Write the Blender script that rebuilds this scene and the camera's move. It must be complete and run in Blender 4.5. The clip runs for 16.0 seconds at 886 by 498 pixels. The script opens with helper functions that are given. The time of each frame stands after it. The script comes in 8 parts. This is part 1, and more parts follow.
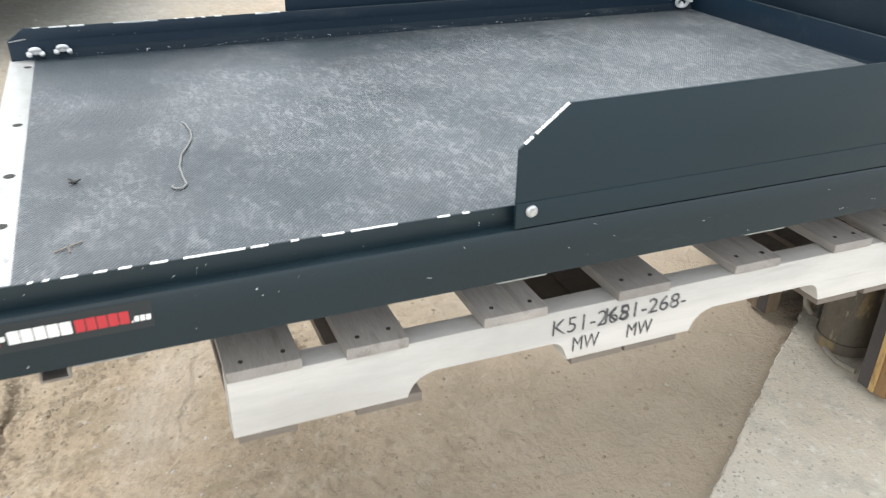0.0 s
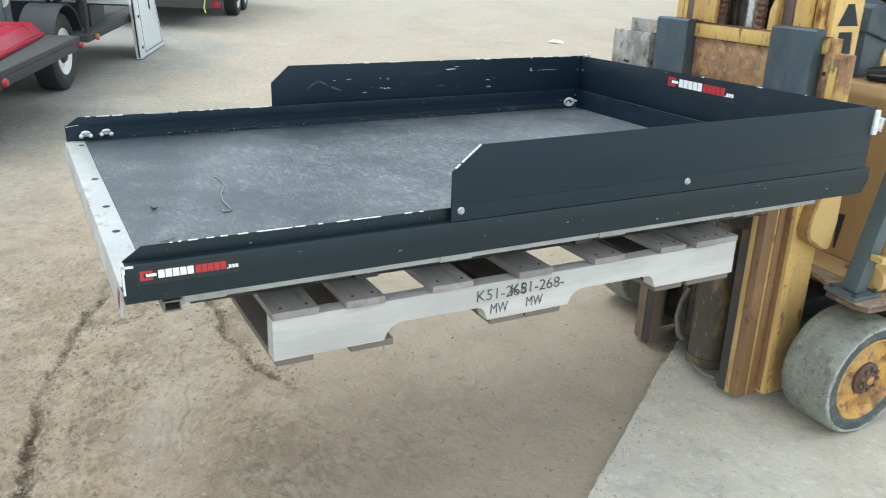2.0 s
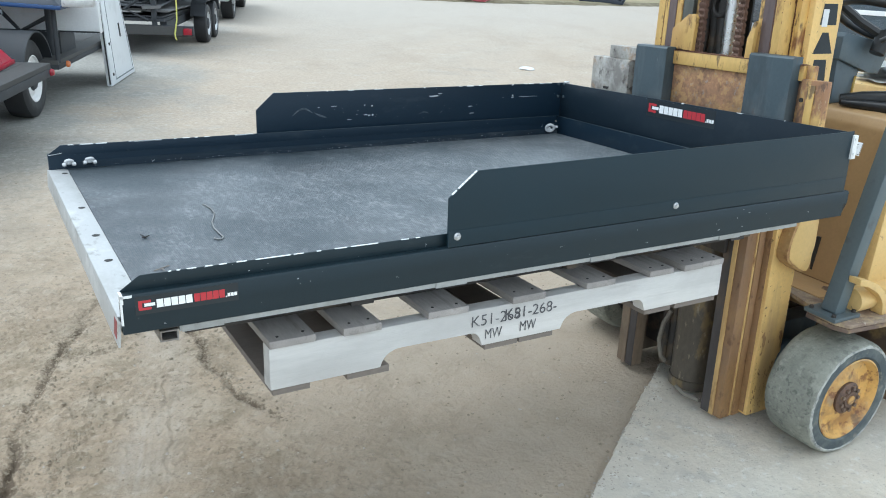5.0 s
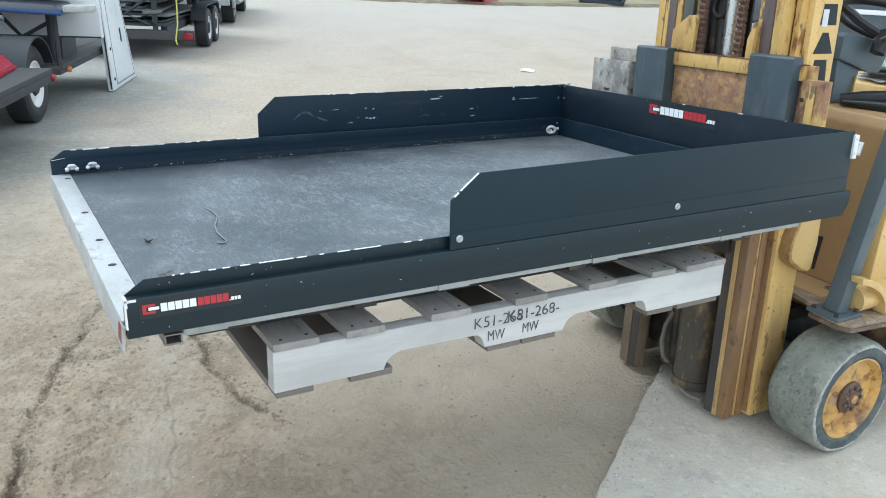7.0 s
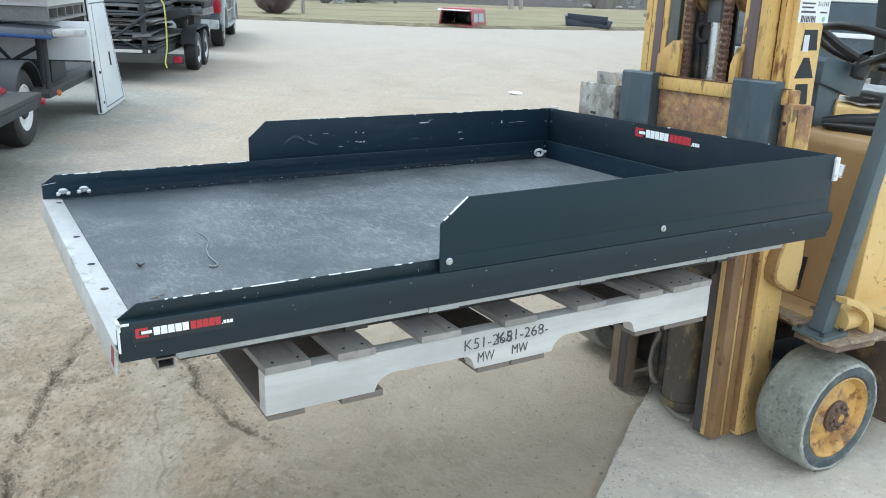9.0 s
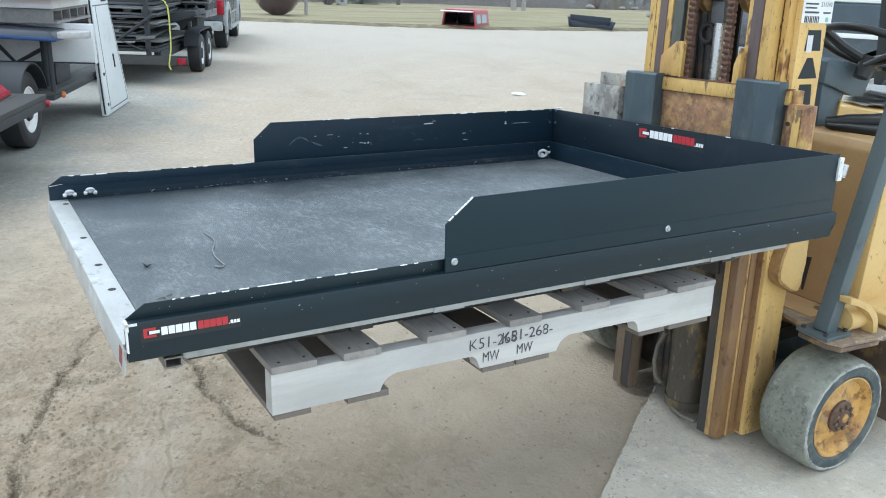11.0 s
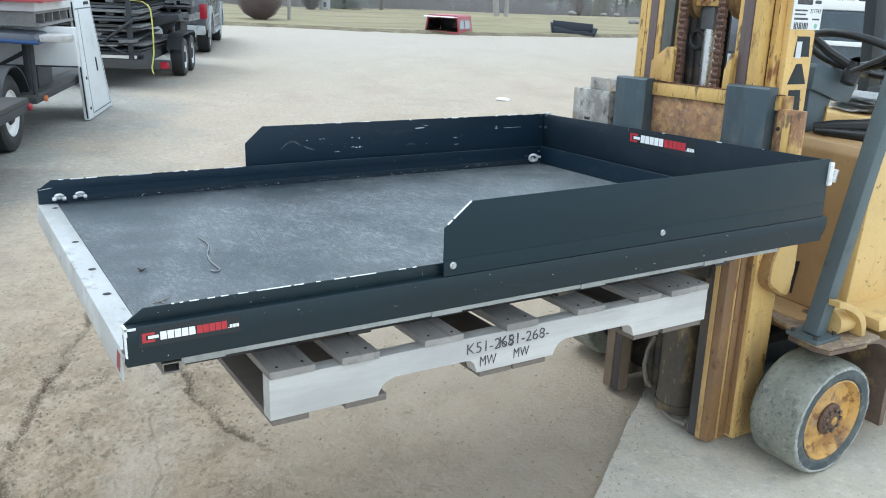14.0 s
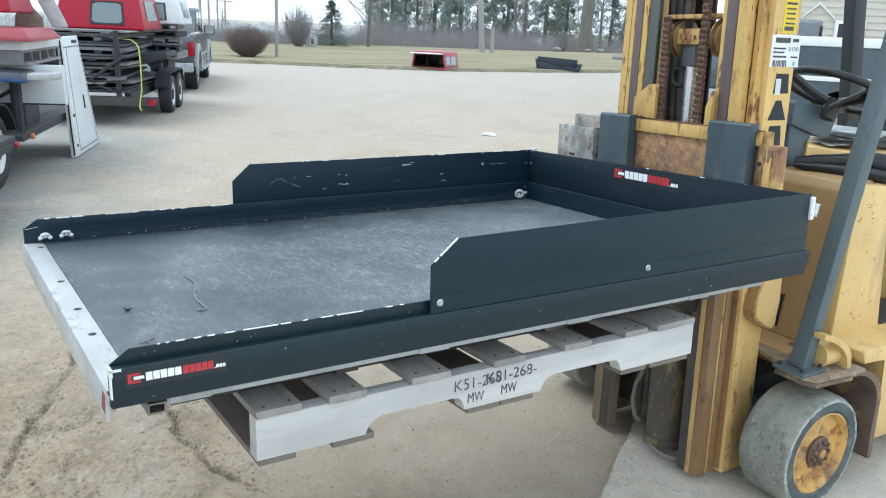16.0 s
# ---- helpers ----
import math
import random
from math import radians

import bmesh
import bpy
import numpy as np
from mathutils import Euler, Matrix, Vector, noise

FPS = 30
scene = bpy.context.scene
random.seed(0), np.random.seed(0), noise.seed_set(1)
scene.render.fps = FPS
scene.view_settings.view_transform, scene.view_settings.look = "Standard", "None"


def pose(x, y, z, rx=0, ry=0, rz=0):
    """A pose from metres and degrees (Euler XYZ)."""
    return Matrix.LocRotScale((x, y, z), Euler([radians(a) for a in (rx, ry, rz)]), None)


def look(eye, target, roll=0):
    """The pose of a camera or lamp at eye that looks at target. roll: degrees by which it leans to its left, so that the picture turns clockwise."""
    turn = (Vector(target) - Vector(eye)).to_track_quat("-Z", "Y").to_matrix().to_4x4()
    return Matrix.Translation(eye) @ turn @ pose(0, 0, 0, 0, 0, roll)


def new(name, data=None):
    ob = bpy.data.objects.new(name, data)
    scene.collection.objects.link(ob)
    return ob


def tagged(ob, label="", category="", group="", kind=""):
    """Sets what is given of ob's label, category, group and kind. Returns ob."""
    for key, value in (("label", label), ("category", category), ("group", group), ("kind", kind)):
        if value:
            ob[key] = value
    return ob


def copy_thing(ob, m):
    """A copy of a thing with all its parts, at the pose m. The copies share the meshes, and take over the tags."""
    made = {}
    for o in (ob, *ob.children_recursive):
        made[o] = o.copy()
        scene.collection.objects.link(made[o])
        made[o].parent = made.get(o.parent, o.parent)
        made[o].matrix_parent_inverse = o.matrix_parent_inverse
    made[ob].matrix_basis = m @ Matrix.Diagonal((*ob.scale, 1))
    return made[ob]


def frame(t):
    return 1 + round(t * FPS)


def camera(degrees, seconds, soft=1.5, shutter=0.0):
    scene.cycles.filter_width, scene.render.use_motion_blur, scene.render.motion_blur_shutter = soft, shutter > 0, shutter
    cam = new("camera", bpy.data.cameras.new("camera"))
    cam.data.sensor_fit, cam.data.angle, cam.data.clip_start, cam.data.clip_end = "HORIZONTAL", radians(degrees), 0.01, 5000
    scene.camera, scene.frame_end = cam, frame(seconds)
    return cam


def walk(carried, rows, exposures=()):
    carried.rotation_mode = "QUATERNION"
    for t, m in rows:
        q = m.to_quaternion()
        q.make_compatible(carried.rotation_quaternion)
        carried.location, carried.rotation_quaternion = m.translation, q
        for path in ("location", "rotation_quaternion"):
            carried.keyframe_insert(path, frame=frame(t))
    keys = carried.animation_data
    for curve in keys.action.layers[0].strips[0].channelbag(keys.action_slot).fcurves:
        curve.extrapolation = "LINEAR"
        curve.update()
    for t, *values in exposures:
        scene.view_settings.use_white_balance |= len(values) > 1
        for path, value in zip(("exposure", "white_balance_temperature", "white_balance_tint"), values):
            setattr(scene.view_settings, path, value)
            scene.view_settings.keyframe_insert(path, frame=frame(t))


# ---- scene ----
cam = camera(57.7, 16.0, soft=1.0, shutter=0.5)
PATH = [
    (0, (0.207, -0.76, 1.459), (0.872, 0.838, 0.457), 1.8),
    (0.5, (0.163, -0.978, 1.488), (0.798, 0.675, 0.558), 1.0),
    (1, (0.021, -1.132, 1.515), (0.749, 0.505, 0.627), 1.0),
    (1.1, (-0.023, -1.163, 1.531), (0.73, 0.461, 0.639), 0.5),
    (1.5, (-0.104, -1.222, 1.527), (0.735, 0.404, 0.72), 2.1),
    (2, (-0.098, -1.324, 1.543), (0.768, 0.315, 0.792), 2.8),
    (2.5, (-0.106, -1.365, 1.535), (0.787, 0.264, 0.795), 3.0),
    (3, (-0.138, -1.33, 1.541), (0.776, 0.292, 0.81), 2.9),
    (3.5, (-0.154, -1.308, 1.542), (0.767, 0.316, 0.826), 2.8),
    (4, (-0.146, -1.303, 1.543), (0.784, 0.322, 0.841), 3.0),
    (6.5, (-0.149, -1.302, 1.544), (0.797, 0.322, 0.86), 2.9),
    (7, (-0.15, -1.305, 1.545), (0.787, 0.324, 0.861), 2.6),
    (7.5, (-0.152, -1.307, 1.546), (0.784, 0.325, 0.867), 2.5),
    (8, (-0.154, -1.309, 1.548), (0.789, 0.324, 0.882), 2.6),
    (8.5, (-0.156, -1.314, 1.55), (0.803, 0.315, 0.896), 2.6),
    (9, (-0.161, -1.321, 1.555), (0.806, 0.311, 0.922), 2.6),
    (11.5, (-0.169, -1.326, 1.556), (0.786, 0.315, 0.926), 2.3),
    (12, (-0.167, -1.323, 1.557), (0.771, 0.328, 0.931), 2.2),
    (12.5, (-0.17, -1.309, 1.556), (0.776, 0.336, 0.927), 2.1),
    (13, (-0.174, -1.307, 1.555), (0.797, 0.323, 0.924), 2.2),
    (13.5, (-0.183, -1.309, 1.552), (0.801, 0.316, 0.925), 2.3),
    (14, (-0.196, -1.308, 1.551), (0.804, 0.311, 0.934), 2.8),
    (14.5, (-0.202, -1.308, 1.552), (0.824, 0.298, 0.947), 3.0),
    (15, (-0.202, -1.31, 1.552), (0.831, 0.3, 0.968), 3.0),
    (15.5, (-0.198, -1.311, 1.554), (0.837, 0.303, 0.985), 2.9),
    (16, (-0.197, -1.314, 1.56), (0.838, 0.312, 1.025), 2.6),
]
walk(cam, [(t, look(eye, target, roll)) for t, eye, target, roll in PATH],
     exposures=[(0.0, 1.05, 6580, 11), (0.5, 0.90, 6600, 9), (1.0, 0.77, 6430, 4), (1.5, 0.76, 6290, 4), (2.5, 0.67, 5940, 6), (7.0, 0.67, 5740, 5), (16.0, 0.67, 5720, 5)])


# ---- world and light: a bright overcast day ----
world = bpy.data.worlds.new("overcast")
scene.world = world
world.use_nodes = True
wn = world.node_tree
wn.nodes.clear()
sky = wn.nodes.new("ShaderNodeTexSky")
sky.sky_type = "NISHITA"
sky.sun_disc = False
sky.sun_elevation = radians(48)
sky.sun_rotation = radians(200)
sky.air_density, sky.dust_density, sky.ozone_density = 1.0, 4.0, 1.0
veil = wn.nodes.new("ShaderNodeMixRGB")
veil.inputs["Fac"].default_value = 0.86
veil.inputs["Color2"].default_value = (8.4, 9.1, 9.5, 1)
wn.links.new(sky.outputs["Color"], veil.inputs["Color1"])
back = wn.nodes.new("ShaderNodeBackground")
back.inputs["Strength"].default_value = 0.12
wn.links.new(veil.outputs["Color"], back.inputs["Color"])
wout = wn.nodes.new("ShaderNodeOutputWorld")
wn.links.new(back.outputs["Background"], wout.inputs["Surface"])

sun = new("sun", bpy.data.lights.new("sun", "SUN"))
sun.data.energy, sun.data.angle, sun.data.color = 0.9, radians(25), (1.0, 0.97, 0.92)
sun.matrix_world = look((-3, 6, 10), (0.8, 1.0, 0))

# ---- materials ----
def nd(mt, kind, **values):
    n = mt.node_tree.nodes.new(kind)
    for key, value in values.items():
        n.inputs[key].default_value = value
    return n


def rgb(c):
    return (c[0], c[1], c[2], 1.0)


def surface(name, base, rough=0.6, metal=0.0, var=0.2, coarse=3.0, fine=60.0, bump=0.15, depth=0.002,
            spots=(), stretch=(1, 1, 1), by_object=0.0, spec=0.5, rough_var=0.15):
    """Base colour with coarse and fine variation, fine relief, and stains: spots are (colour, scale, level, softness, strength), with (turn, stretch) of their own if need be."""
    mt = bpy.data.materials.new(name)
    mt.use_nodes = True
    t = mt.node_tree
    L = t.links
    b = t.nodes["Principled BSDF"]
    b.inputs["Metallic"].default_value = metal
    b.inputs["Specular IOR Level"].default_value = spec
    co = nd(mt, "ShaderNodeTexCoord")
    mp = nd(mt, "ShaderNodeMapping", Scale=stretch)
    L.new(co.outputs["Object"], mp.inputs["Vector"])
    nc = nd(mt, "ShaderNodeTexNoise", Scale=coarse, Detail=5.0, Roughness=0.6)
    nf = nd(mt, "ShaderNodeTexNoise", Scale=fine, Detail=4.0, Roughness=0.65)
    L.new(mp.outputs["Vector"], nc.inputs["Vector"])
    L.new(mp.outputs["Vector"], nf.inputs["Vector"])
    add = t.nodes.new("ShaderNodeMath")
    add.operation = "MULTIPLY_ADD"
    add.inputs[1].default_value = 0.5
    L.new(nf.outputs["Fac"], add.inputs[0])
    half = t.nodes.new("ShaderNodeMath")
    half.operation = "MULTIPLY"
    half.inputs[1].default_value = 0.5
    L.new(nc.outputs["Fac"], half.inputs[0])
    L.new(half.outputs[0], add.inputs[2])
    ramp = nd(mt, "ShaderNodeMapRange", **{"From Min": 0.3, "From Max": 0.7, "To Min": 1 - var, "To Max": 1 + var})
    L.new(add.outputs[0], ramp.inputs["Value"])
    tone = ramp.outputs["Result"]
    if by_object:
        info = nd(mt, "ShaderNodeObjectInfo")
        r2 = nd(mt, "ShaderNodeMapRange", **{"To Min": 1 - by_object, "To Max": 1 + by_object})
        L.new(info.outputs["Random"], r2.inputs["Value"])
        mul = t.nodes.new("ShaderNodeMath")
        mul.operation = "MULTIPLY"
        L.new(tone, mul.inputs[0])
        L.new(r2.outputs["Result"], mul.inputs[1])
        tone = mul.outputs[0]
    col = t.nodes.new("ShaderNodeVectorMath")
    col.operation = "SCALE"
    col.inputs[0].default_value = base
    L.new(tone, col.inputs["Scale"])
    colour = col.outputs["Vector"]
    for k, (sc, scale, level, soft, strength, *own) in enumerate(spots):
        ns = nd(mt, "ShaderNodeTexNoise", Scale=scale, Detail=5.0, Roughness=0.62)
        off = nd(mt, "ShaderNodeMapping", Location=(3.1 * k + 1.7, 5.3 * k, 2.9 * k), Scale=own[1] if own else stretch)
        L.new(co.outputs["Object"], off.inputs["Vector"])
        L.new(off.outputs["Vector"], ns.inputs["Vector"])
        rr = nd(mt, "ShaderNodeMapRange", **{"From Min": level - soft, "From Max": level + soft, "To Min": 0.0, "To Max": strength})
        L.new(ns.outputs["Fac"], rr.inputs["Value"])
        mx = nd(mt, "ShaderNodeMixRGB", Color2=rgb(sc))
        L.new(rr.outputs["Result"], mx.inputs["Fac"])
        L.new(colour, mx.inputs["Color1"])
        colour = mx.outputs["Color"]
    L.new(colour, b.inputs["Base Color"])
    rv = nd(mt, "ShaderNodeMapRange", **{"From Min": 0.3, "From Max": 0.7, "To Min": max(0.03, rough - rough_var), "To Max": min(1.0, rough + rough_var)})
    L.new(add.outputs[0], rv.inputs["Value"])
    L.new(rv.outputs["Result"], b.inputs["Roughness"])
    if bump:
        bp = nd(mt, "ShaderNodeBump", Strength=bump, Distance=depth)
        L.new(nf.outputs["Fac"], bp.inputs["Height"])
        L.new(bp.outputs["Normal"], b.inputs["Normal"])
    return mt


def glass(name, tint, rough=0.03):
    mt = bpy.data.materials.new(name)
    mt.use_nodes = True
    b = mt.node_tree.nodes["Principled BSDF"]
    b.inputs["Base Color"].default_value = rgb(tint)
    b.inputs["Roughness"].default_value = rough
    b.inputs["Specular IOR Level"].default_value = 0.4
    return mt


RUST = (0.16, 0.06, 0.025)
coat = surface("black_powder_coat", (0.0062, 0.0190, 0.0275), 0.44, 0.0, 0.12, 4, 300, 0.25, 0.0006,
               spots=[((0.05, 0.055, 0.058), 30, 0.70, 0.03, 0.4, 0, (0.3, 1, 1))], spec=0.31)
coat_rail = surface("teal_black_powder_coat", (0.0068, 0.0162, 0.0218), 0.44, 0.0, 0.2, 4, 260, 0.3, 0.0008,
                    spots=[((0.05, 0.06, 0.065), 14, 0.66, 0.05, 0.35, 0, (0.25, 1, 1)), ((0.40, 0.41, 0.41), 75, 0.745, 0.01, 0.8)], spec=0.34)
coat_worn = surface("worn_black_powder_coat", (0.0062, 0.0172, 0.0310), 0.43, 0.0, 0.25, 4, 260, 0.3, 0.0008,
                    spots=[((0.055, 0.07, 0.08), 8, 0.63, 0.07, 0.4), ((0.45, 0.46, 0.46), 60, 0.745, 0.012, 0.8)], stretch=(0.35, 1, 1), spec=0.31)
coat_end = surface("plain_black_coat", (0.0070, 0.0150, 0.0240), 0.46, 0.0, 0.2, 4, 260, 0.3, 0.0008, spots=[((0.02, 0.03, 0.038), 9, 0.6, 0.08, 0.5)], spec=0.30)
coat_ledge = surface("scuffed_matt_coat", (0.008, 0.016, 0.025), 0.7, 0.0, 0.3, 5, 200, 0.3, 0.0008, spots=[((0.05, 0.058, 0.065), 16, 0.62, 0.05, 0.6, 0, (0.3, 1, 1)), ((0.28, 0.29, 0.30), 70, 0.70, 0.02, 0.7, 0, (0.4, 1, 1))], spec=0.18)
chip = surface("bare_aluminium_chip", (0.72, 0.73, 0.73), 0.45, 0.2, 0.15, 20, 200, 0.2, 0.0005)
alu = surface("mill_aluminium", (0.43, 0.43, 0.422), 0.48, 0.3, 0.14, 8, 160, 0.2, 0.0006,
              spots=[((0.30, 0.295, 0.275), 9, 0.58, 0.08, 0.65), ((0.22, 0.21, 0.19), 34, 0.63, 0.04, 0.6), ((0.56, 0.56, 0.55), 14, 0.60, 0.05, 0.6)], stretch=(1, 0.5, 1))
alu_dull = surface("dull_aluminium", (0.42, 0.44, 0.45), 0.5, 0.4, 0.2, 6, 120, 0.2, 0.0008,
                   spots=[((0.2, 0.2, 0.19), 9, 0.6, 0.08, 0.5)])


def deck_material():
    """Dark rubber mat with a worn-in bloom of pale dusty flecks."""
    mt = surface("dusty_rubber_deck", (0.031, 0.042, 0.050), 0.42, 0.0, 0.3, 3, 170, 0.6, 0.0016,
                 spots=[((0.10, 0.102, 0.105), 3.0, 0.55, 0.12, 0.4), ((0.022, 0.022, 0.024), 6, 0.66, 0.05, 0.5)], stretch=(0.75, 1, 1))
    t = mt.node_tree
    L = t.links
    b = t.nodes["Principled BSDF"]
    colour = b.inputs["Base Color"].links[0].from_socket
    co = nd(mt, "ShaderNodeTexCoord")
    sep = nd(mt, "ShaderNodeSeparateXYZ")
    L.new(co.outputs["Object"], sep.inputs["Vector"])
    bloom = nd(mt, "ShaderNodeTexNoise", Scale=3.4, Detail=6.0, Roughness=0.6)
    L.new(co.outputs["Object"], bloom.inputs["Vector"])
    use = nd(mt, "ShaderNodeMapRange", **{"From Min": 0.0, "From Max": 1.1, "To Min": -0.28, "To Max": 0.17})
    L.new(sep.outputs["X"], use.inputs["Value"])
    worn = t.nodes.new("ShaderNodeMath")
    worn.operation = "ADD"
    L.new(bloom.outputs["Fac"], worn.inputs[0])
    L.new(use.outputs["Result"], worn.inputs[1])
    strip = nd(mt, "ShaderNodeMapRange", **{"From Min": 0.88, "From Max": 1.16, "To Min": 0.0, "To Max": -0.26})
    L.new(sep.outputs["Y"], strip.inputs["Value"])
    kept = t.nodes.new("ShaderNodeMath")
    kept.operation = "ADD"
    L.new(worn.outputs[0], kept.inputs[0])
    L.new(strip.outputs["Result"], kept.inputs[1])
    worn = kept
    film_of = nd(mt, "ShaderNodeMapRange", **{"From Min": 0.24, "From Max": 0.92, "To Max": 0.66})
    L.new(worn.outputs[0], film_of.inputs["Value"])
    dusty = nd(mt, "ShaderNodeMixRGB", Color2=rgb((0.142, 0.165, 0.178)))
    L.new(film_of.outputs["Result"], dusty.inputs["Fac"])
    L.new(colour, dusty.inputs["Color1"])
    colour = dusty.outputs["Color"]
    for scale, stretch, turn, lo, hi, strength, tint in ((46, (1.8, 0.62, 1), 34, 0.55, 0.605, 0.58, (0.255, 0.26, 0.264)), (50, (1.8, 0.62, 1), -38, 0.555, 0.61, 0.52, (0.24, 0.247, 0.252)), (130, (1, 1, 1), 0, 0.53, 0.58, 0.5, (0.20, 0.21, 0.218)), (300, (1, 1, 1), 0, 0.5, 0.6, 0.35, (0.17, 0.178, 0.186))):
        mp = nd(mt, "ShaderNodeMapping", Scale=stretch, Rotation=(0, 0, radians(turn)), Location=(scale, 0, 0))
        L.new(co.outputs["Object"], mp.inputs["Vector"])
        fl = nd(mt, "ShaderNodeTexNoise", Scale=scale, Detail=3.0, Roughness=0.6, Distortion=0.6)
        L.new(mp.outputs["Vector"], fl.inputs["Vector"])
        fr = nd(mt, "ShaderNodeMapRange", **{"From Min": lo, "From Max": hi, "To Min": 0.0, "To Max": strength})
        L.new(fl.outputs["Fac"], fr.inputs["Value"])
        patch = nd(mt, "ShaderNodeTexNoise", Scale=8.5, Detail=4.0, Roughness=0.6)
        L.new(co.outputs["Object"], patch.inputs["Vector"])
        gathered = t.nodes.new("ShaderNodeMath")
        gathered.operation = "ADD"
        L.new(worn.outputs[0], gathered.inputs[0])
        L.new(patch.outputs["Fac"], gathered.inputs[1])
        gate = nd(mt, "ShaderNodeMapRange", **{"From Min": 0.66, "From Max": 1.16})
        L.new(gathered.outputs[0], gate.inputs["Value"])
        mul = t.nodes.new("ShaderNodeMath")
        mul.operation = "MULTIPLY"
        L.new(fr.outputs["Result"], mul.inputs[0])
        L.new(gate.outputs["Result"], mul.inputs[1])
        mx = nd(mt, "ShaderNodeMixRGB", Color2=rgb(tint))
        L.new(mul.outputs[0], mx.inputs["Fac"])
        L.new(colour, mx.inputs["Color1"])
        colour = mx.outputs["Color"]
    # the mat's fine crossed ribbing
    height = b.inputs["Normal"].links[0].from_node
    for turn in (38, -38):
        mp = nd(mt, "ShaderNodeMapping", Rotation=(0, 0, radians(turn)))
        L.new(co.outputs["Object"], mp.inputs["Vector"])
        rib = nd(mt, "ShaderNodeTexWave", Scale=70.0, Distortion=0.6, Detail=1.0)
        L.new(mp.outputs["Vector"], rib.inputs["Vector"])
        shade = nd(mt, "ShaderNodeMapRange", **{"To Min": 0.86, "To Max": 1.14})
        L.new(rib.outputs["Fac"], shade.inputs["Value"])
        ribbed = t.nodes.new("ShaderNodeVectorMath")
        ribbed.operation = "SCALE"
        L.new(colour, ribbed.inputs[0])
        L.new(shade.outputs["Result"], ribbed.inputs["Scale"])
        colour = ribbed.outputs["Vector"]
        bp = nd(mt, "ShaderNodeBump", Strength=0.35, Distance=0.001)
        L.new(rib.outputs["Fac"], bp.inputs["Height"])
        L.new(height.outputs["Normal"], bp.inputs["Normal"])
        height = bp
    L.new(height.outputs["Normal"], b.inputs["Normal"])
    L.new(colour, b.inputs["Base Color"])
    return mt


mat_deck = deck_material()
steel = surface("zinc_plated_steel", (0.48, 0.49, 0.50), 0.38, 0.7, 0.12, 20, 200, 0.1, 0.0005)
dark_hole = surface("dark_recess", (0.03, 0.028, 0.026), 0.8, 0.0, 0.2, 20, 100, 0.1, 0.0005)
logo_red = surface("red_decal", (0.42, 0.025, 0.035), 0.4, 0.0, 0.12, 20, 150, 0.0)
# decal red darkened, with the end face's shade in the colour
sticker_red_shaded = surface("shaded_red_sticker", (0.20, 0.028, 0.03), 0.5, 0.0, 0.2, 20, 150, 0.0)
logo_white = surface("white_decal", (0.78, 0.78, 0.77), 0.4, 0.0, 0.08, 20, 150, 0.0)
decal_black = surface("black_decal", (0.009, 0.0145, 0.019), 0.42, 0.0, 0.1, 20, 150, 0.0)
wood_grey = surface("weathered_deck_board", (0.285, 0.265, 0.25), 0.8, 0.0, 0.28, 6, 110, 0.5, 0.0015, by_object=0.18,
                    spots=[((0.13, 0.115, 0.10), 9, 0.62, 0.08, 0.6)], stretch=(4, 0.4, 4))
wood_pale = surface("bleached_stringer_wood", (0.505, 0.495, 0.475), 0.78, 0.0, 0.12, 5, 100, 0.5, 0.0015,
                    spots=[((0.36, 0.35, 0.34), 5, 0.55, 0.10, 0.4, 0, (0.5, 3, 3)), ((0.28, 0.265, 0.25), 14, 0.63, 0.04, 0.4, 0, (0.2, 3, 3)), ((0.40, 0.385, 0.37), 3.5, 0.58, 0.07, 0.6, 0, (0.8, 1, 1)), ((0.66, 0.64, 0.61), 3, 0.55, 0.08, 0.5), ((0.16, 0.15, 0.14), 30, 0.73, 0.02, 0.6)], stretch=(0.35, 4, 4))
# darker pallet wood for rear and bottom pieces, with shade put into the colour
wood_shaded = surface("shaded_pallet_wood", (0.17, 0.145, 0.125), 0.85, 0.0, 0.25, 6, 100, 0.4, 0.0015, stretch=(0.5, 3, 3))
ink = surface("stencil_ink", (0.075, 0.075, 0.08), 0.8, 0.0, 0.35, 60, 300, 0.0, spots=[((0.35, 0.34, 0.33), 90, 0.62, 0.05, 0.7)])
yellow = surface("forklift_yellow_paint", (0.67, 0.465, 0.19), 0.42, 0.0, 0.12, 3, 90, 0.12, 0.0012,
                 spots=[((0.45, 0.29, 0.11), 3, 0.60, 0.1, 0.5), (RUST, 22, 0.665, 0.025, 0.85), ((0.06, 0.045, 0.03), 45, 0.68, 0.02, 0.7), ((0.30, 0.21, 0.11), 6, 0.62, 0.05, 0.6, 0, (1, 1, 0.12))])
sheave_mat = surface("grimy_sheave_yellow", (0.33, 0.21, 0.09), 0.5, 0.1, 0.3, 6, 60, 0.3, 0.001, spots=[((0.08, 0.055, 0.04), 10, 0.55, 0.08, 0.7)])
# forklift yellow turned tan: the cowl's shade is put into its colour
yellow_shaded = surface("shaded_yellow_cowl_paint", (0.43, 0.275, 0.128), 0.42, 0.0, 0.1, 3, 90, 0.12, 0.001, spots=[((0.34, 0.21, 0.10), 5, 0.62, 0.07, 0.5), ((0.08, 0.06, 0.04), 45, 0.71, 0.02, 0.7)])
flake_rust = surface("flaked_rust", (0.13, 0.055, 0.028), 0.75, 0.1, 0.4, 20, 90, 0.2, 0.0005)
zinc_white = surface("dull_zinc", (0.60, 0.61, 0.62), 0.5, 0.3, 0.12, 20, 150, 0.1, 0.0005)
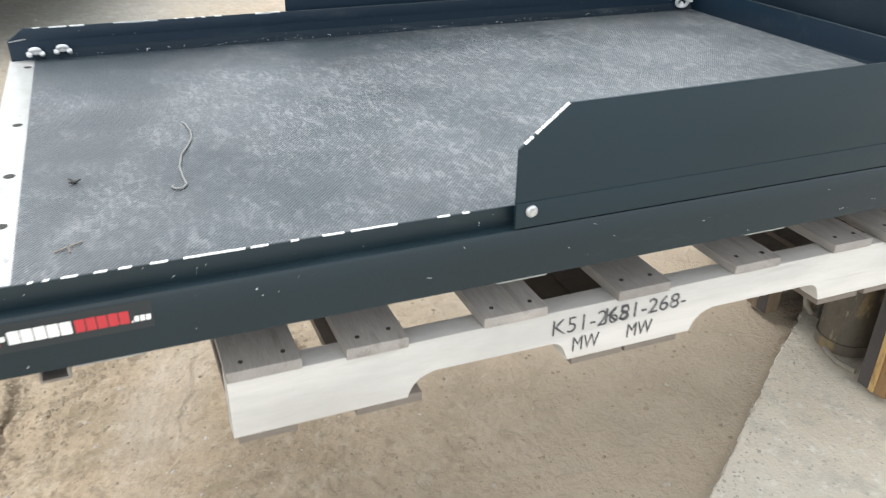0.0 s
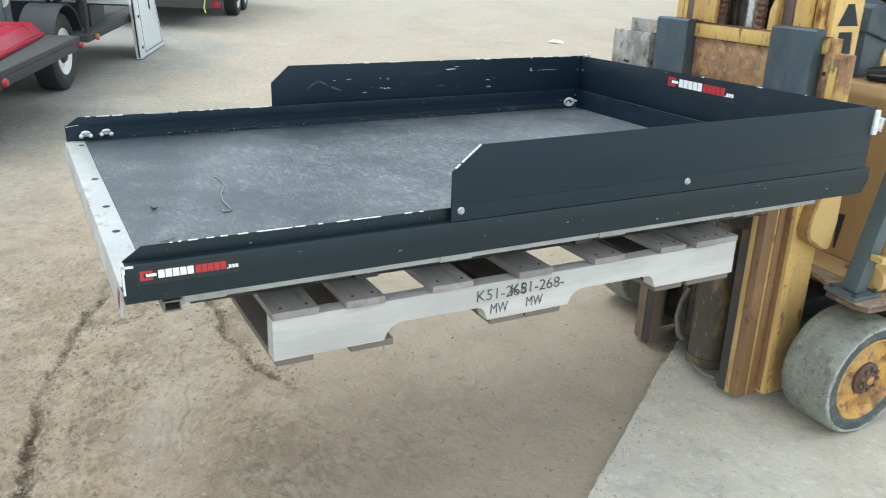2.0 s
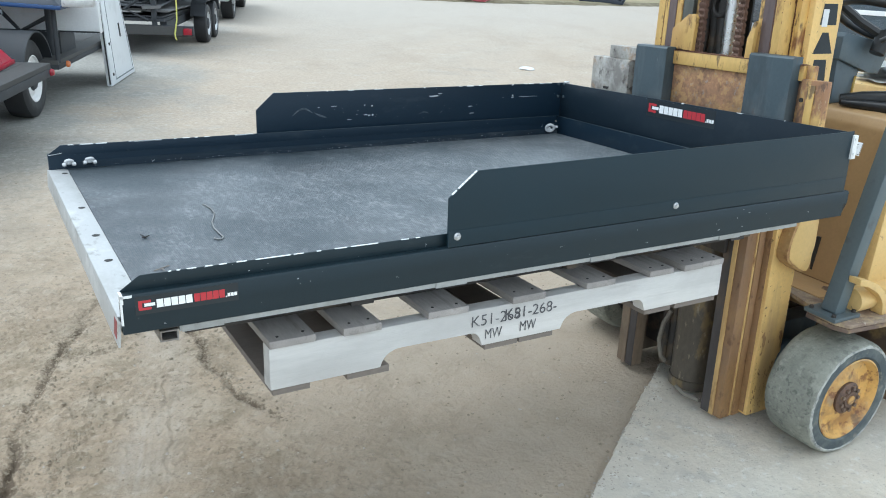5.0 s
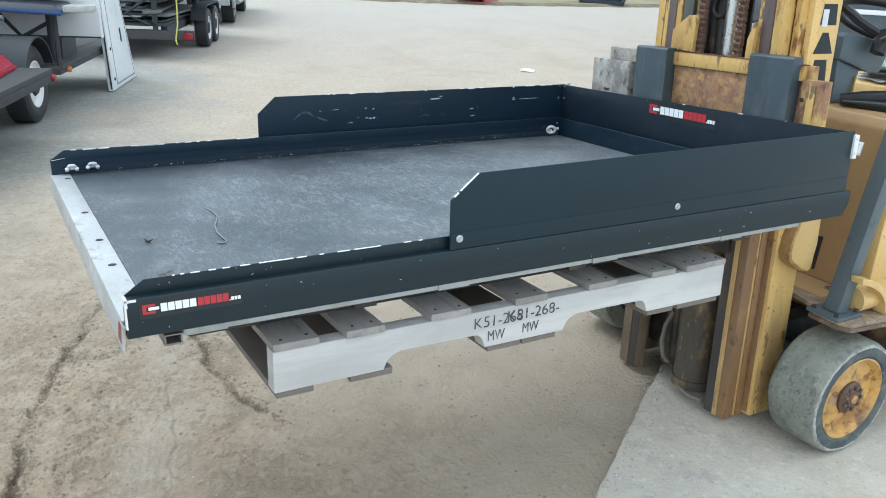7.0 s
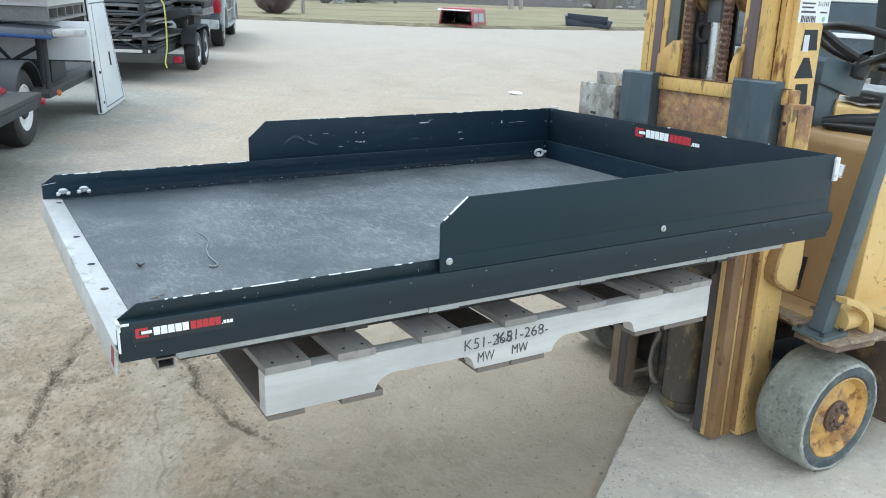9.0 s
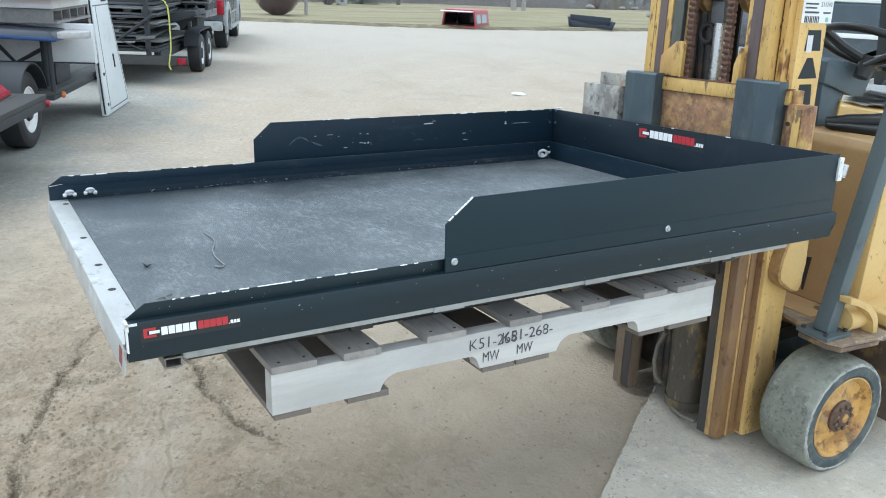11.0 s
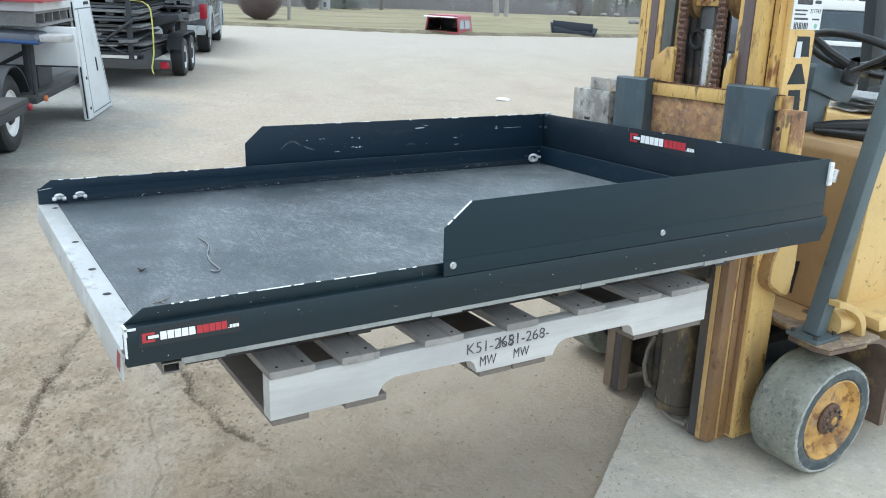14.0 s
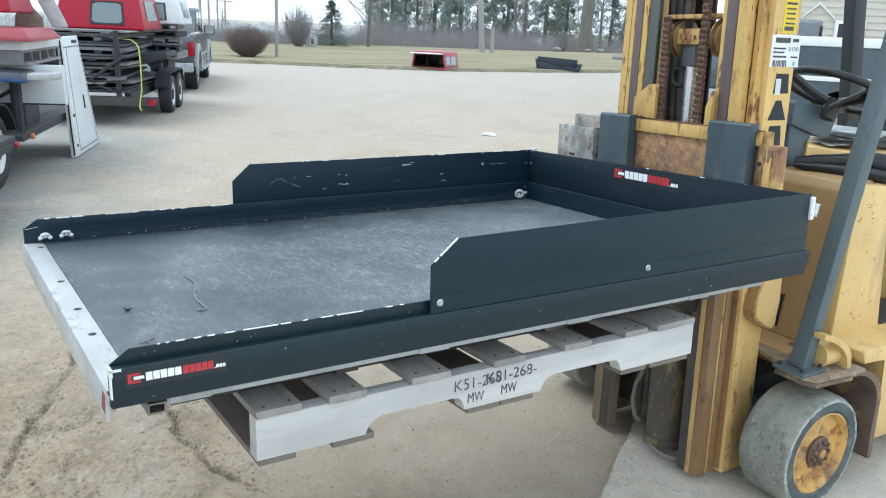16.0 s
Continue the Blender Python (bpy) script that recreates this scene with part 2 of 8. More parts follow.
olive_dark = surface("dark_olive_steel", (0.085, 0.088, 0.078), 0.4, 0.1, 0.35, 4, 60, 0.2, 0.001, stretch=(1, 1, 0.3))
boulder_grey = surface("grey_fieldstone", (0.23, 0.22, 0.205), 0.9, 0.0, 0.3, 3, 30, 0.5, 0.01)
rack_pale = surface("pale_grey_rack_boards", (0.225, 0.222, 0.218), 0.8, 0.0, 0.3, 4, 40, 0.4, 0.002, by_object=0.2)
stack_grey = surface("dusty_dark_bed_metal", (0.105, 0.112, 0.12), 0.6, 0.1, 0.35, 4, 40, 0.3, 0.002, by_object=0.35)
yellow_lug = surface("smooth_yellow_paint", (0.60, 0.41, 0.16), 0.4, 0.0, 0.12, 3, 90, 0.12, 0.001,
                     spots=[((0.40, 0.25, 0.09), 8, 0.62, 0.06, 0.5), (RUST, 30, 0.70, 0.02, 0.7)])
rail_tan = surface("muted_tan_rail_edge", (0.56, 0.375, 0.15), 0.5, 0.0, 0.2, 4, 90, 0.3, 0.0015,
                   spots=[((0.34, 0.19, 0.075), 6, 0.59, 0.08, 0.6), (RUST, 16, 0.65, 0.04, 0.7), ((0.10, 0.08, 0.065), 5, 0.64, 0.08, 0.4)], stretch=(1, 1, 0.35))
yellow_mast = surface("grimy_mast_yellow", (0.675, 0.45, 0.165), 0.45, 0.0, 0.14, 3, 90, 0.15, 0.0012,
                      spots=[((0.42, 0.26, 0.10), 4, 0.58, 0.1, 0.6), (RUST, 24, 0.645, 0.025, 0.85, 0, (1, 1, 0.5)), ((0.06, 0.045, 0.03), 50, 0.67, 0.02, 0.8), ((0.30, 0.20, 0.10), 7, 0.60, 0.06, 0.6, 0, (1, 1, 0.12))])
fender_top = surface("scuffed_fender_paint", (0.235, 0.175, 0.125), 0.6, 0.0, 0.3, 7, 60, 0.4, 0.0015,
                     spots=[((0.47, 0.36, 0.19), 12, 0.56, 0.07, 0.75), ((0.12, 0.07, 0.055), 15, 0.57, 0.07, 0.7), ((0.50, 0.44, 0.35), 30, 0.62, 0.04, 0.6)])
fender_brown = surface("brown_worn_plate", (0.145, 0.10, 0.075), 0.6, 0.1, 0.3, 7, 60, 0.4, 0.0015,
                       spots=[((0.44, 0.30, 0.13), 10, 0.62, 0.06, 0.7), ((0.09, 0.06, 0.05), 14, 0.58, 0.07, 0.6)])
flaky = surface("flaking_yellow_over_rust", (0.56, 0.355, 0.125), 0.65, 0.0, 0.25, 6, 80, 0.5, 0.0015,
                spots=[((0.26, 0.13, 0.065), 15, 0.465, 0.05, 0.95), ((0.10, 0.06, 0.04), 38, 0.60, 0.04, 0.8), ((0.42, 0.31, 0.20), 55, 0.62, 0.03, 0.6)], stretch=(1, 1, 0.5))
hub_rust = surface("rusty_hub_iron", (0.115, 0.07, 0.048), 0.7, 0.1, 0.4, 14, 90, 0.5, 0.0015,
                   spots=[((0.05, 0.035, 0.03), 25, 0.58, 0.06, 0.7)])
yellow_worn = surface("worn_yellow_paint", (0.585, 0.375, 0.118), 0.5, 0.0, 0.16, 4, 90, 0.25, 0.0015,
                      spots=[((0.33, 0.16, 0.05), 5, 0.56, 0.1, 0.6), (RUST, 14, 0.61, 0.04, 0.9), ((0.07, 0.045, 0.03), 30, 0.63, 0.03, 0.8)], stretch=(1, 1, 0.4))
rusty = surface("rusted_steel_plate", (0.29, 0.155, 0.082), 0.75, 0.0, 0.5, 6, 75, 0.6, 0.0015,
                spots=[((0.50, 0.31, 0.12), 13, 0.55, 0.07, 0.7), ((0.085, 0.05, 0.035), 15, 0.57, 0.08, 0.75), ((0.54, 0.32, 0.13), 34, 0.56, 0.05, 0.6), ((0.32, 0.28, 0.24), 45, 0.62, 0.04, 0.55), ((0.12, 0.075, 0.055), 5, 0.56, 0.08, 0.5)])
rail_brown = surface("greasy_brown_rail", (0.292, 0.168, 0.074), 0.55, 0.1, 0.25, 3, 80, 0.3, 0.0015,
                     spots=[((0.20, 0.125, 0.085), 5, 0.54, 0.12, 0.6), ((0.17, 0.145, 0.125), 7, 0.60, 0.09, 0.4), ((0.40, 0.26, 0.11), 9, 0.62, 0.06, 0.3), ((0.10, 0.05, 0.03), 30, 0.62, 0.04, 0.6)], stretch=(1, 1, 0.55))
# darker copy of the rubbed steel; shade of the lower mast is painted in
rail_shaded = surface("shaded_rubbed_rail", (0.07, 0.063, 0.063), 0.45, 0.3, 0.3, 4, 90, 0.25, 0.001, spots=[((0.16, 0.11, 0.07), 10, 0.63, 0.05, 0.5)], stretch=(1, 1, 0.3))
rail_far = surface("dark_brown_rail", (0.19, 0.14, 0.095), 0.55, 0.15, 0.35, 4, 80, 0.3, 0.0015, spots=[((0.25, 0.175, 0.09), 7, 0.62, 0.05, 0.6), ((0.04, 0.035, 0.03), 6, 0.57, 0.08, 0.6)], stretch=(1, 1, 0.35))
rail_purple = surface("rubbed_steel_rail", (0.135, 0.10, 0.095), 0.42, 0.3, 0.25, 4, 90, 0.25, 0.001, stretch=(1, 1, 0.3))
fork_grey = surface("grey_fork_steel", (0.05, 0.071, 0.083), 0.5, 0.2, 0.2, 4, 90, 0.25, 0.001,
                    spots=[((0.125, 0.13, 0.13), 6, 0.58, 0.09, 0.5), ((0.10, 0.065, 0.045), 14, 0.64, 0.04, 0.6), ((0.22, 0.22, 0.21), 40, 0.68, 0.03, 0.5, 0, (1, 1, 0.3)), ((0.125, 0.145, 0.155), 14, 0.58, 0.09, 0.35, 0, (1.3, 1.3, 0.25)), ((0.03, 0.04, 0.046), 9, 0.6, 0.06, 0.6, 0, (1, 1, 0.3))])
column_blue = surface("blue_grey_housing", (0.085, 0.115, 0.135), 0.5, 0.0, 0.15, 5, 100, 0.15, 0.0008, spots=[((0.15, 0.17, 0.175), 7, 0.6, 0.08, 0.5), ((0.05, 0.06, 0.065), 14, 0.64, 0.05, 0.5)])
frame_grey = surface("grey_painted_tube", (0.092, 0.12, 0.132), 0.45, 0.1, 0.15, 4, 100, 0.15, 0.0008,
                     spots=[((0.05, 0.055, 0.06), 12, 0.66, 0.05, 0.6)])
grimy = surface("grimy_dark_steel", (0.045, 0.04, 0.037), 0.6, 0.2, 0.35, 8, 80, 0.4, 0.002,
                spots=[((0.17, 0.12, 0.07), 9, 0.6, 0.07, 0.6)])
cyl_brown = surface("oily_brown_cylinder", (0.095, 0.08, 0.062), 0.45, 0.2, 0.35, 5, 70, 0.35, 0.002,
                    spots=[((0.24, 0.17, 0.08), 16, 0.58, 0.05, 0.7), ((0.30, 0.25, 0.18), 40, 0.64, 0.03, 0.6)], stretch=(1, 1, 0.45))
chain_mat = surface("rusty_chain_steel", (0.15, 0.085, 0.06), 0.6, 0.3, 0.35, 20, 200, 0.3, 0.0008)
chrome = surface("bare_piston_rod", (0.62, 0.62, 0.62), 0.3, 0.85, 0.08, 10, 100, 0.05, 0.0003)
block_white = surface("scuffed_white_block", (0.335, 0.318, 0.285), 0.7, 0.0, 0.28, 6, 80, 0.35, 0.0015,
                      spots=[((0.17, 0.155, 0.14), 12, 0.54, 0.07, 0.8), ((0.30, 0.18, 0.09), 14, 0.60, 0.05, 0.75), ((0.06, 0.05, 0.045), 30, 0.61, 0.04, 0.8), ((0.62, 0.60, 0.56), 9, 0.60, 0.06, 0.5)])
lug_brown = surface("rubbed_lug_edge", (0.36, 0.215, 0.085), 0.55, 0.0, 0.3, 9, 90, 0.3, 0.001, spots=[(RUST, 18, 0.58, 0.06, 0.6), ((0.58, 0.42, 0.2), 22, 0.64, 0.04, 0.5)])
tyre_dusty = surface("dusty_solid_tyre", (0.232, 0.234, 0.196), 0.92, 0.0, 0.2, 10, 90, 1.0, 0.004,
                     spots=[((0.145, 0.15, 0.13), 11, 0.56, 0.09, 0.6), ((0.075, 0.08, 0.072), 42, 0.59, 0.04, 0.6), ((0.38, 0.375, 0.315), 34, 0.61, 0.05, 0.55), ((0.13, 0.135, 0.12), 85, 0.58, 0.05, 0.5), ((0.33, 0.335, 0.28), 4, 0.55, 0.08, 0.5)])
tyre_edge = surface("frayed_tyre_edge", (0.38, 0.38, 0.35), 0.9, 0.0, 0.3, 20, 90, 0.6, 0.002,
                    spots=[((0.12, 0.13, 0.13), 22, 0.56, 0.06, 0.8)])
tyre_side = surface("blue_black_tyre_wall", (0.050, 0.064, 0.070), 0.7, 0.0, 0.3, 12, 90, 0.5, 0.0015,
                    spots=[((0.16, 0.17, 0.155), 9, 0.56, 0.09, 0.6), ((0.24, 0.22, 0.17), 24, 0.62, 0.05, 0.5)])
rim_yellow = surface("dirty_yellow_rim", (0.56, 0.33, 0.095), 0.5, 0.0, 0.18, 8, 70, 0.3, 0.001,
                     spots=[((0.26, 0.13, 0.05), 11, 0.53, 0.08, 0.75), ((0.36, 0.30, 0.2), 9, 0.58, 0.06, 0.6), (RUST, 26, 0.58, 0.04, 0.8), ((0.10, 0.065, 0.045), 16, 0.61, 0.05, 0.7)])
rubber = surface("black_rubber", (0.022, 0.023, 0.025), 0.6, 0.0, 0.25, 10, 120, 0.3, 0.001)
vinyl = surface("black_vinyl", (0.016, 0.017, 0.018), 0.38, 0.0, 0.2, 8, 160, 0.3, 0.001)
paper = surface("paper_stack", (0.66, 0.67, 0.67), 0.8, 0.0, 0.1, 10, 80, 0.1, 0.0005)
yellow_label = surface("yellow_label", (0.75, 0.55, 0.03), 0.45, 0.0, 0.06, 20, 100, 0.0)
green_dot = surface("pale_green_print", (0.28, 0.52, 0.4), 0.6, 0.0, 0.1, 20, 100, 0.0)
car_red = surface("red_gelcoat", (0.36, 0.010, 0.032), 0.33, 0.0, 0.07, 2, 12, 0.0, spec=0.3)
car_red_old = surface("faded_red_gelcoat", (0.36, 0.075, 0.088), 0.45, 0.0, 0.14, 3, 30, 0.0, spec=0.35)
white_gel = surface("white_fibreglass", (0.66, 0.68, 0.69), 0.4, 0.0, 0.07, 2, 50, 0.06, 0.0005,
                    spots=[((0.42, 0.43, 0.43), 3, 0.64, 0.1, 0.5)])
blue_gel = surface("blue_gelcoat", (0.018, 0.06, 0.17), 0.35, 0.0, 0.1, 2, 60, 0.05, 0.0005)
dark_navy = surface("navy_car_paint", (0.085, 0.11, 0.135), 0.25, 0.2, 0.1, 2, 200, 0.0)
silver_paint = surface("pewter_car_paint", (0.125, 0.135, 0.148), 0.28, 0.5, 0.1, 2, 200, 0.0)
pallet_far = surface("grey_rack_wood", (0.20, 0.20, 0.198), 0.8, 0.0, 0.35, 4, 40, 0.4, 0.002, by_object=0.4, spots=[((0.05, 0.048, 0.045), 6, 0.6, 0.06, 0.6)], stretch=(0.3, 1, 2))
trailer_black = surface("black_trailer_steel", (0.03, 0.034, 0.039), 0.7, 0.0, 0.3, 4, 60, 0.25, 0.001)
deck_wood = surface("grey_trailer_planks", (0.062, 0.062, 0.06), 0.85, 0.0, 0.3, 4, 50, 0.4, 0.002, by_object=0.2)
dark_glass = glass("dark_window_glass", (0.02, 0.025, 0.03))
pale_glass = glass("pale_window_glass", (0.20, 0.24, 0.25), 0.06)
red_lens = surface("red_lamp_lens", (0.28, 0.012, 0.025), 0.2, 0.0, 0.1, 20, 100, 0.0)
amber_lens = surface("amber_lamp_lens", (0.55, 0.16, 0.05), 0.25, 0.0, 0.1, 20, 100, 0.0)
strap_yellow = surface("yellow_webbing", (0.50, 0.50, 0.13), 0.8, 0.0, 0.1, 20, 200, 0.2, 0.001)
plastic_dark = surface("dark_blue_bedliner_plastic", (0.022, 0.03, 0.045), 0.45, 0.0, 0.25, 3, 60, 0.2, 0.001)
siding = surface("beige_siding", (0.55, 0.52, 0.45), 0.7, 0.0, 0.06, 1, 30, 0.05, 0.001)
white_trim = surface("white_trim_paint", (0.75, 0.75, 0.74), 0.5, 0.0, 0.05, 2, 30, 0.0)
pole_wood = surface("grey_utility_pole", (0.33, 0.31, 0.29), 0.85, 0.0, 0.2, 2, 30, 0.3, 0.002, stretch=(1, 1, 0.2))
bark = surface("grey_brown_bark", (0.145, 0.136, 0.115), 0.9, 0.0, 0.3, 3, 25, 0.6, 0.01, stretch=(1, 1, 0.3))
dark_post = surface("dark_post_paint", (0.028, 0.038, 0.046), 0.5, 0.1, 0.2, 4, 80, 0.1, 0.001)
# twig colour is paled, the haze of distance mixed into it
twig = surface("bare_twigs", (0.245, 0.232, 0.23), 0.9, 0.0, 0.3, 3, 25, 0.0)
twig_red = surface("reddish_bare_twigs", (0.175, 0.132, 0.125), 0.9, 0.0, 0.3, 3, 25, 0.0)
# needle green lightened to carry distance haze in the colour
needles = surface("dark_conifer_needles", (0.155, 0.178, 0.155), 0.8, 0.0, 0.4, 0.8, 12, 0.0)
glow = nd(needles, "ShaderNodeBsdfTranslucent", Color=rgb((0.30, 0.34, 0.30)))
half = nd(needles, "ShaderNodeMixShader", Fac=0.5)
for a, b in ((needles.node_tree.nodes["Principled BSDF"], 1), (glow, 2)):
    needles.node_tree.links.new(a.outputs["BSDF"], half.inputs[b])
needles.node_tree.links.new(half.outputs["Shader"], [n for n in needles.node_tree.nodes if n.bl_idname == "ShaderNodeOutputMaterial"][0].inputs["Surface"])


def dirt_material():
    """Packed brown dirt with damp ruts and a pale tyre track near the slab, paling to grey gravel and a tan drive further out."""
    mt = surface("packed_dirt", (0.330, 0.259, 0.184), 0.95, 0.0, 0.24, 2.4, 55, 1.0, 0.012,
                 spots=[((0.201, 0.163, 0.114), 2.7, 0.56, 0.12, 0.65), ((0.397, 0.335, 0.254), 3.9, 0.57, 0.09, 0.6), ((0.211, 0.172, 0.118), 9, 0.575, 0.06, 0.6), ((0.407, 0.345, 0.267), 16, 0.60, 0.05, 0.5),
                        ((0.154, 0.120, 0.082), 24, 0.615, 0.05, 0.55), ((0.160, 0.125, 0.089), 60, 0.655, 0.035, 0.5), ((0.505, 0.450, 0.369), 95, 0.675, 0.03, 0.5)], spec=0.15)
    t = mt.node_tree
    L = t.links
    b = t.nodes["Principled BSDF"]
    old = b.inputs["Base Color"].links[0].from_socket
    co = nd(mt, "ShaderNodeTexCoord")
    sep = nd(mt, "ShaderNodeSeparateXYZ")
    L.new(co.outputs["Object"], sep.inputs["Vector"])

    def noise_of(scale, detail=6.0, rough=0.65, stretch=(1, 1, 1), turn=0.0):
        n = nd(mt, "ShaderNodeTexNoise", Scale=scale, Detail=detail, Roughness=rough)
        first = nd(mt, "ShaderNodeMapping", Rotation=(0, 0, radians(turn)))
        m = nd(mt, "ShaderNodeMapping", Scale=stretch)
        L.new(co.outputs["Object"], first.inputs["Vector"])
        L.new(first.outputs["Vector"], m.inputs["Vector"])
        L.new(m.outputs["Vector"], n.inputs["Vector"])
        return n.outputs["Fac"]

    def span(value, a, c, lo=0.0, hi=1.0):
        r = nd(mt, "ShaderNodeMapRange", **{"From Min": a, "From Max": c, "To Min": lo, "To Max": hi})
        L.new(value, r.inputs["Value"])
        return r.outputs["Result"]

    def op(kind, x, y, z=None):
        m = t.nodes.new("ShaderNodeMath")
        m.operation = kind
        for k, v in enumerate((x, y, z)):
            if v is None:
                continue
            if isinstance(v, (int, float)):
                m.inputs[k].default_value = v
            else:
                L.new(v, m.inputs[k])
        return m.outputs[0]

    def mixed(fac, x, y):
        m = nd(mt, "ShaderNodeMixRGB")
        L.new(fac, m.inputs["Fac"])
        for key, v in (("Color1", x), ("Color2", y)):
            if isinstance(v, tuple):
                m.inputs[key].default_value = rgb(v)
            else:
                L.new(v, m.inputs[key])
        return m.outputs["Color"]

    def attribute(key):
        a = nd(mt, "ShaderNodeAttribute")
        a.attribute_name = key
        return a.outputs["Fac"]

    # trodden smooth dirt beside the slab, and the pale wheel track with its fine drag lines
    old = mixed(op("MULTIPLY", attribute("trodden"), span(noise_of(5.0, 7.0, 0.7), 0.3, 0.66, 0.55, 0.95)), old, (0.407, 0.338, 0.260))
    old = mixed(op("MULTIPLY", attribute("trodden"), span(noise_of(3.2, 7.0, 0.7), 0.52, 0.66, 0.0, 0.3)), old, (0.309, 0.266, 0.215))
    drag = span(noise_of(22.0, 3.0, 0.6, (3.2, 0.22, 1), 14), 0.36, 0.64, 0.45, 1.0)
    track = op("MULTIPLY", op("MULTIPLY", attribute("tracked"), drag), span(noise_of(6.0, 6.0, 0.7), 0.3, 0.6, 0.45, 0.95))
    old = mixed(track, old, (0.397, 0.346, 0.287))
    # damp soil turned up in the ruts
    crumb = op("MULTIPLY_ADD", noise_of(62.0, 5.0, 0.75), 2.6, -1.3)
    old = mixed(span(op("ADD", crumb, attribute("damp")), 0.28, 0.78, 0.0, 0.82), old, (0.122, 0.093, 0.066))
    # gravel: grey by the trailers, a warm tan drive sweeping past
    far = span(op("MULTIPLY_ADD", noise_of(0.35, 6.0), 5.0, sep.outputs["Y"]), 4.3, 8.6)
    beside = op("MULTIPLY_ADD", sep.outputs["Y"], -0.33, sep.outputs["X"])
    lane = op("ADD", noise_of(0.42, 9.0, 0.66), span(beside, -2.0, 0.1, -0.12, 0.22))
    gravel = mixed(span(lane, 0.42, 0.60), (0.290, 0.280, 0.252), (0.415, 0.347, 0.272))
    gravel = mixed(span(noise_of(1.5, 8.0, 0.78, (0.8, 1.0, 1), -12), 0.53, 0.66, 0.0, 0.42), gravel, (0.283, 0.252, 0.209))
    gravel = mixed(span(noise_of(2.6, 8.0, 0.8, (0.7, 1.0, 1), 25), 0.54, 0.66, 0.0, 0.45), gravel, (0.474, 0.445, 0.398))
    gravel = mixed(op("MULTIPLY", span(beside, -0.2, -2.2), span(noise_of(7.0, 9.0, 0.85), 0.50, 0.63, 0.0, 0.45)), gravel, (0.170, 0.165, 0.145))
    gravel = mixed(op("MULTIPLY", span(beside, 0.4, -1.2), span(noise_of(14.0, 8.0, 0.85), 0.53, 0.64, 0.0, 0.55)), gravel, (0.515, 0.500, 0.461))
    gravel = mixed(op("MULTIPLY", span(beside, -1.0, 1.5), span(noise_of(1.2, 5.0, 0.6, (1.3, 0.10, 1), 42), 0.50, 0.64, 0.0, 0.22)), gravel, (0.340, 0.300, 0.247))
    gravel = mixed(op("MULTIPLY", span(beside, -1.0, 1.5), span(noise_of(1.0, 5.0, 0.6, (1.5, 0.12, 1), 55), 0.52, 0.66, 0.0, 0.22)), gravel, (0.489, 0.432, 0.359))
    gravel = mixed(op("MULTIPLY", span(beside, -1.6, -0.3), span(noise_of(0.55, 7.0, 0.62, (1.5, 0.5, 1), 20), 0.50, 0.64, 0.0, 0.5)), gravel, (0.345, 0.278, 0.205))
    gravel = mixed(span(op("MULTIPLY_ADD", noise_of(0.3, 6.0), 6.0, sep.outputs["Y"]), 11.0, 21.0, 0.0, 0.65), gravel, (0.425, 0.392, 0.346))
    grain = nd(mt, "ShaderNodeVectorMath")
    grain.operation = "SCALE"
    L.new(gravel, grain.inputs[0])
    L.new(span(noise_of(24.0, 8.0, 0.85), 0.3, 0.7, 0.66, 1.28), grain.inputs["Scale"])
    L.new(mixed(far, old, grain.outputs["Vector"]), b.inputs["Base Color"])
    L.new(span(far, 0.0, 1.0, 0.8, 0.25), b.inputs["Normal"].links[0].from_node.inputs["Strength"])
    return mt


mat_dirt = dirt_material()
mat_slab = surface("dusty_concrete", (0.622, 0.572, 0.484), 0.9, 0.0, 0.16, 2.5, 55, 0.8, 0.006,
                   spots=[((0.50, 0.425, 0.325), 1.5, 0.54, 0.12, 0.55), ((0.46, 0.42, 0.355), 2.2, 0.56, 0.1, 0.6), ((0.36, 0.34, 0.30), 9, 0.60, 0.07, 0.5), ((0.27, 0.25, 0.22), 45, 0.645, 0.04, 0.6), ((0.70, 0.685, 0.64), 26, 0.62, 0.05, 0.5), ((0.25, 0.225, 0.19), 90, 0.66, 0.03, 0.6)], spec=0.25)
mat_grass = surface("late_winter_grass", (0.292, 0.252, 0.168), 0.95, 0.0, 0.3, 0.25, 7, 0.8, 0.05,
                    spots=[((0.235, 0.215, 0.13), 0.16, 0.53, 0.1, 0.7), ((0.33, 0.285, 0.18), 0.7, 0.58, 0.1, 0.6), ((0.185, 0.15, 0.10), 0.5, 0.57, 0.06, 0.65, -18, (0.25, 1.2, 1)), ((0.22, 0.23, 0.11), 1.6, 0.60, 0.06, 0.6)], spec=0.1)
mat_verge = surface("brown_dead_verge", (0.175, 0.15, 0.10), 0.95, 0.0, 0.4, 1.5, 9, 0.8, 0.05, spots=[((0.09, 0.075, 0.05), 1.1, 0.58, 0.08, 0.7), ((0.30, 0.27, 0.19), 2.3, 0.58, 0.08, 0.6)], spec=0.1)
stone_mat = surface("loose_stones", (0.37, 0.33, 0.28), 0.9, 0.0, 0.25, 9, 60, 0.2, 0.001, spec=0.2)
clod_mat = surface("dirt_clods", (0.275, 0.228, 0.168), 0.95, 0.0, 0.3, 12, 70, 0.3, 0.002, spec=0.1)


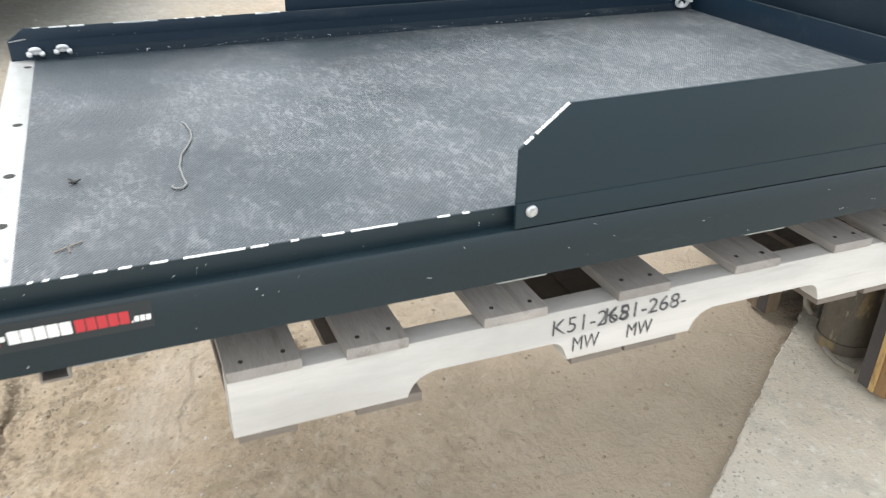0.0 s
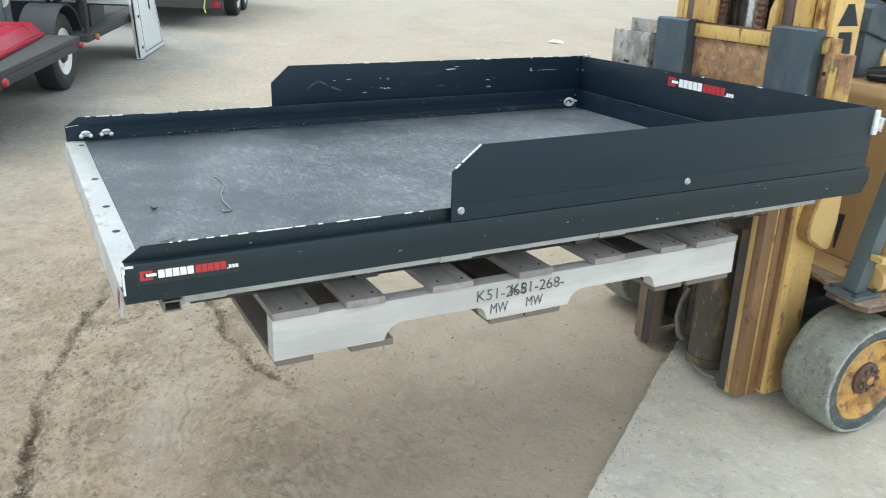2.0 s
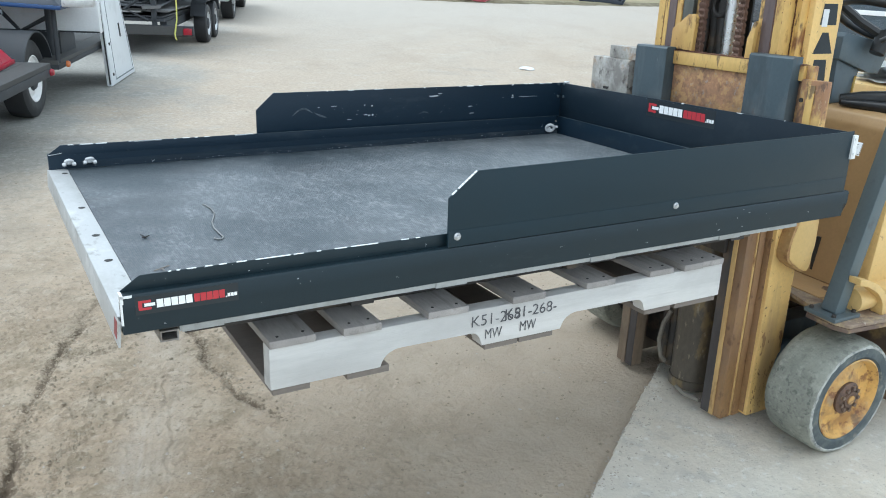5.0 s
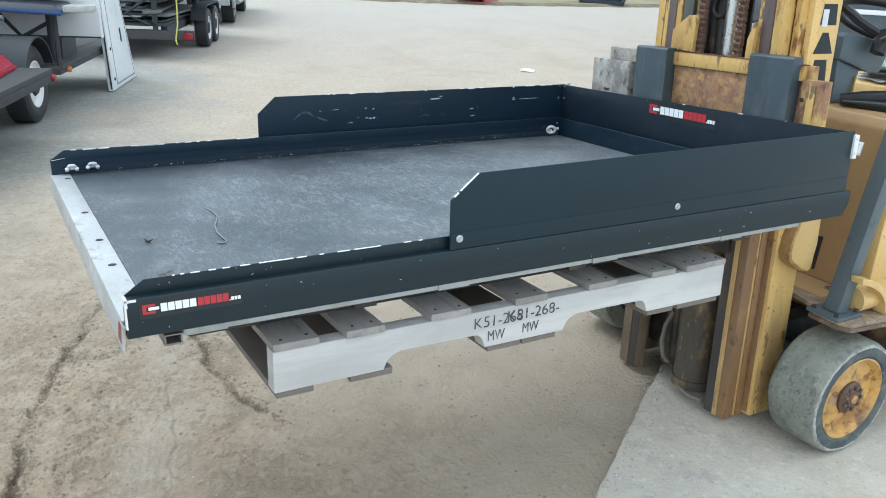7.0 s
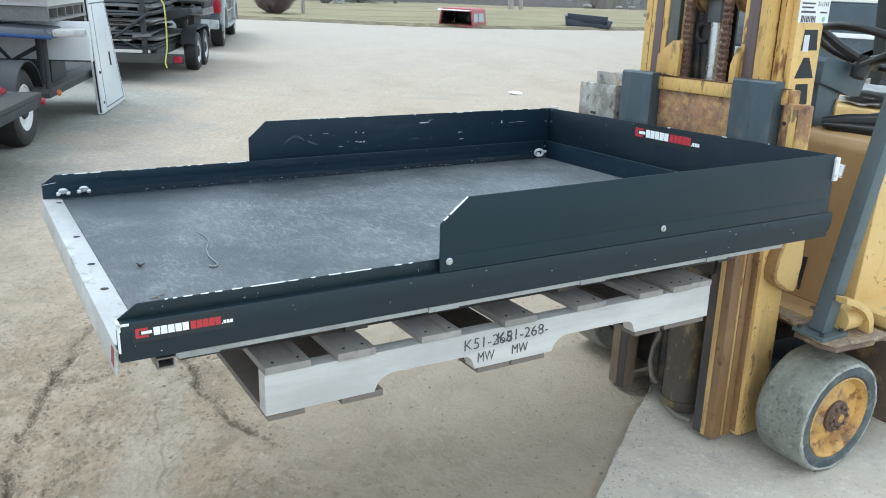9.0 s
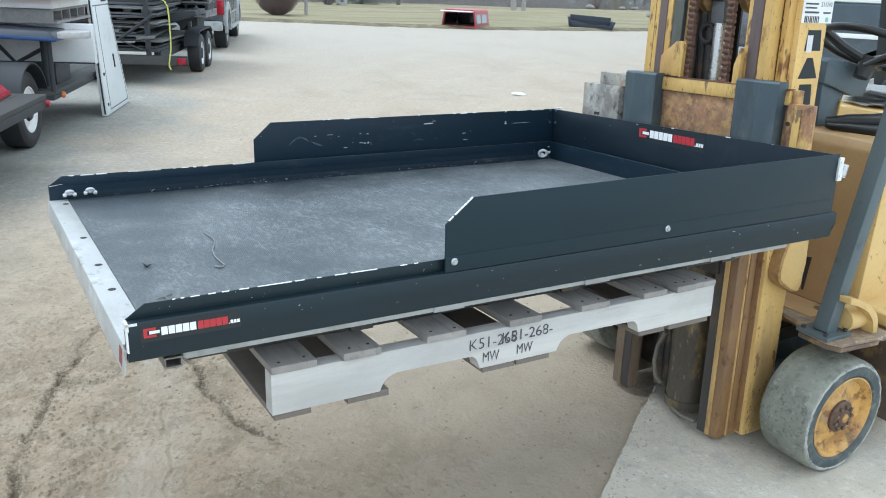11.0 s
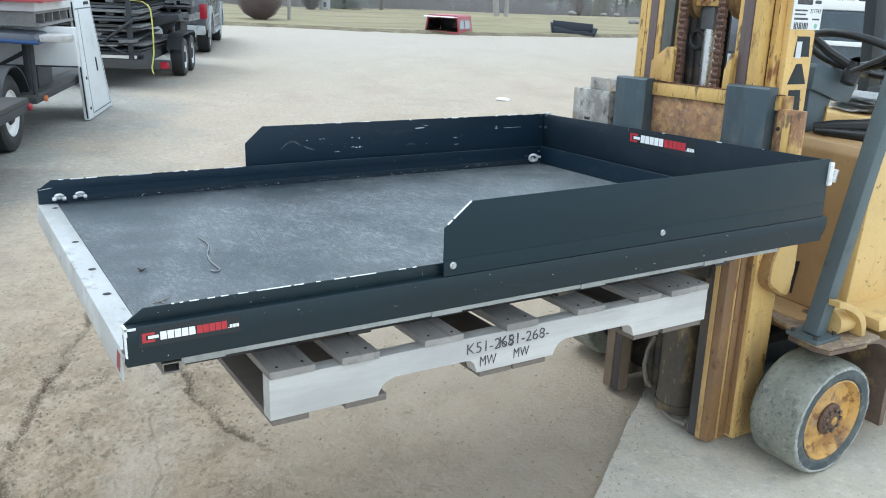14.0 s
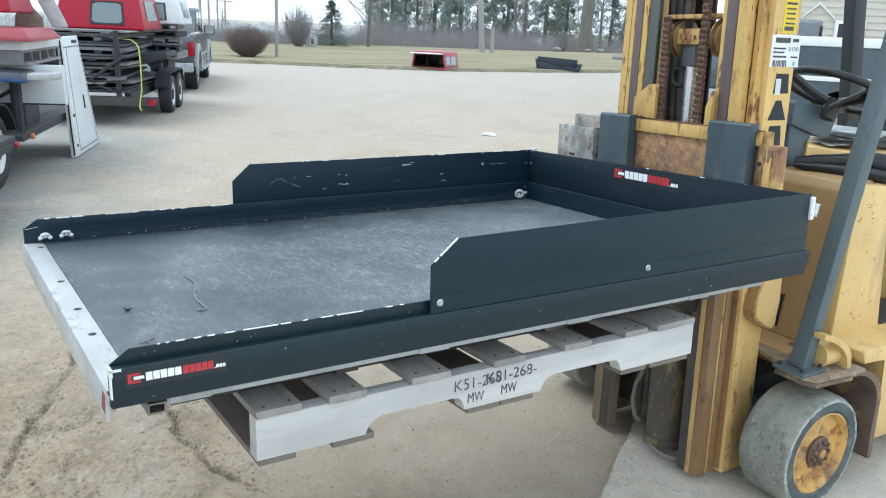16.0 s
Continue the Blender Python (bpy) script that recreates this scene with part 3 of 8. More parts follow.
# ---- mesh helpers ----
def box(bm, x0, x1, y0, y1, z0, z1, bevel=0.0):
    v = [bm.verts.new((x, y, z)) for x in (x0, x1) for y in (y0, y1) for z in (z0, z1)]
    fs = [bm.faces.new([v[i] for i in q]) for q in ((0, 1, 3, 2), (4, 6, 7, 5), (0, 4, 5, 1), (2, 3, 7, 6), (0, 2, 6, 4), (1, 5, 7, 3))]
    if bevel:
        es = {e for f in fs for e in f.edges}
        bmesh.ops.bevel(bm, geom=list(es), offset=bevel, segments=2, affect="EDGES", profile=0.6)


def prism(bm, pts, axis, a, b, bevel=0.0):
    """A polygon, given in the two other axes, pulled along axis from a to b."""
    def at(p, w):
        return {"x": (w, p[0], p[1]), "y": (p[0], w, p[1]), "z": (p[0], p[1], w)}[axis]
    lo = [bm.verts.new(at(p, a)) for p in pts]
    hi = [bm.verts.new(at(p, b)) for p in pts]
    fs = [bm.faces.new(lo), bm.faces.new(hi)]
    n = len(pts)
    for i in range(n):
        fs.append(bm.faces.new((lo[i], lo[(i + 1) % n], hi[(i + 1) % n], hi[i])))
    if bevel:
        es = {e for f in fs for e in f.edges}
        bmesh.ops.bevel(bm, geom=list(es), offset=bevel, segments=2, affect="EDGES", profile=0.6)


def ring_frame(d):
    d = Vector(d).normalized()
    a = Vector((0, 0, 1)) if abs(d.z) < 0.9 else Vector((1, 0, 0))
    u = d.cross(a).normalized()
    return u, d.cross(u)


def cyl(bm, p0, p1, r, r1=None, seg=16, caps=True):
    p0, p1 = Vector(p0), Vector(p1)
    r1 = r if r1 is None else r1
    u, w = ring_frame(p1 - p0)
    rings = []
    for p, q in ((p0, r), (p1, r1)):
        rings.append([bm.verts.new(p + q * (math.cos(2 * math.pi * i / seg) * u + math.sin(2 * math.pi * i / seg) * w)) for i in range(seg)])
    for i in range(seg):
        bm.faces.new((rings[0][i], rings[0][(i + 1) % seg], rings[1][(i + 1) % seg], rings[1][i]))
    if caps:
        bm.faces.new(rings[0])
        bm.faces.new(rings[1])


def tube(bm, pts, r, seg=8, closed=False, radii=None):
    pts = [Vector(p) for p in pts]
    n = len(pts)
    rings = []
    u0 = None
    for i, p in enumerate(pts):
        d = (pts[(i + 1) % n] - pts[i - 1]) if closed else (pts[min(i + 1, n - 1)] - pts[max(i - 1, 0)])
        d.normalize()
        if u0 is None:
            u0, _ = ring_frame(d)
        u0 = (u0 - d * u0.dot(d)).normalized()
        w = d.cross(u0)
        q = radii[i] if radii else r
        rings.append([bm.verts.new(p + q * (math.cos(2 * math.pi * k / seg) * u0 + math.sin(2 * math.pi * k / seg) * w)) for k in range(seg)])
    for i in range(n if closed else n - 1):
        a, b = rings[i], rings[(i + 1) % n]
        for k in range(seg):
            bm.faces.new((a[k], a[(k + 1) % seg], b[(k + 1) % seg], b[k]))
    if not closed:
        bm.faces.new(rings[0])
        bm.faces.new(rings[-1])


def lathe(bm, profile, origin, axis, seg=32, caps=(True, True)):
    """profile: (radius, distance along axis) from one end to the other; caps: which ends are closed."""
    o, d = Vector(origin), Vector(axis).normalized()
    u, w = ring_frame(d)
    rings = []
    for r, h in profile:
        rings.append([bm.verts.new(o + d * h + max(r, 1e-4) * (math.cos(2 * math.pi * i / seg) * u + math.sin(2 * math.pi * i / seg) * w)) for i in range(seg)])
    for a, b in zip(rings, rings[1:]):
        for i in range(seg):
            bm.faces.new((a[i], a[(i + 1) % seg], b[(i + 1) % seg], b[i]))
    if caps[0]:
        bm.faces.new(rings[0])
    if caps[1]:
        bm.faces.new(rings[-1])


def finish(name, bm, material, smooth=40):
    bmesh.ops.recalc_face_normals(bm, faces=bm.faces)
    me = bpy.data.meshes.new(name)
    bm.to_mesh(me)
    bm.free()
    me.materials.append(material)
    if smooth:
        me.shade_smooth()
        me.set_sharp_from_angle(angle=radians(smooth))
    return me


def part(name, bm, material, parent, label="", smooth=40):
    ob = new(name, finish(name, bm, material, smooth))
    ob.parent = parent
    return tagged(ob, label)


def thing(name, label, category, m=None, group="", kind=""):
    ob = new(name)
    ob.empty_display_size = 0.1
    if m is not None:
        ob.matrix_basis = m
    return tagged(ob, label, category, group, kind)


def solid(name, bm, material, label, category, m=None, kind="", group="", smooth=40):
    ob = new(name, finish(name, bm, material, smooth))
    if m is not None:
        ob.matrix_basis = m
    return tagged(ob, label, category, group, kind)


def B():
    return bmesh.new()


def boxed(name, material, parent, x0, x1, y0, y1, z0, z1, bevel=0.0, label=""):
    bm = B()
    box(bm, x0, x1, y0, y1, z0, z1, bevel)
    return part(name, bm, material, parent, label)


def lettering(name, text, size, material, parent, m, label="", thin=0.0):
    cu = bpy.data.curves.new(name, "FONT")
    cu.body, cu.size, cu.extrude, cu.offset = text, size, 0.0004, thin
    tmp = new("tmp", cu)
    bpy.context.view_layer.update()
    me = bpy.data.meshes.new_from_object(tmp.evaluated_get(bpy.context.evaluated_depsgraph_get()))
    bpy.data.objects.remove(tmp)
    bpy.data.curves.remove(cu)
    me.materials.clear()
    me.materials.append(material)
    ob = new(name, me)
    ob.parent = parent
    ob.matrix_basis = m
    return tagged(ob, label)


def decal(parent, m, w):
    """A flat sticker in its own plane: a red bracket, a white bar and a red bar of blocks, on a black ground. x runs along, y up."""
    ground = B()
    box(ground, 0, w, 0, w * 0.19, 0, 0.0003)
    g = part("sticker", ground, decal_black, parent, "black sticker with red and white marks")
    g.matrix_basis = m
    k = w / 1.0

    def blk(nm, mt, rects):
        for x0, x1, y0, y1 in rects:
            bm = B()
            box(bm, x0 * k, x1 * k, y0 * k, y1 * k, 0.0003, 0.0006)
            part(nm, bm, mt, g)
    blk("red_mark", logo_red, [(0.03, 0.065, 0.045, 0.145), (0.066, 0.15, 0.12, 0.145), (0.066, 0.15, 0.045, 0.07)])
    blk("white_block", logo_white, [(0.085, 0.185, 0.08, 0.112)] + [(0.20 + 0.07 * i, 0.262 + 0.07 * i, 0.052, 0.138) for i in range(5)])
    blk("red_block", logo_red, [(0.56 + 0.062 * i, 0.615 + 0.062 * i, 0.052, 0.138) for i in range(5)])
    blk("small_white_block", logo_white, [(0.872, 0.884, 0.052, 0.064)] + [(0.89 + 0.034 * i, 0.918 + 0.034 * i, 0.055, 0.092) for i in range(3)])
    return g


# ---- ground ----
RUTS = [([(0.55, 4.3), (0.376, 3.05), (0.22, 2.42), (0.15, 2.25), (0.05, 2.03), (-0.03, 1.868), (-0.094, 1.70), (-0.15, 1.52), (-0.196, 1.369), (-0.224, 1.139), (-0.30, 0.7), (-0.34, 0.4)], 0.016, 0.016),
        ([(0.44, 2.3), (0.485, 1.772), (0.473, 1.537), (0.505, 1.332), (0.575, 1.09)], 0.016, 0.014),
        ([(0.24, 1.93), (0.184, 1.824), (0.08, 1.80), (-0.03, 1.85)], 0.020, 0.010),
        ([(0.10, 1.62), (0.02, 1.30), (-0.10, 1.10), (-0.12, 0.95)], 0.014, 0.003),
        ([(0.31, 1.62), (0.29, 1.40), (0.215, 1.05), (0.17, 0.80)], 0.006, 0.004),
        ([(-0.5, 3.4), (-0.6, 2.0), (-0.75, 1.0)], 0.06, 0.010)]
DAMP = (0.92, 0.80, 0.40, 0.06, 0.0, 0.0)
TRACK = [(0.46, 2.5), (0.31, 1.65), (0.225, 1.30), (0.11, 0.86), (0.02, 0.4)]


def near_line(px, py, pts):
    best = 9.0
    for (ax, ay), (bx, by) in zip(pts, pts[1:]):
        dx, dy = bx - ax, by - ay
        f = max(0.0, min(1.0, ((px - ax) * dx + (py - ay) * dy) / (dx * dx + dy * dy)))
        best = min(best, math.hypot(px - ax - f * dx, py - ay - f * dy))
    return best


def broken(x, y):
    """How much of a rut is left at a place: it comes and goes."""
    return max(0.42, min(1.3, 0.85 + 1.7 * noise.noise((x * 3.3, y * 3.3, 4)) + 1.1 * noise.noise((x * 13, y * 13, 6))))


def ramp01(v):
    return max(0.0, min(1.0, v))


def wear(x, y):
    """How trodden the dirt is, and how much of the wheel track lies on it."""
    if not (-2 < x < 3.5 and -1.5 < y < 4.5):
        return 0.0, 0.0
    w = noise.noise((x * 2.2, y * 2.2, 11))
    d = near_line(x + 0.04 * w, y, TRACK)
    return ramp01(0.5 + 1.6 * (x - 0.62 - 0.25 * y) + 0.6 * w), ramp01(1.7 - d / 0.075) * ramp01(0.85 + w)


def ground_height(x, y):
    r = math.hypot(x - 0.8, y - 1.5)
    if r > 60:
        return -2.6 * min(1.0, (r - 60) / 40.0)
    z = 0.010 * max(0.0, 1 - r / 5.0) * noise.noise((x * 2.1, y * 2.1, 0)) + 0.006 * max(0.0, 1 - r / 2.6) * noise.noise((x * 7, y * 7, 3))
    z += 0.02 * min(1.0, r / 20) * noise.noise((x * 0.25, y * 0.25, 5))
    if r < 5:
        trod, track = wear(x, y)
        rough = (1 - 0.8 * trod) * (1 - 0.9 * track) * (0.30 + 0.75 * ramp01(0.5 + 1.8 * noise.noise((x * 2.6, y * 2.6, 21)) - 0.5 * x))
        out = math.hypot(max(-0.75 - x, x - 1.45, 0.0), max(0.15 - y, y - 2.5, 0.0))
        fine, mid = ramp01(1 - out / 0.12), ramp01(1 - out / 0.45)
        lump = noise.noise((x * 19, y * 19, 1))
        z += rough * (0.006 * mid * lump + 0.013 * mid * max(0.0, noise.noise((x * 29, y * 29, 2)) - 0.10) + 0.009 * fine * noise.noise((x * 58, y * 58, 12))) + 0.002 * fine * noise.noise((x * 40, y * 40, 13)) - 0.004 - 0.004 * track
        wob = 0.03 * noise.noise((x * 6, y * 6, 9)) + 0.012 * noise.noise((x * 17, y * 17, 10))
        for pts, wide, deep in RUTS:
            d = near_line(x + wob, y - wob, pts)
            if d < 3.5 * wide:
                q = d / wide
                z += deep * (-math.exp(-q * q) + 0.6 * math.exp(-(q - 1.7) ** 2 * 2.5) * (0.6 + lump)) * broken(x, y) * mid
    side = (x - 1.168) * 0.57 - (y - 0.132) * 0.822
    if side > -0.3 and r < 40 and x < 17 and y > -15:
        z -= 0.004 * min(1.0, (side + 0.3) / 0.3)
        if side > 0.03:
            z -= 0.05
    return z


def spread(lo, hi, step, reach):
    out = list(np.arange(lo, hi + step / 2, step))
    a, s = lo, step
    while a > -reach:
        s *= 1.16
        a -= s
        out.insert(0, a)
    a, s = hi, step
    while a < reach:
        s *= 1.16
        a += s
        out.append(a)
    return out


gx, gy = spread(-0.75, 1.45, 0.0065, 900), spread(0.15, 2.5, 0.0065, 900)
verts = [(x, y, ground_height(x, y)) for y in gy for x in gx]
nx = len(gx)
faces = [(j * nx + i, j * nx + i + 1, (j + 1) * nx + i + 1, (j + 1) * nx + i) for j in range(len(gy) - 1) for i in range(nx - 1)]
me = bpy.data.meshes.new("ground")
me.from_pydata(verts, [], faces)
me.materials.append(mat_dirt)
stain, trodden, tracked = [], [], []
for x, y, z in verts:
    q = 0.0
    if -2 < x < 3 and -1.5 < y < 6:
        wob = 0.03 * noise.noise((x * 6, y * 6, 9)) + 0.012 * noise.noise((x * 17, y * 17, 10))
        left = broken(x, y)
        for (pts, wide, deep), wet in zip(RUTS, DAMP):
            d = near_line(x + wob, y - wob, pts)
            if d < 0.2:
                q = max(q, min(1.1, left) * wet * (math.exp(-(d / (wide * 0.9)) ** 2) + 0.34 * math.exp(-(d / 0.05) ** 2)))
        q += 0.20 * ramp01(0.55 - 1.3 * x + 1.3 * noise.noise((x * 3.5, y * 3.5, 3)))
    stain.append(q)
    a, b = wear(x, y)
    trodden.append(a)
    tracked.append(b)
for key, values in (("damp", stain), ("trodden", trodden), ("tracked", tracked)):
    me.attributes.new(key, "FLOAT", "POINT").data.foreach_set("value", values)
me.shade_smooth()
tagged(new("ground", me), "packed brown dirt yard with ruts, paling to grey gravel", "ground", kind="structure")

# concrete slab with a ragged dirty edge, under the forklift
bm = B()
edge = []
reach = [-14, -9, -6, -4, -3] + [-2.2 + 0.01 * i for i in range(511)] + [3.6, 4.5, 6.0]
for f in reach:
    ex, ey = 1.168 + 0.822 * f, 0.132 + 0.570 * f
    w = 0.009 * noise.noise((ex * 3, ey * 3, 7)) + 0.008 * noise.noise((ex * 17, ey * 17, 8)) + 0.006 * noise.noise((ex * 60, ey * 60, 8))
    edge.append((ex - 0.57 * w, ey + 0.822 * w))
outer = [(16, 3.4), (16, -14), (-10.3, -14)]
ring = edge + outer
top = [bm.verts.new((x, y, 0.010)) for x, y in ring]
low = [bm.verts.new((x - 0.57 * 0.012, y + 0.822 * 0.012, -0.03)) for x, y in ring]
bm.faces.new(top)
for i in range(len(ring)):
    j = (i + 1) % len(ring)
    bm.faces.new((low[i], low[j], top[j], top[i]))
solid("concrete_slab", bm, mat_slab, "pale dusty concrete slab with a ragged dirt-covered edge", "slab", kind="structure", smooth=0)

# lawn beyond the yard
bm = B()
lawn_edge = [(-40, 34), (-10, 31.4), (2, 28.8), (8.1, 27.0), (11.6, 24.9), (16.1, 23.3), (20.0, 23.2), (24.0, 23.6), (36, 21.5), (60, 15), (120, -5)]
gb = [bm.verts.new((x + 0.25, y + 0.5, 0.09)) for x, y in lawn_edge]
gc = [bm.verts.new((x * 1.25 + 2, y * 1.25 + 3, 0.12)) for x, y in lawn_edge]
gd = [bm.verts.new((x * 1.8 + 3, y * 1.7 + 6, 0.10)) for x, y in lawn_edge]
ge = [bm.verts.new((x * 2.6 + 3, y * 3.0 + 6, -2.5)) for x, y in lawn_edge]
for r0, r1 in ((gb, gc), (gc, gd), (gd, ge)):
    for i in range(len(lawn_edge) - 1):
        bm.faces.new((r0[i], r0[i + 1], r1[i + 1], r1[i]))
solid("lawn", bm, mat_grass, "dull straw-coloured late winter lawn", "lawn", kind="structure")
bm = B()
for i in range(len(lawn_edge) - 1):
    n = 24
    rows = []
    for k in range(n + 1):
        f = k / n
        x, y = lawn_edge[i][0] * (1 - f) + lawn_edge[i + 1][0] * f, lawn_edge[i][1] * (1 - f) + lawn_edge[i + 1][1] * f
        rag = 0.35 * noise.noise((x * 1.7, y * 1.7, 2)) if 0 < k < n else 0.0
        rows.append((bm.verts.new((x - 0.1 * rag, y + rag - 0.15, -0.004)), bm.verts.new((x + 0.15, y + 0.22, 0.06 + 0.05 * noise.noise((x * 4, y * 4, 1)))), bm.verts.new((x + 0.25, y + 0.5, 0.091))))
    for p, q in zip(rows, rows[1:]):
        bm.faces.new((p[0], q[0], q[1], p[1]))
        bm.faces.new((p[1], q[1], q[2], p[2]))
solid("lawn_verge", bm, mat_verge, "ragged brown dead-grass verge along the gravel", "verge", kind="structure")


def pebbles(name, count, where, size, material, label, height=ground_height):
    """Many small stones lying on the ground, one mesh."""
    rnd = random.Random(name)
    vs, fs = [], []
    for _ in range(count):
        x, y = where(rnd)
        s = size * (0.4 + 1.6 * rnd.random() ** 3)
        z = height(x, y) + 0.15 * s
        base = len(vs)
        a0 = rnd.random() * 6.28
        for k in range(5):
            q = s * (0.7 + 0.5 * rnd.random())
            vs.append((x + q * math.cos(a0 + k * 1.2566), y + q * math.sin(a0 + k * 1.2566), z - 0.3 * s * rnd.random()))
        vs.append((x + 0.3 * s * (rnd.random() - 0.5), y + 0.3 * s * (rnd.random() - 0.5), z + s * (0.35 + 0.4 * rnd.random())))
        vs.append((x, y, z - 0.6 * s))
        for k in range(5):
            fs.append((base + k, base + (k + 1) % 5, base + 5))
            fs.append((base + (k + 1) % 5, base + k, base + 6))
    m2 = bpy.data.meshes.new(name)
    m2.from_pydata(vs, [], fs)
    m2.materials.append(material)
    tagged(new(name, m2), label, "stones", kind="stuff")


def off_slab(x, y):
    return (x - 1.168) * 0.57 - (y - 0.132) * 0.822 < -0.02


def anywhere(rnd):
    while True:
        x, y = -1.4 + 4.2 * rnd.random(), -0.2 + 5.0 * rnd.random() ** 1.2
        if off_slab(x, y):
            return x, y


def further(rnd):
    return -2 + 12 * rnd.random(), 4 + 10 * rnd.random()


def along_ruts(rnd):
    pts = RUTS[rnd.choice((0, 0, 0, 1, 1, 2, 3))][0]
    i = rnd.randrange(len(pts) - 1)
    f = rnd.random()
    wide = rnd.choice((0.012, 0.025, 0.06, 0.11))
    x, y = pts[i][0] * (1 - f) + pts[i + 1][0] * f, pts[i][1] * (1 - f) + pts[i + 1][1] * f
    wob = 0.035 * noise.noise((x * 6, y * 6, 9))
    return x - wob + rnd.gauss(0, wide), y + wob + rnd.gauss(0, wide)


pebbles("loose_gravel", 1300, anywhere, 0.0045, stone_mat, "small pale loose stones scattered on the dirt")
pebbles("coarse_gravel", 1200, further, 0.007, stone_mat, "grey gravel scattered over the yard")
pebbles("dirt_clods", 3200, along_ruts, 0.0050, clod_mat, "dark crumbled dirt clods along the ruts")
pebbles("dirt_crumbs", 7000, anywhere, 0.0040, clod_mat, "fine brown dirt crumbs scattered over the yard")


def on_slab_edge(rnd):
    f = -1.4 + 3.2 * rnd.random()
    w = abs(rnd.gauss(0, 0.05)) - 0.012
    return 1.168 + 0.822 * f + 0.57 * w, 0.132 + 0.57 * f - 0.822 * w


def slab_height(x, y):
    return 0.009


pebbles("slab_grit", 1500, on_slab_edge, 0.0035, stone_mat, "sandy grit lying along the slab's edge", slab_height)

# ---- the cargo tray on its pallet; the load leans a little to its far side ----
LOAD = pose(0, 0, 0.92, -2.1, 0, 0)
tray = thing("cargo_tray", "black powder-coated sliding truck bed tray, scratched, on a pallet", "cargo tray", LOAD)
WIDE = 1.223


def side_rail(name, far):
    m = (lambda y: WIDE - y) if far else (lambda y: y)
    bm = B()
    prism(bm, [(m(-0.005), 0.002), (m(-0.005), 0.033), (m(-0.005), 0.036), (m(-0.005), 0.066), (m(-0.002), 0.07), (m(0.018), 0.07), (m(0.018), 0.036), (m(0.018), 0.033), (m(0.018), 0.0), (m(-0.002), 0.0)], "x", 0.0, 1.876)
    for v in bm.verts:
        if v.co.x > 1.8:
            v.co.x -= 0.016 if v.co.z < 0.034 else 0.0
    prism(bm, [(0.003, 0.072), (0.003, 0.066), (1.80, 0.066), (1.80, 0.0955), (0.036, 0.0955)], "y", m(0.0155), m(0.0185), 0.0008)
    rail = part(name, bm, coat_worn if far else coat_rail, tray)
    bm = B()
    prism(bm, [(m(0.0186), 0.012), (m(0.0186), 0.047), (m(0.0215), 0.0455), (m(0.0255), 0.038), (m(0.0275), 0.030), (m(0.029), 0.029), (m(0.029), 0.012)], "x", 0.05, 1.80)
    part("inner_ledge", bm, coat_ledge, rail)
    return rail


side_rail("side_rail", False)
side_rail("side_rail", True)
bm = B()
prism(bm, [(1.872, 0.002), (1.872, 0.07), (1.850, 0.07), (1.850, 0.0)], "y", 0.018, WIDE - 0.018)
box(bm, 1.8055, 1.8095, 0.02, WIDE - 0.02, 0.02, 0.0955, 0.0008)
box(bm, 1.8095, 1.850, 0.018, WIDE - 0.018, 0.03, 0.068)
end_rail = part("end_rail", bm, coat_worn, tray)
bm = B()
prism(bm, [(1.805, 0.012), (1.805, 0.047), (1.802, 0.0455), (1.7975, 0.036), (1.793, 0.029), (1.793, 0.012)], "y", 0.03, WIDE - 0.03)
part("inner_ledge", bm, coat_ledge, end_rail)

NEAR_PANEL = [(0.617, 0.0715), (0.617, 0.1745), (0.679, 0.2245), (1.855, 0.2345), (1.857, 0.0715)]
FAR_PANEL = [(0.617, 0.0715), (0.617, 0.167), (0.676, 0.2200), (1.846, 0.2200), (1.846, 0.0715)]


def side_panel(far):
    m = (lambda y: WIDE - y) if far else (lambda y: y)
    bm = B()
    prism(bm, FAR_PANEL if far else NEAR_PANEL, "y", m(-0.002), m(0.002), 0.0007)
    prism(bm, [(0.6175, 0.072), (0.6175, 0.106), (1.845, 0.110), (1.845, 0.072)], "y", m(-0.0028), m(-0.0005), 0.0004)
    p = part("side_panel", bm, coat_worn if far else coat, tray)
    for bx, bz in ((0.638, 0.0935), (1.231, 0.0955)):
        bm = B()
        lathe(bm, [(0.008, 0.0), (0.008, 0.0025), (0.006, 0.0045), (0.0, 0.005)], (bx, m(-0.002), bz), (0, 1 if far else -1, 0), 14)
        cyl(bm, (bx, m(-0.006), bz), (bx, m(-0.009), bz), 0.0045, seg=6)
        part("bolt", bm, steel, p)
    return p


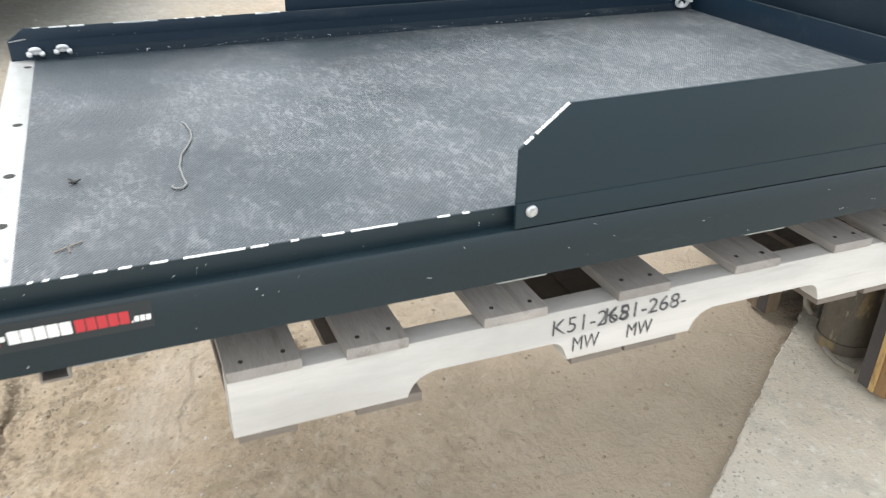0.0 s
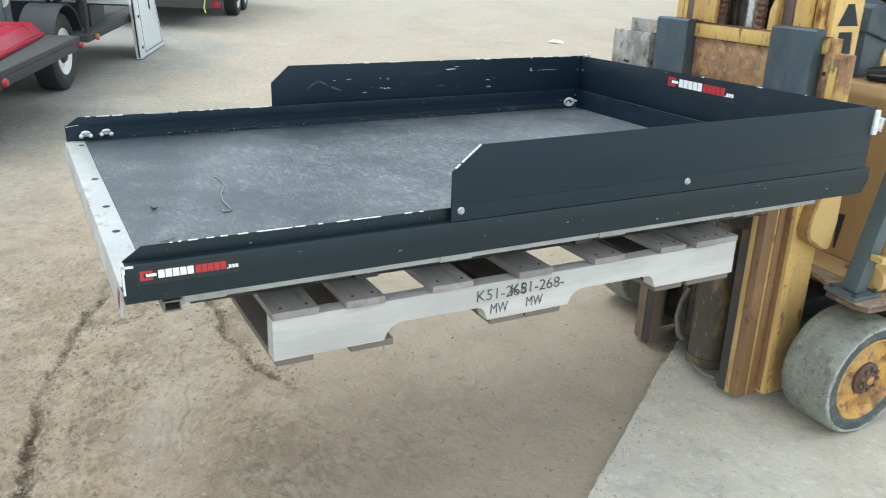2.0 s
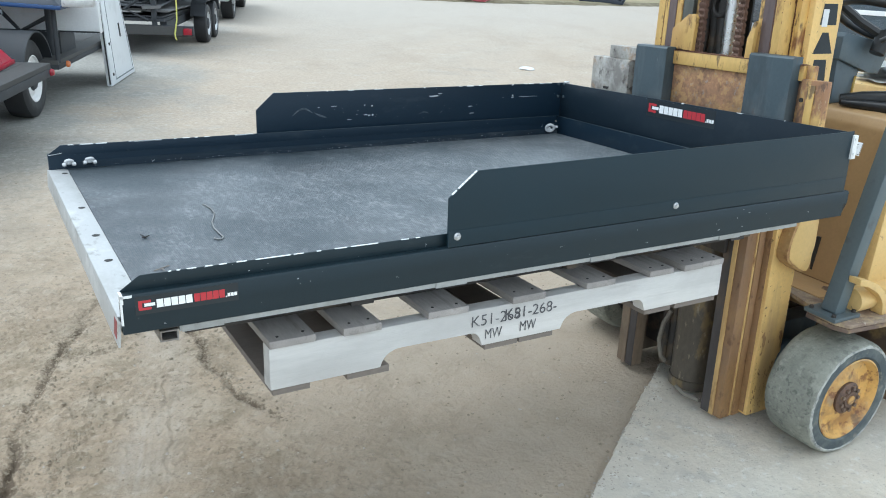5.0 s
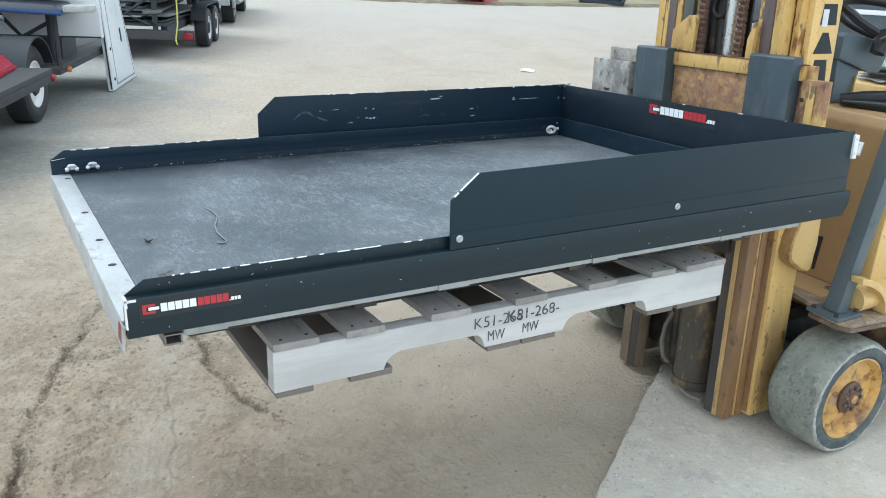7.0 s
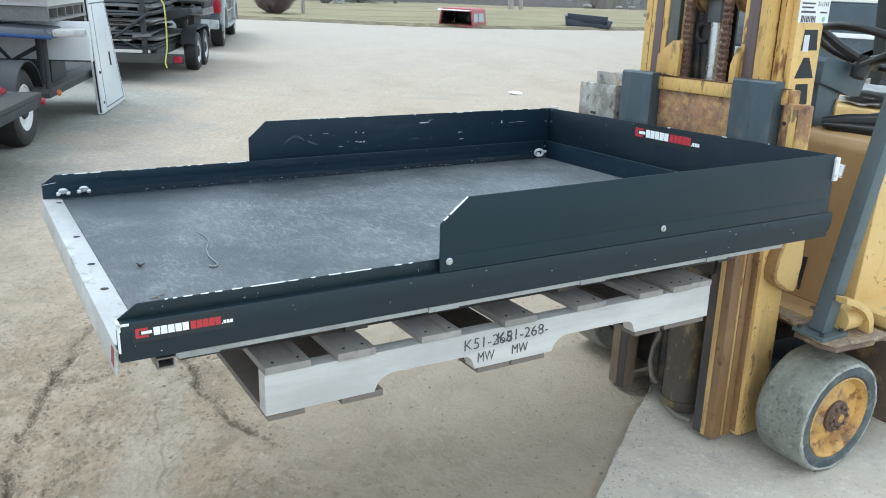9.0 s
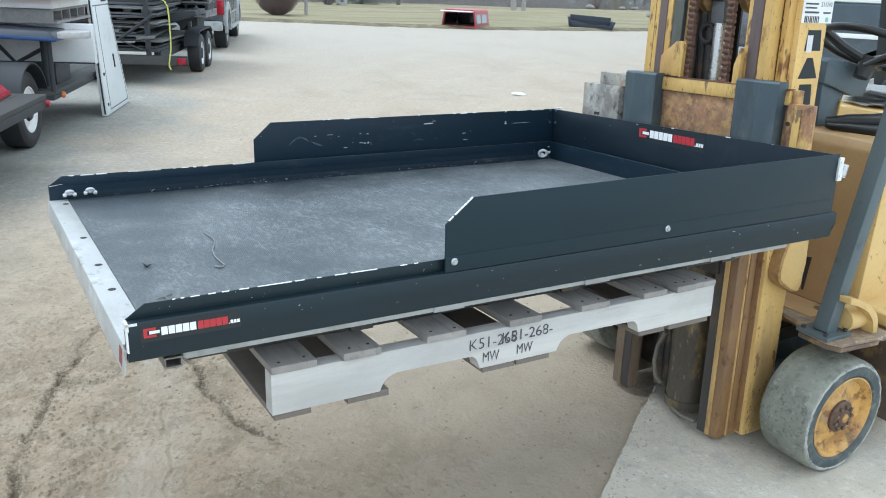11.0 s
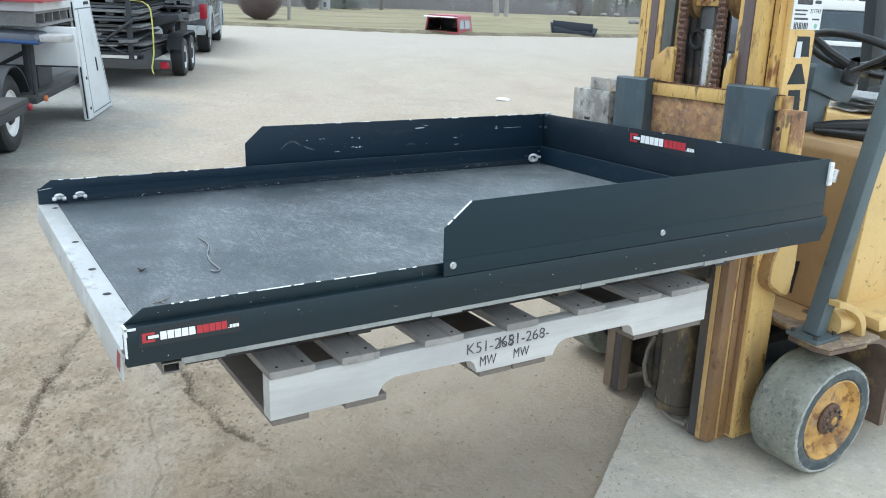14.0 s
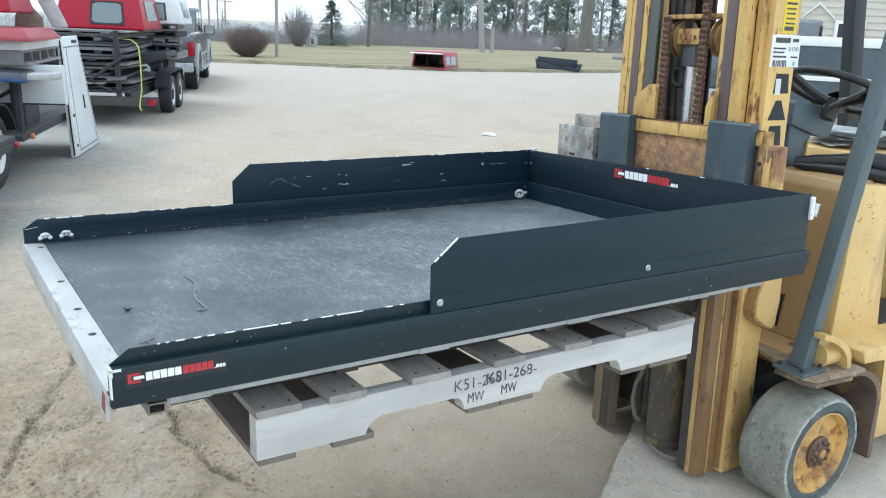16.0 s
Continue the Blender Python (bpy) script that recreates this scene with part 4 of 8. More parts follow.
side_panel(False)
side_panel(True)
bm = B()
prism(bm, [(0.004, 0.077), (WIDE - 0.004, 0.077), (WIDE - 0.004, 0.2200), (0.004, 0.2345)], "x", 1.828, 1.832, 0.0007)
end_panel = part("end_panel", bm, coat_end, tray)
for by, bz in ((0.42, 0.105), (0.85, 0.105)):
    bm = B()
    lathe(bm, [(0.007, 0.0), (0.007, 0.002), (0.0, 0.004)], (1.828, by, bz), (-1, 0, 0), 12, (False, True))
    part("bolt", bm, steel, end_panel)
for by in (0.004, WIDE - 0.004):
    s = -1 if by < 0.5 else 1
    bm = B()
    box(bm, 1.850, 1.868, by + s * 0.0005, by + s * 0.012, 0.160, 0.224, 0.001)
    for k in (0.175, 0.215):
        cyl(bm, (1.858, by + s * 0.011, k), (1.858, by + s * 0.015, k), 0.005, seg=8)
    br = part("corner_bracket", bm, chip, tray, "bare aluminium corner bracket")
    bm = B()
    tag_at = pose(1.862, by + s * 0.0065, 0.172, 0, 14, 0)
    box(bm, 0, 0.030, -0.0008, 0.0008, 0, 0.036, 0.0004)
    bmesh.ops.transform(bm, matrix=tag_at, verts=bm.verts)
    tag = part("tag_plate", bm, zinc_white, br, "thin printed metal tag")
    for x0, x1, z0, z1 in ((0.004, 0.014, 0.028, 0.0295), (0.004, 0.012, 0.0235, 0.025), (0.004, 0.013, 0.019, 0.0205), (0.002, 0.028, 0.003, 0.0042), (0.0268, 0.028, 0.0042, 0.033)):
        bm = B()
        box(bm, x0, x1, s * 0.0009, s * 0.0012, z0, z1)
        bmesh.ops.transform(bm, matrix=tag_at, verts=bm.verts)
        part("print_bar", bm, ink, br)

bm = B()
box(bm, 0.047, 1.806, 0.0245, WIDE - 0.0245, 0.012, 0.028)
part("deck", bm, mat_deck, tray, "dusty dark grey textured rubber deck mat")
bm = B()
box(bm, -0.004, 0.0468, 0.019, WIDE - 0.019, 0.020, 0.0265, 0.0015)
prism(bm, [(-0.0045, 0.0255), (-0.009, -0.024), (-0.0055, -0.025), (0.0, 0.0195)], "y", 0.004, WIDE - 0.004, 0.0008)
lip = part("end_lip", bm, alu, tray, "bare mill-finish aluminium end lip")
for hx, hy in ((0.016, 1.141), (0.018, 0.747), (0.0205, 0.502), (0.022, 0.32), (0.023, 0.10)):
    bm = B()
    lathe(bm, [(0.0075, 0.0), (0.0085, 0.0006), (0.006, 0.0008), (0.0, 0.0004)], (hx, hy, 0.0265), (0, 0, 1), 14)
    part("screw_hole", bm, dark_hole, lip)


def slant(z):
    """Where the lip's sloping outer face stands at a height."""
    return -0.0045 - 0.0909 * (0.0255 - z) - 0.0002


for hy in (0.86, 0.62, 0.40):
    bm = B()
    prism(bm, [(slant(0.009), 0.009), (slant(0.004), 0.004), (slant(0.004) - 0.0006, 0.004), (slant(0.009) - 0.0006, 0.009)], "y", hy - 0.010, hy + 0.010)
    part("slot", bm, dark_hole, lip)
bm = B()
prism(bm, [(slant(0.017), 0.017), (slant(-0.015), -0.015), (slant(-0.015) - 0.0006, -0.015), (slant(0.017) - 0.0006, 0.017)], "y", 0.02, 0.34)
part("end_sticker", bm, sticker_red_shaded, lip, "red sticker with a white mark")
for y0, y1, z0, z1 in ((0.10, 0.15, -0.010, 0.006), (0.17, 0.185, -0.006, 0.012), (0.23, 0.29, -0.008, -0.002)):
    bm = B()
    prism(bm, [(slant(z1) - 0.0008, z1), (slant(z0) - 0.0008, z0), (slant(z0) - 0.0013, z0), (slant(z1) - 0.0013, z1)], "y", y0, y1)
    part("white_mark", bm, logo_white, lip)

decal(tray, pose(0.022, -0.0054, 0.033, 90, 0, 0), 0.172)
decal(tray, pose(1.8279 - 0.016 * 0.745, 0.745, 0.166, 90, 0, -89.084), 0.30)


def edge_chips(x0, x1, y0, y1, z, n, longest, seed):
    """Bare metal showing along a rubbed top edge."""
    rnd = random.Random(seed)
    bm = B()
    for _ in range(n):
        a = x0 + (x1 - x0) * rnd.random()
        b = min(x1, a + longest * (0.1 + 0.9 * rnd.random() ** 2))
        drop = 0.0008 + 0.0018 * rnd.random()
        box(bm, a, b, y0 - 0.0002, y1 + 0.0002, z - drop, z + 0.0003)
    tagged(part("bare_edge", bm, chip, tray, "paint rubbed off to bare metal"), kind="stuff")


bm = B()
for x0, x1 in ((0.082, 0.088), (0.096, 0.103), (0.113, 0.130), (0.144, 0.158), (0.168, 0.182), (0.199, 0.218), (0.233, 0.299), (0.304, 0.324), (0.348, 0.358), (0.384, 0.410), (0.417, 0.474), (0.523, 0.540), (0.555, 0.565)):
    prism(bm, [(x0, 0.0949), (x0 + 0.0012, 0.0958), (x1, 0.0958), (x1 - 0.002, 0.0947)], "y", 0.0153, 0.0187)
tagged(part("bare_edge", bm, chip, tray, "paint rubbed off to bare metal"), kind="stuff")
edge_chips(0.04, 0.60, WIDE - 0.0185, WIDE - 0.0155, 0.0955, 22, 0.05, 2)
edge_chips(0.68, 1.83, WIDE - 0.002, WIDE + 0.002, 0.2200, 16, 0.05, 4)
bm = B()
rnd = random.Random(12)
for _ in range(3):
    a = 0.03 + 1.16 * rnd.random()
    top_z = 0.2345 - 0.0119 * a
    box(bm, 1.8278, 1.8322, a, a + 0.003 + 0.03 * rnd.random() ** 3, top_z - 0.002 * rnd.random() - 0.0006, top_z + 0.0004)
tagged(part("bare_edge", bm, chip, tray), kind="stuff")
bm = B()
for i in range(9):
    f0, f1 = i / 9 + 0.004, (i + 0.95) / 9 if i not in (2,) else (i + 0.5) / 9
    if i in (0,):
        continue
    prism(bm, [(0.617 + 0.062 * f0, 0.1745 + 0.050 * f0 + 0.0005), (0.617 + 0.062 * f1, 0.1745 + 0.050 * f1 + 0.0005),
               (0.617 + 0.062 * f1 + 0.001, 0.1745 + 0.050 * f1 - 0.0006), (0.617 + 0.062 * f0 + 0.001, 0.1745 + 0.050 * f0 - 0.0006)], "y", -0.0022, 0.0021)
tagged(part("bare_edge", bm, chip, tray), kind="stuff")
# the battered corner where rail and lip meet
bm = B()
box(bm, -0.0008, 0.004, -0.0058, 0.017, 0.056, 0.0706)
box(bm, -0.0008, 0.0022, -0.0058, 0.004, 0.018, 0.056)
box(bm, -0.0008, 0.018, -0.0058, -0.0049, 0.0655, 0.070)
part("bare_corner", bm, chip, tray)


def nicks(n, seed, at, mt=chip):
    """Small irregular scratches in the paint; at gives a place and its two directions."""
    rnd = random.Random(seed)
    bm = B()
    for _ in range(n):
        p, u, w = at(rnd)
        p, u, w = Vector(p), Vector(u), Vector(w)
        l, h = 0.0005 + 0.005 * rnd.random() ** 6, 0.00025 + 0.0005 * rnd.random() ** 2
        t = rnd.uniform(-0.5, 0.5)
        c, s = math.cos(t), math.sin(t)
        a, b = u * c + w * s, w * c - u * s
        vs = [bm.verts.new(p + a * l * i + b * h * j * rnd.uniform(0.5, 1.2)) for i, j in ((-1, -0.4), (0.1, -1), (1, 0.1), (0.3, 1), (-0.7, 0.8))]
        bm.faces.new(vs)
    tagged(part("paint_nicks", bm, mt, tray), kind="stuff")


nicks(42, 21, lambda r: ((0.02 + 1.75 * r.random(), -0.0054, 0.006 + 0.058 * r.random()), (1, 0, 0), (0, 0, 1)))
nicks(12, 22, lambda r: ((0.05 + 0.55 * r.random(), 0.0151, 0.073 + 0.02 * r.random()), (1, 0, 0), (0, 0, 1)))
nicks(22, 23, lambda r: ((0.62 + 1.2 * r.random(), WIDE - 0.0024, 0.10 + 0.125 * r.random()), (1, 0, 0), (0, 0, 1)))
nicks(55, 24, lambda r: ((0.1 + 1.6 * r.random(), WIDE - 0.0268, 0.031 + 0.008 * r.random()), (1, 0, 0), (0, 0, 1)))
nicks(14, 25, lambda r: ((1.7925, 0.1 + 1.05 * r.random(), 0.015 + 0.02 * r.random()), (0, 1, 0), (0, 0, 1)))
nicks(14, 26, lambda r: ((1.8272, 0.05 + 1.1 * r.random(), 0.1 + 0.125 * r.random()), (0, 1, 0), (0, 0, 1)))
nicks(14, 27, lambda r: ((0.05 + 1.7 * r.random(), WIDE - 0.0189, 0.055 + 0.035 * r.random()), (1, 0, 0), (0, 0, 1)))
bm = B()
for x0, x1, z, h in ((1.245, 1.288, 0.187, 0.004), (1.63, 1.72, 0.172, 0.0013), (1.597, 1.612, 0.171, 0.003), (1.60, 1.606, 0.176, 0.006), (1.415, 1.436, 0.120, 0.0022),
                     (0.992, 1.006, 0.134, 0.002), (1.008, 1.018, 0.131, 0.0035), (1.022, 1.029, 0.131, 0.006), (0.992, 0.999, 0.167, 0.002), (1.02, 1.027, 0.163, 0.003),
                     (0.826, 0.834, 0.166, 0.0012), (0.872, 0.895, 0.168, 0.001), (1.597, 1.606, 0.216, 0.002), (1.28, 1.30, 0.196, 0.0015), (1.41, 1.428, 0.145, 0.0025), (0.93, 0.948, 0.121, 0.0012)):
    prism(bm, [(x0, z), (x0 + 0.3 * (x1 - x0), z - 0.2 * h), (x1, z + 0.3 * h), (x1 - 0.2 * (x1 - x0), z + h), (x0 + 0.1 * (x1 - x0), z + 0.8 * h)], "y", WIDE - 0.0026, WIDE - 0.0021)
tagged(part("scuffs", bm, zinc_white, tray), kind="stuff")


def chalky(pts, widest):
    """A faint curved rub mark on the inside of the far panel, thinning to its ends."""
    bm = B()
    n = len(pts) - 1
    last = None
    for i, (x, z) in enumerate(pts):
        h = widest * (0.25 + math.sin(math.pi * i / n))
        pair = [bm.verts.new((x, WIDE - 0.0024, z - h)), bm.verts.new((x + 0.3 * h, WIDE - 0.0024, z + h))]
        if last:
            bm.faces.new((last[0], last[1], pair[1], pair[0]))
        last = pair
    tagged(part("rub_mark", bm, rub_grey, tray, "faint chalky rub mark"), kind="stuff")


# a white scratch across the rail's far end
bm = B()
prism(bm, [(0.002, 0.0672), (0.002, 0.0688), (0.036, 0.0732), (0.038, 0.0722)], "y", WIDE - 0.0190, WIDE - 0.0184)
tagged(part("scuffs", bm, zinc_white, tray), kind="stuff")
rub_grey = surface("chalky_rub", (0.075, 0.09, 0.104), 0.7, 0.0, 0.5, 40, 160, 0.0, spots=[((0.02, 0.032, 0.045), 45, 0.52, 0.08, 0.9)])
chalky([(0.735 + 0.0072 * i, 0.141 + 0.024 * math.sin(0.28 * i)) for i in range(11)], 0.0030)
chalky([(0.812 + 0.005 * i, 0.152 - 0.020 * (i / 9) ** 0.7) for i in range(10)], 0.0026)
chalky([(1.205 + 0.005 * i, 0.127 + 0.007 * math.sin(0.36 * i)) for i in range(9)], 0.0018)
chalky([(1.05 + 0.02 * i, 0.074 - 0.0012 * i) for i in range(10)], 0.0006)
# thin pale grey line along the far rail's top edge
bm = B()
box(bm, 0.64, 1.80, WIDE - 0.0189, WIDE - 0.0183, 0.0945, 0.0958)
part("rubbed_edge", bm, fork_grey, tray)
nicks(150, 28, lambda r: ((0.12 + 1.3 * r.random() ** 0.8, WIDE - 0.0275, 0.0292 + 0.006 * r.random()), (1, 0, 0), (0, 0, 1)))
nicks(16, 29, lambda r: ((0.9 + 0.6 * r.random(), WIDE - 0.0024, 0.115 + 0.05 * r.random()), (1, 0, 0), (0, 0, 1)))


def tie_down(x, y, z, turn, ring, bar):
    """An eye bolt: a small ring, its collar and, where there is one, a bent flange behind it."""
    m = pose(x, y, z, 0, 0, turn)
    bm = B()
    lathe(bm, [(0.006, 0), (0.006, 0.006), (0.0, 0.008)], (0, 0, -0.002), (0, -1, 0), 12)
    tall = 0.55 if bar else 0.85
    pts = [(ring * math.cos(a), -0.012 - 0.004 * math.sin(a), ring * tall * math.sin(a) + 0.003) for a in [2 * math.pi * i / 20 for i in range(20)]]
    tube(bm, pts, ring * (0.46 if bar else 0.36), 8, closed=True)
    if bar:
        for k in (-1, 1):
            lathe(bm, [(0.0, -0.006), (0.005, -0.005), (0.0065, 0.0), (0.005, 0.005), (0.0, 0.006)], (k * (ring + 0.0035), -0.012, -0.004), (1, 0, 0), 12)
    else:
        box(bm, ring, ring + 0.014, -0.015, -0.009, 0.004, 0.012, 0.001)
    bmesh.ops.transform(bm, matrix=m, verts=bm.verts)
    part("tie_down", bm, zinc_white, tray, "zinc eye-bolt tie-down")


tie_down(0.052, WIDE - 0.022, 0.046, 0, 0.0095, True)
tie_down(0.108, WIDE - 0.022, 0.048, 0, 0.0095, True)
tie_down(1.765, WIDE - 0.030, 0.050, -25, 0.015, False)
for bx, by, d in ((1.815, WIDE - 0.0025, (0, -1, 0)), (1.8275, WIDE - 0.022, (-1, 0, 0))):
    for bz in (0.168, 0.215):
        bm = B()
        lathe(bm, [(0.0055, 0.0), (0.0055, 0.002), (0.003, 0.004), (0.0, 0.004)], (bx, by, bz), d, 12)
        part("corner_bolt", bm, fork_grey, tray)
# grey strip painted as the highlight on the end rail's edge
bm = B()
box(bm, 1.8050, 1.8056, 0.03, WIDE - 0.03, 0.0940, 0.0958)
part("rubbed_edge", bm, fork_grey, tray)

# sliding frame under the tray
for far in (False, True):
    m = (lambda y: WIDE - y) if far else (lambda y: y)
    bm = B()
    box(bm, 0.10, 1.752, *sorted((m(0.046), m(0.085))), -0.031, -0.001, 0.002)
    part("slide_rail", bm, alu_dull, tray, "dull aluminium slide rail")
    bm = B()
    box(bm, 0.13, 1.70, *sorted((m(0.15), m(0.20))), -0.083, -0.031, 0.002)
    part("base_channel", bm, grimy, tray)
bm = B()
for a, b, c, d in ((0.066, 0.098, -0.046, -0.0425), (0.066, 0.098, -0.028, -0.0252), (0.066, 0.069, -0.0425, -0.028), (0.095, 0.098, -0.0425, -0.028)):
    box(bm, a, b, 0.045, WIDE - 0.05, c, d)
part("cross_tube", bm, surface("dull_steel_tube", (0.27, 0.26, 0.245), 0.6, 0.3, 0.3, 8, 90, 0.3, 0.001, spots=[((0.15, 0.10, 0.07), 14, 0.62, 0.06, 0.6)]), tray, "dull grey open-ended cross tube")
for x in (0.104, 0.62, 1.03, 1.45):
    boxed("roller_bracket", alu_dull, tray, x, x + 0.075, 0.0435, 0.0455, -0.032, -0.002, 0.0006)
for x in (0.45, 1.0, 1.55):
    boxed("cross_member", grimy, tray, x, x + 0.05, 0.09, WIDE - 0.09, -0.06, -0.002)

# litter on the deck
bm = B()
pts = [(0.288, 0.660, 0.0295), (0.293, 0.645, 0.030), (0.297, 0.604, 0.0302), (0.295, 0.571, 0.0302), (0.283, 0.530, 0.0300), (0.271, 0.498, 0.0302), (0.263, 0.445, 0.0302), (0.264, 0.405, 0.0302), (0.266, 0.375, 0.0302), (0.260, 0.362, 0.030), (0.250, 0.362, 0.0302), (0.245, 0.372, 0.0300), (0.250, 0.378, 0.0298)]
fine_pts = []
for a, b in zip(pts, pts[1:]):
    for k in range(4):
        fine_pts.append(tuple(p + (q - p) * k / 4 for p, q in zip(a, b)))
tube(bm, fine_pts, 0.0017, 6)
solid("twine", bm, surface("grey_twine", (0.22, 0.22, 0.215), 0.8, 0.0, 0.2, 40, 200, 0.2, 0.0005), "short pale grey strand of twine lying on the deck mat", "twine", LOAD)


def scrap(name, x, y, s, mt, label, cat):
    bm = B()
    rnd = random.Random(name)
    for k in range(5):
        a = rnd.random() * 6.28
        cyl(bm, (x, y, 0.0295), (x + s * math.cos(a), y + s * math.sin(a), 0.031 + 0.006 * rnd.random()), 0.0022, 0.0006, 6)
    solid(name, bm, mt, label, cat, LOAD)


scrap("dead_leaf", 0.112, 0.437, 0.010, dark_hole, "crumpled dark dead leaf on the deck mat", "leaf")
bm = B()
cyl(bm, (0.090, 0.213, 0.030), (0.122, 0.232, 0.030), 0.0011, seg=6)
cyl(bm, (0.106, 0.222, 0.030), (0.108, 0.206, 0.030), 0.0010, seg=6)
solid("straw", bm, surface("dry_straw", (0.22, 0.19, 0.16), 0.8), "bit of dry straw on the deck mat", "straw", LOAD)

# ---- pallet ----
pallet = thing("pallet", "weathered grey wooden pallet with notched stringers and stencilled marks", "pallet", LOAD)
PX0, PX1 = 0.262, 1.484


def notch(x0, x1):
    """The lower edge of a stringer round one hand notch, from left to right."""
    out = [(x0, -0.190)]
    for k in range(1, 6):
        a = math.pi / 2 * k / 5
        out.append((x0 + 0.042 * (1 - math.cos(a)) * 0.95, -0.190 + 0.036 * math.sin(a)))
    for k in range(5):
        a = math.pi / 2 * (1 - k / 5)
        out.append((x1 - 0.026 * (1 - math.cos(a)) - 0.0, -0.190 + 0.036 * math.sin(a)))
    out.append((x1, -0.190))
    return out


outline = [(PX0, -0.1015), (PX0, -0.190)] + notch(0.497, 0.744) + notch(0.962, 1.222) + [(PX1, -0.190), (PX1, -0.1015)]
for k, y in enumerate((0.050, 0.54, 1.03)):
    bm = B()
    prism(bm, outline, "y", y, y + 0.038, 0.0015)
    part("stringer", bm, wood_pale if k == 0 else wood_shaded, pallet, "bleached front stringer with two notches" if k == 0 else "")
for x0, x1, dz in ((0.262, 0.356, 0), (0.412, 0.496, 0.001), (0.606, 0.704, 0), (0.817, 0.906, 0.001), (1.028, 1.115, 0), (1.226, 1.306, 0), (1.338, 1.404, 0.001), (1.408, 1.482, 0)):
    bm = B()
    prism(bm, [(x0, -0.101), (x1, -0.101), (x1, -0.0855 + dz), (x0, -0.0850 + dz)], "y", 0.046 - 0.004 * dz * 1000, 1.070, 0.0015)
    b = part("deck_board", bm, wood_grey, pallet)
    for nxx in (x0 + 0.02, x1 - 0.02):
        bm = B()
        ny = 0.062 + 0.012 * ((nxx * 100) % 1)
        cyl(bm, (nxx, ny, -0.086 + dz), (nxx, ny, -0.0842 + dz), 0.0032, seg=8)
        part("nail_head", bm, dark_hole, b)
for x0, x1 in ((0.268, 0.345), (0.425, 0.520), (0.757, 0.845), (0.85, 0.945), (1.232, 1.32), (1.335, 1.478)):
    bm = B()
    box(bm, x0, x1, 0.056, 1.066, -0.206, -0.1905, 0.0015)
    part("bottom_board", bm, wood_shaded, pallet)


def stencil(text, x, z, w, h, thin=-0.012):
    ob = lettering("stencil_mark", text, 1.0, ink, pallet, Matrix.Identity(4), thin=thin)
    co = np.array([v.co[:] for v in ob.data.vertices])
    lo, hi = co.min(0), co.max(0)
    for v in ob.data.vertices:
        v.co = (x + (v.co.x - lo[0]) / (hi[0] - lo[0]) * w, 0.0492 - 0.0006 * (v.co.z > 0), z + (v.co.y - lo[1]) / (hi[1] - lo[1]) * h)
    return ob


stencil("K51-268", 0.716, -0.141, 0.128, 0.026)
stencil("K51-268-", 0.803, -0.139, 0.142, 0.026, -0.002)
stencil("MW", 0.752, -0.176, 0.044, 0.024, -0.004)
stencil("MW", 0.845, -0.174, 0.044, 0.024, -0.004)

# tray and pallet stand a little out of square
for top in (tray, pallet):
    for ob in top.children_recursive:
        if ob.matrix_basis == Matrix.Identity(4) and ob.parent.matrix_basis != Matrix.Translation((0, 0, 0)) or ob.parent == top and ob.matrix_basis == Matrix.Identity(4):
            for v in ob.data.vertices:
                v.co.x -= 0.016 * v.co.y

# ---- forklift ----
fork_truck = thing("forklift", "old yellow forklift with a rusty lowered mast, carrying a loaded pallet", "forklift")
MY = 0.64
bm = B()
box(bm, 1.96, 2.06, 0.37, 0.97, 2.255, 2.33, 0.004)
mast = part("mast", bm, yellow, fork_truck, "rusty yellow nested mast rails")


def lean(u, v, z):
    """A point of the mast, which leans to the side like its load."""
    return (2.09 + u, MY + v + 0.0367 * z, z - 0.0367 * v)


def mast_box(name, mt, u0, u1, v0, v1, z0, z1, bevel=0.002, label="", parent=None, far=False):
    bm = B()
    box(bm, u0, u1, v0, v1, z0, z1, bevel)
    for vert in bm.verts:
        u, v, z = vert.co
        vert.co = lean(u, v - (0.02 + 0.018 * z if far else 0.0), z)
    return part(name, bm, mt, parent or mast, label)


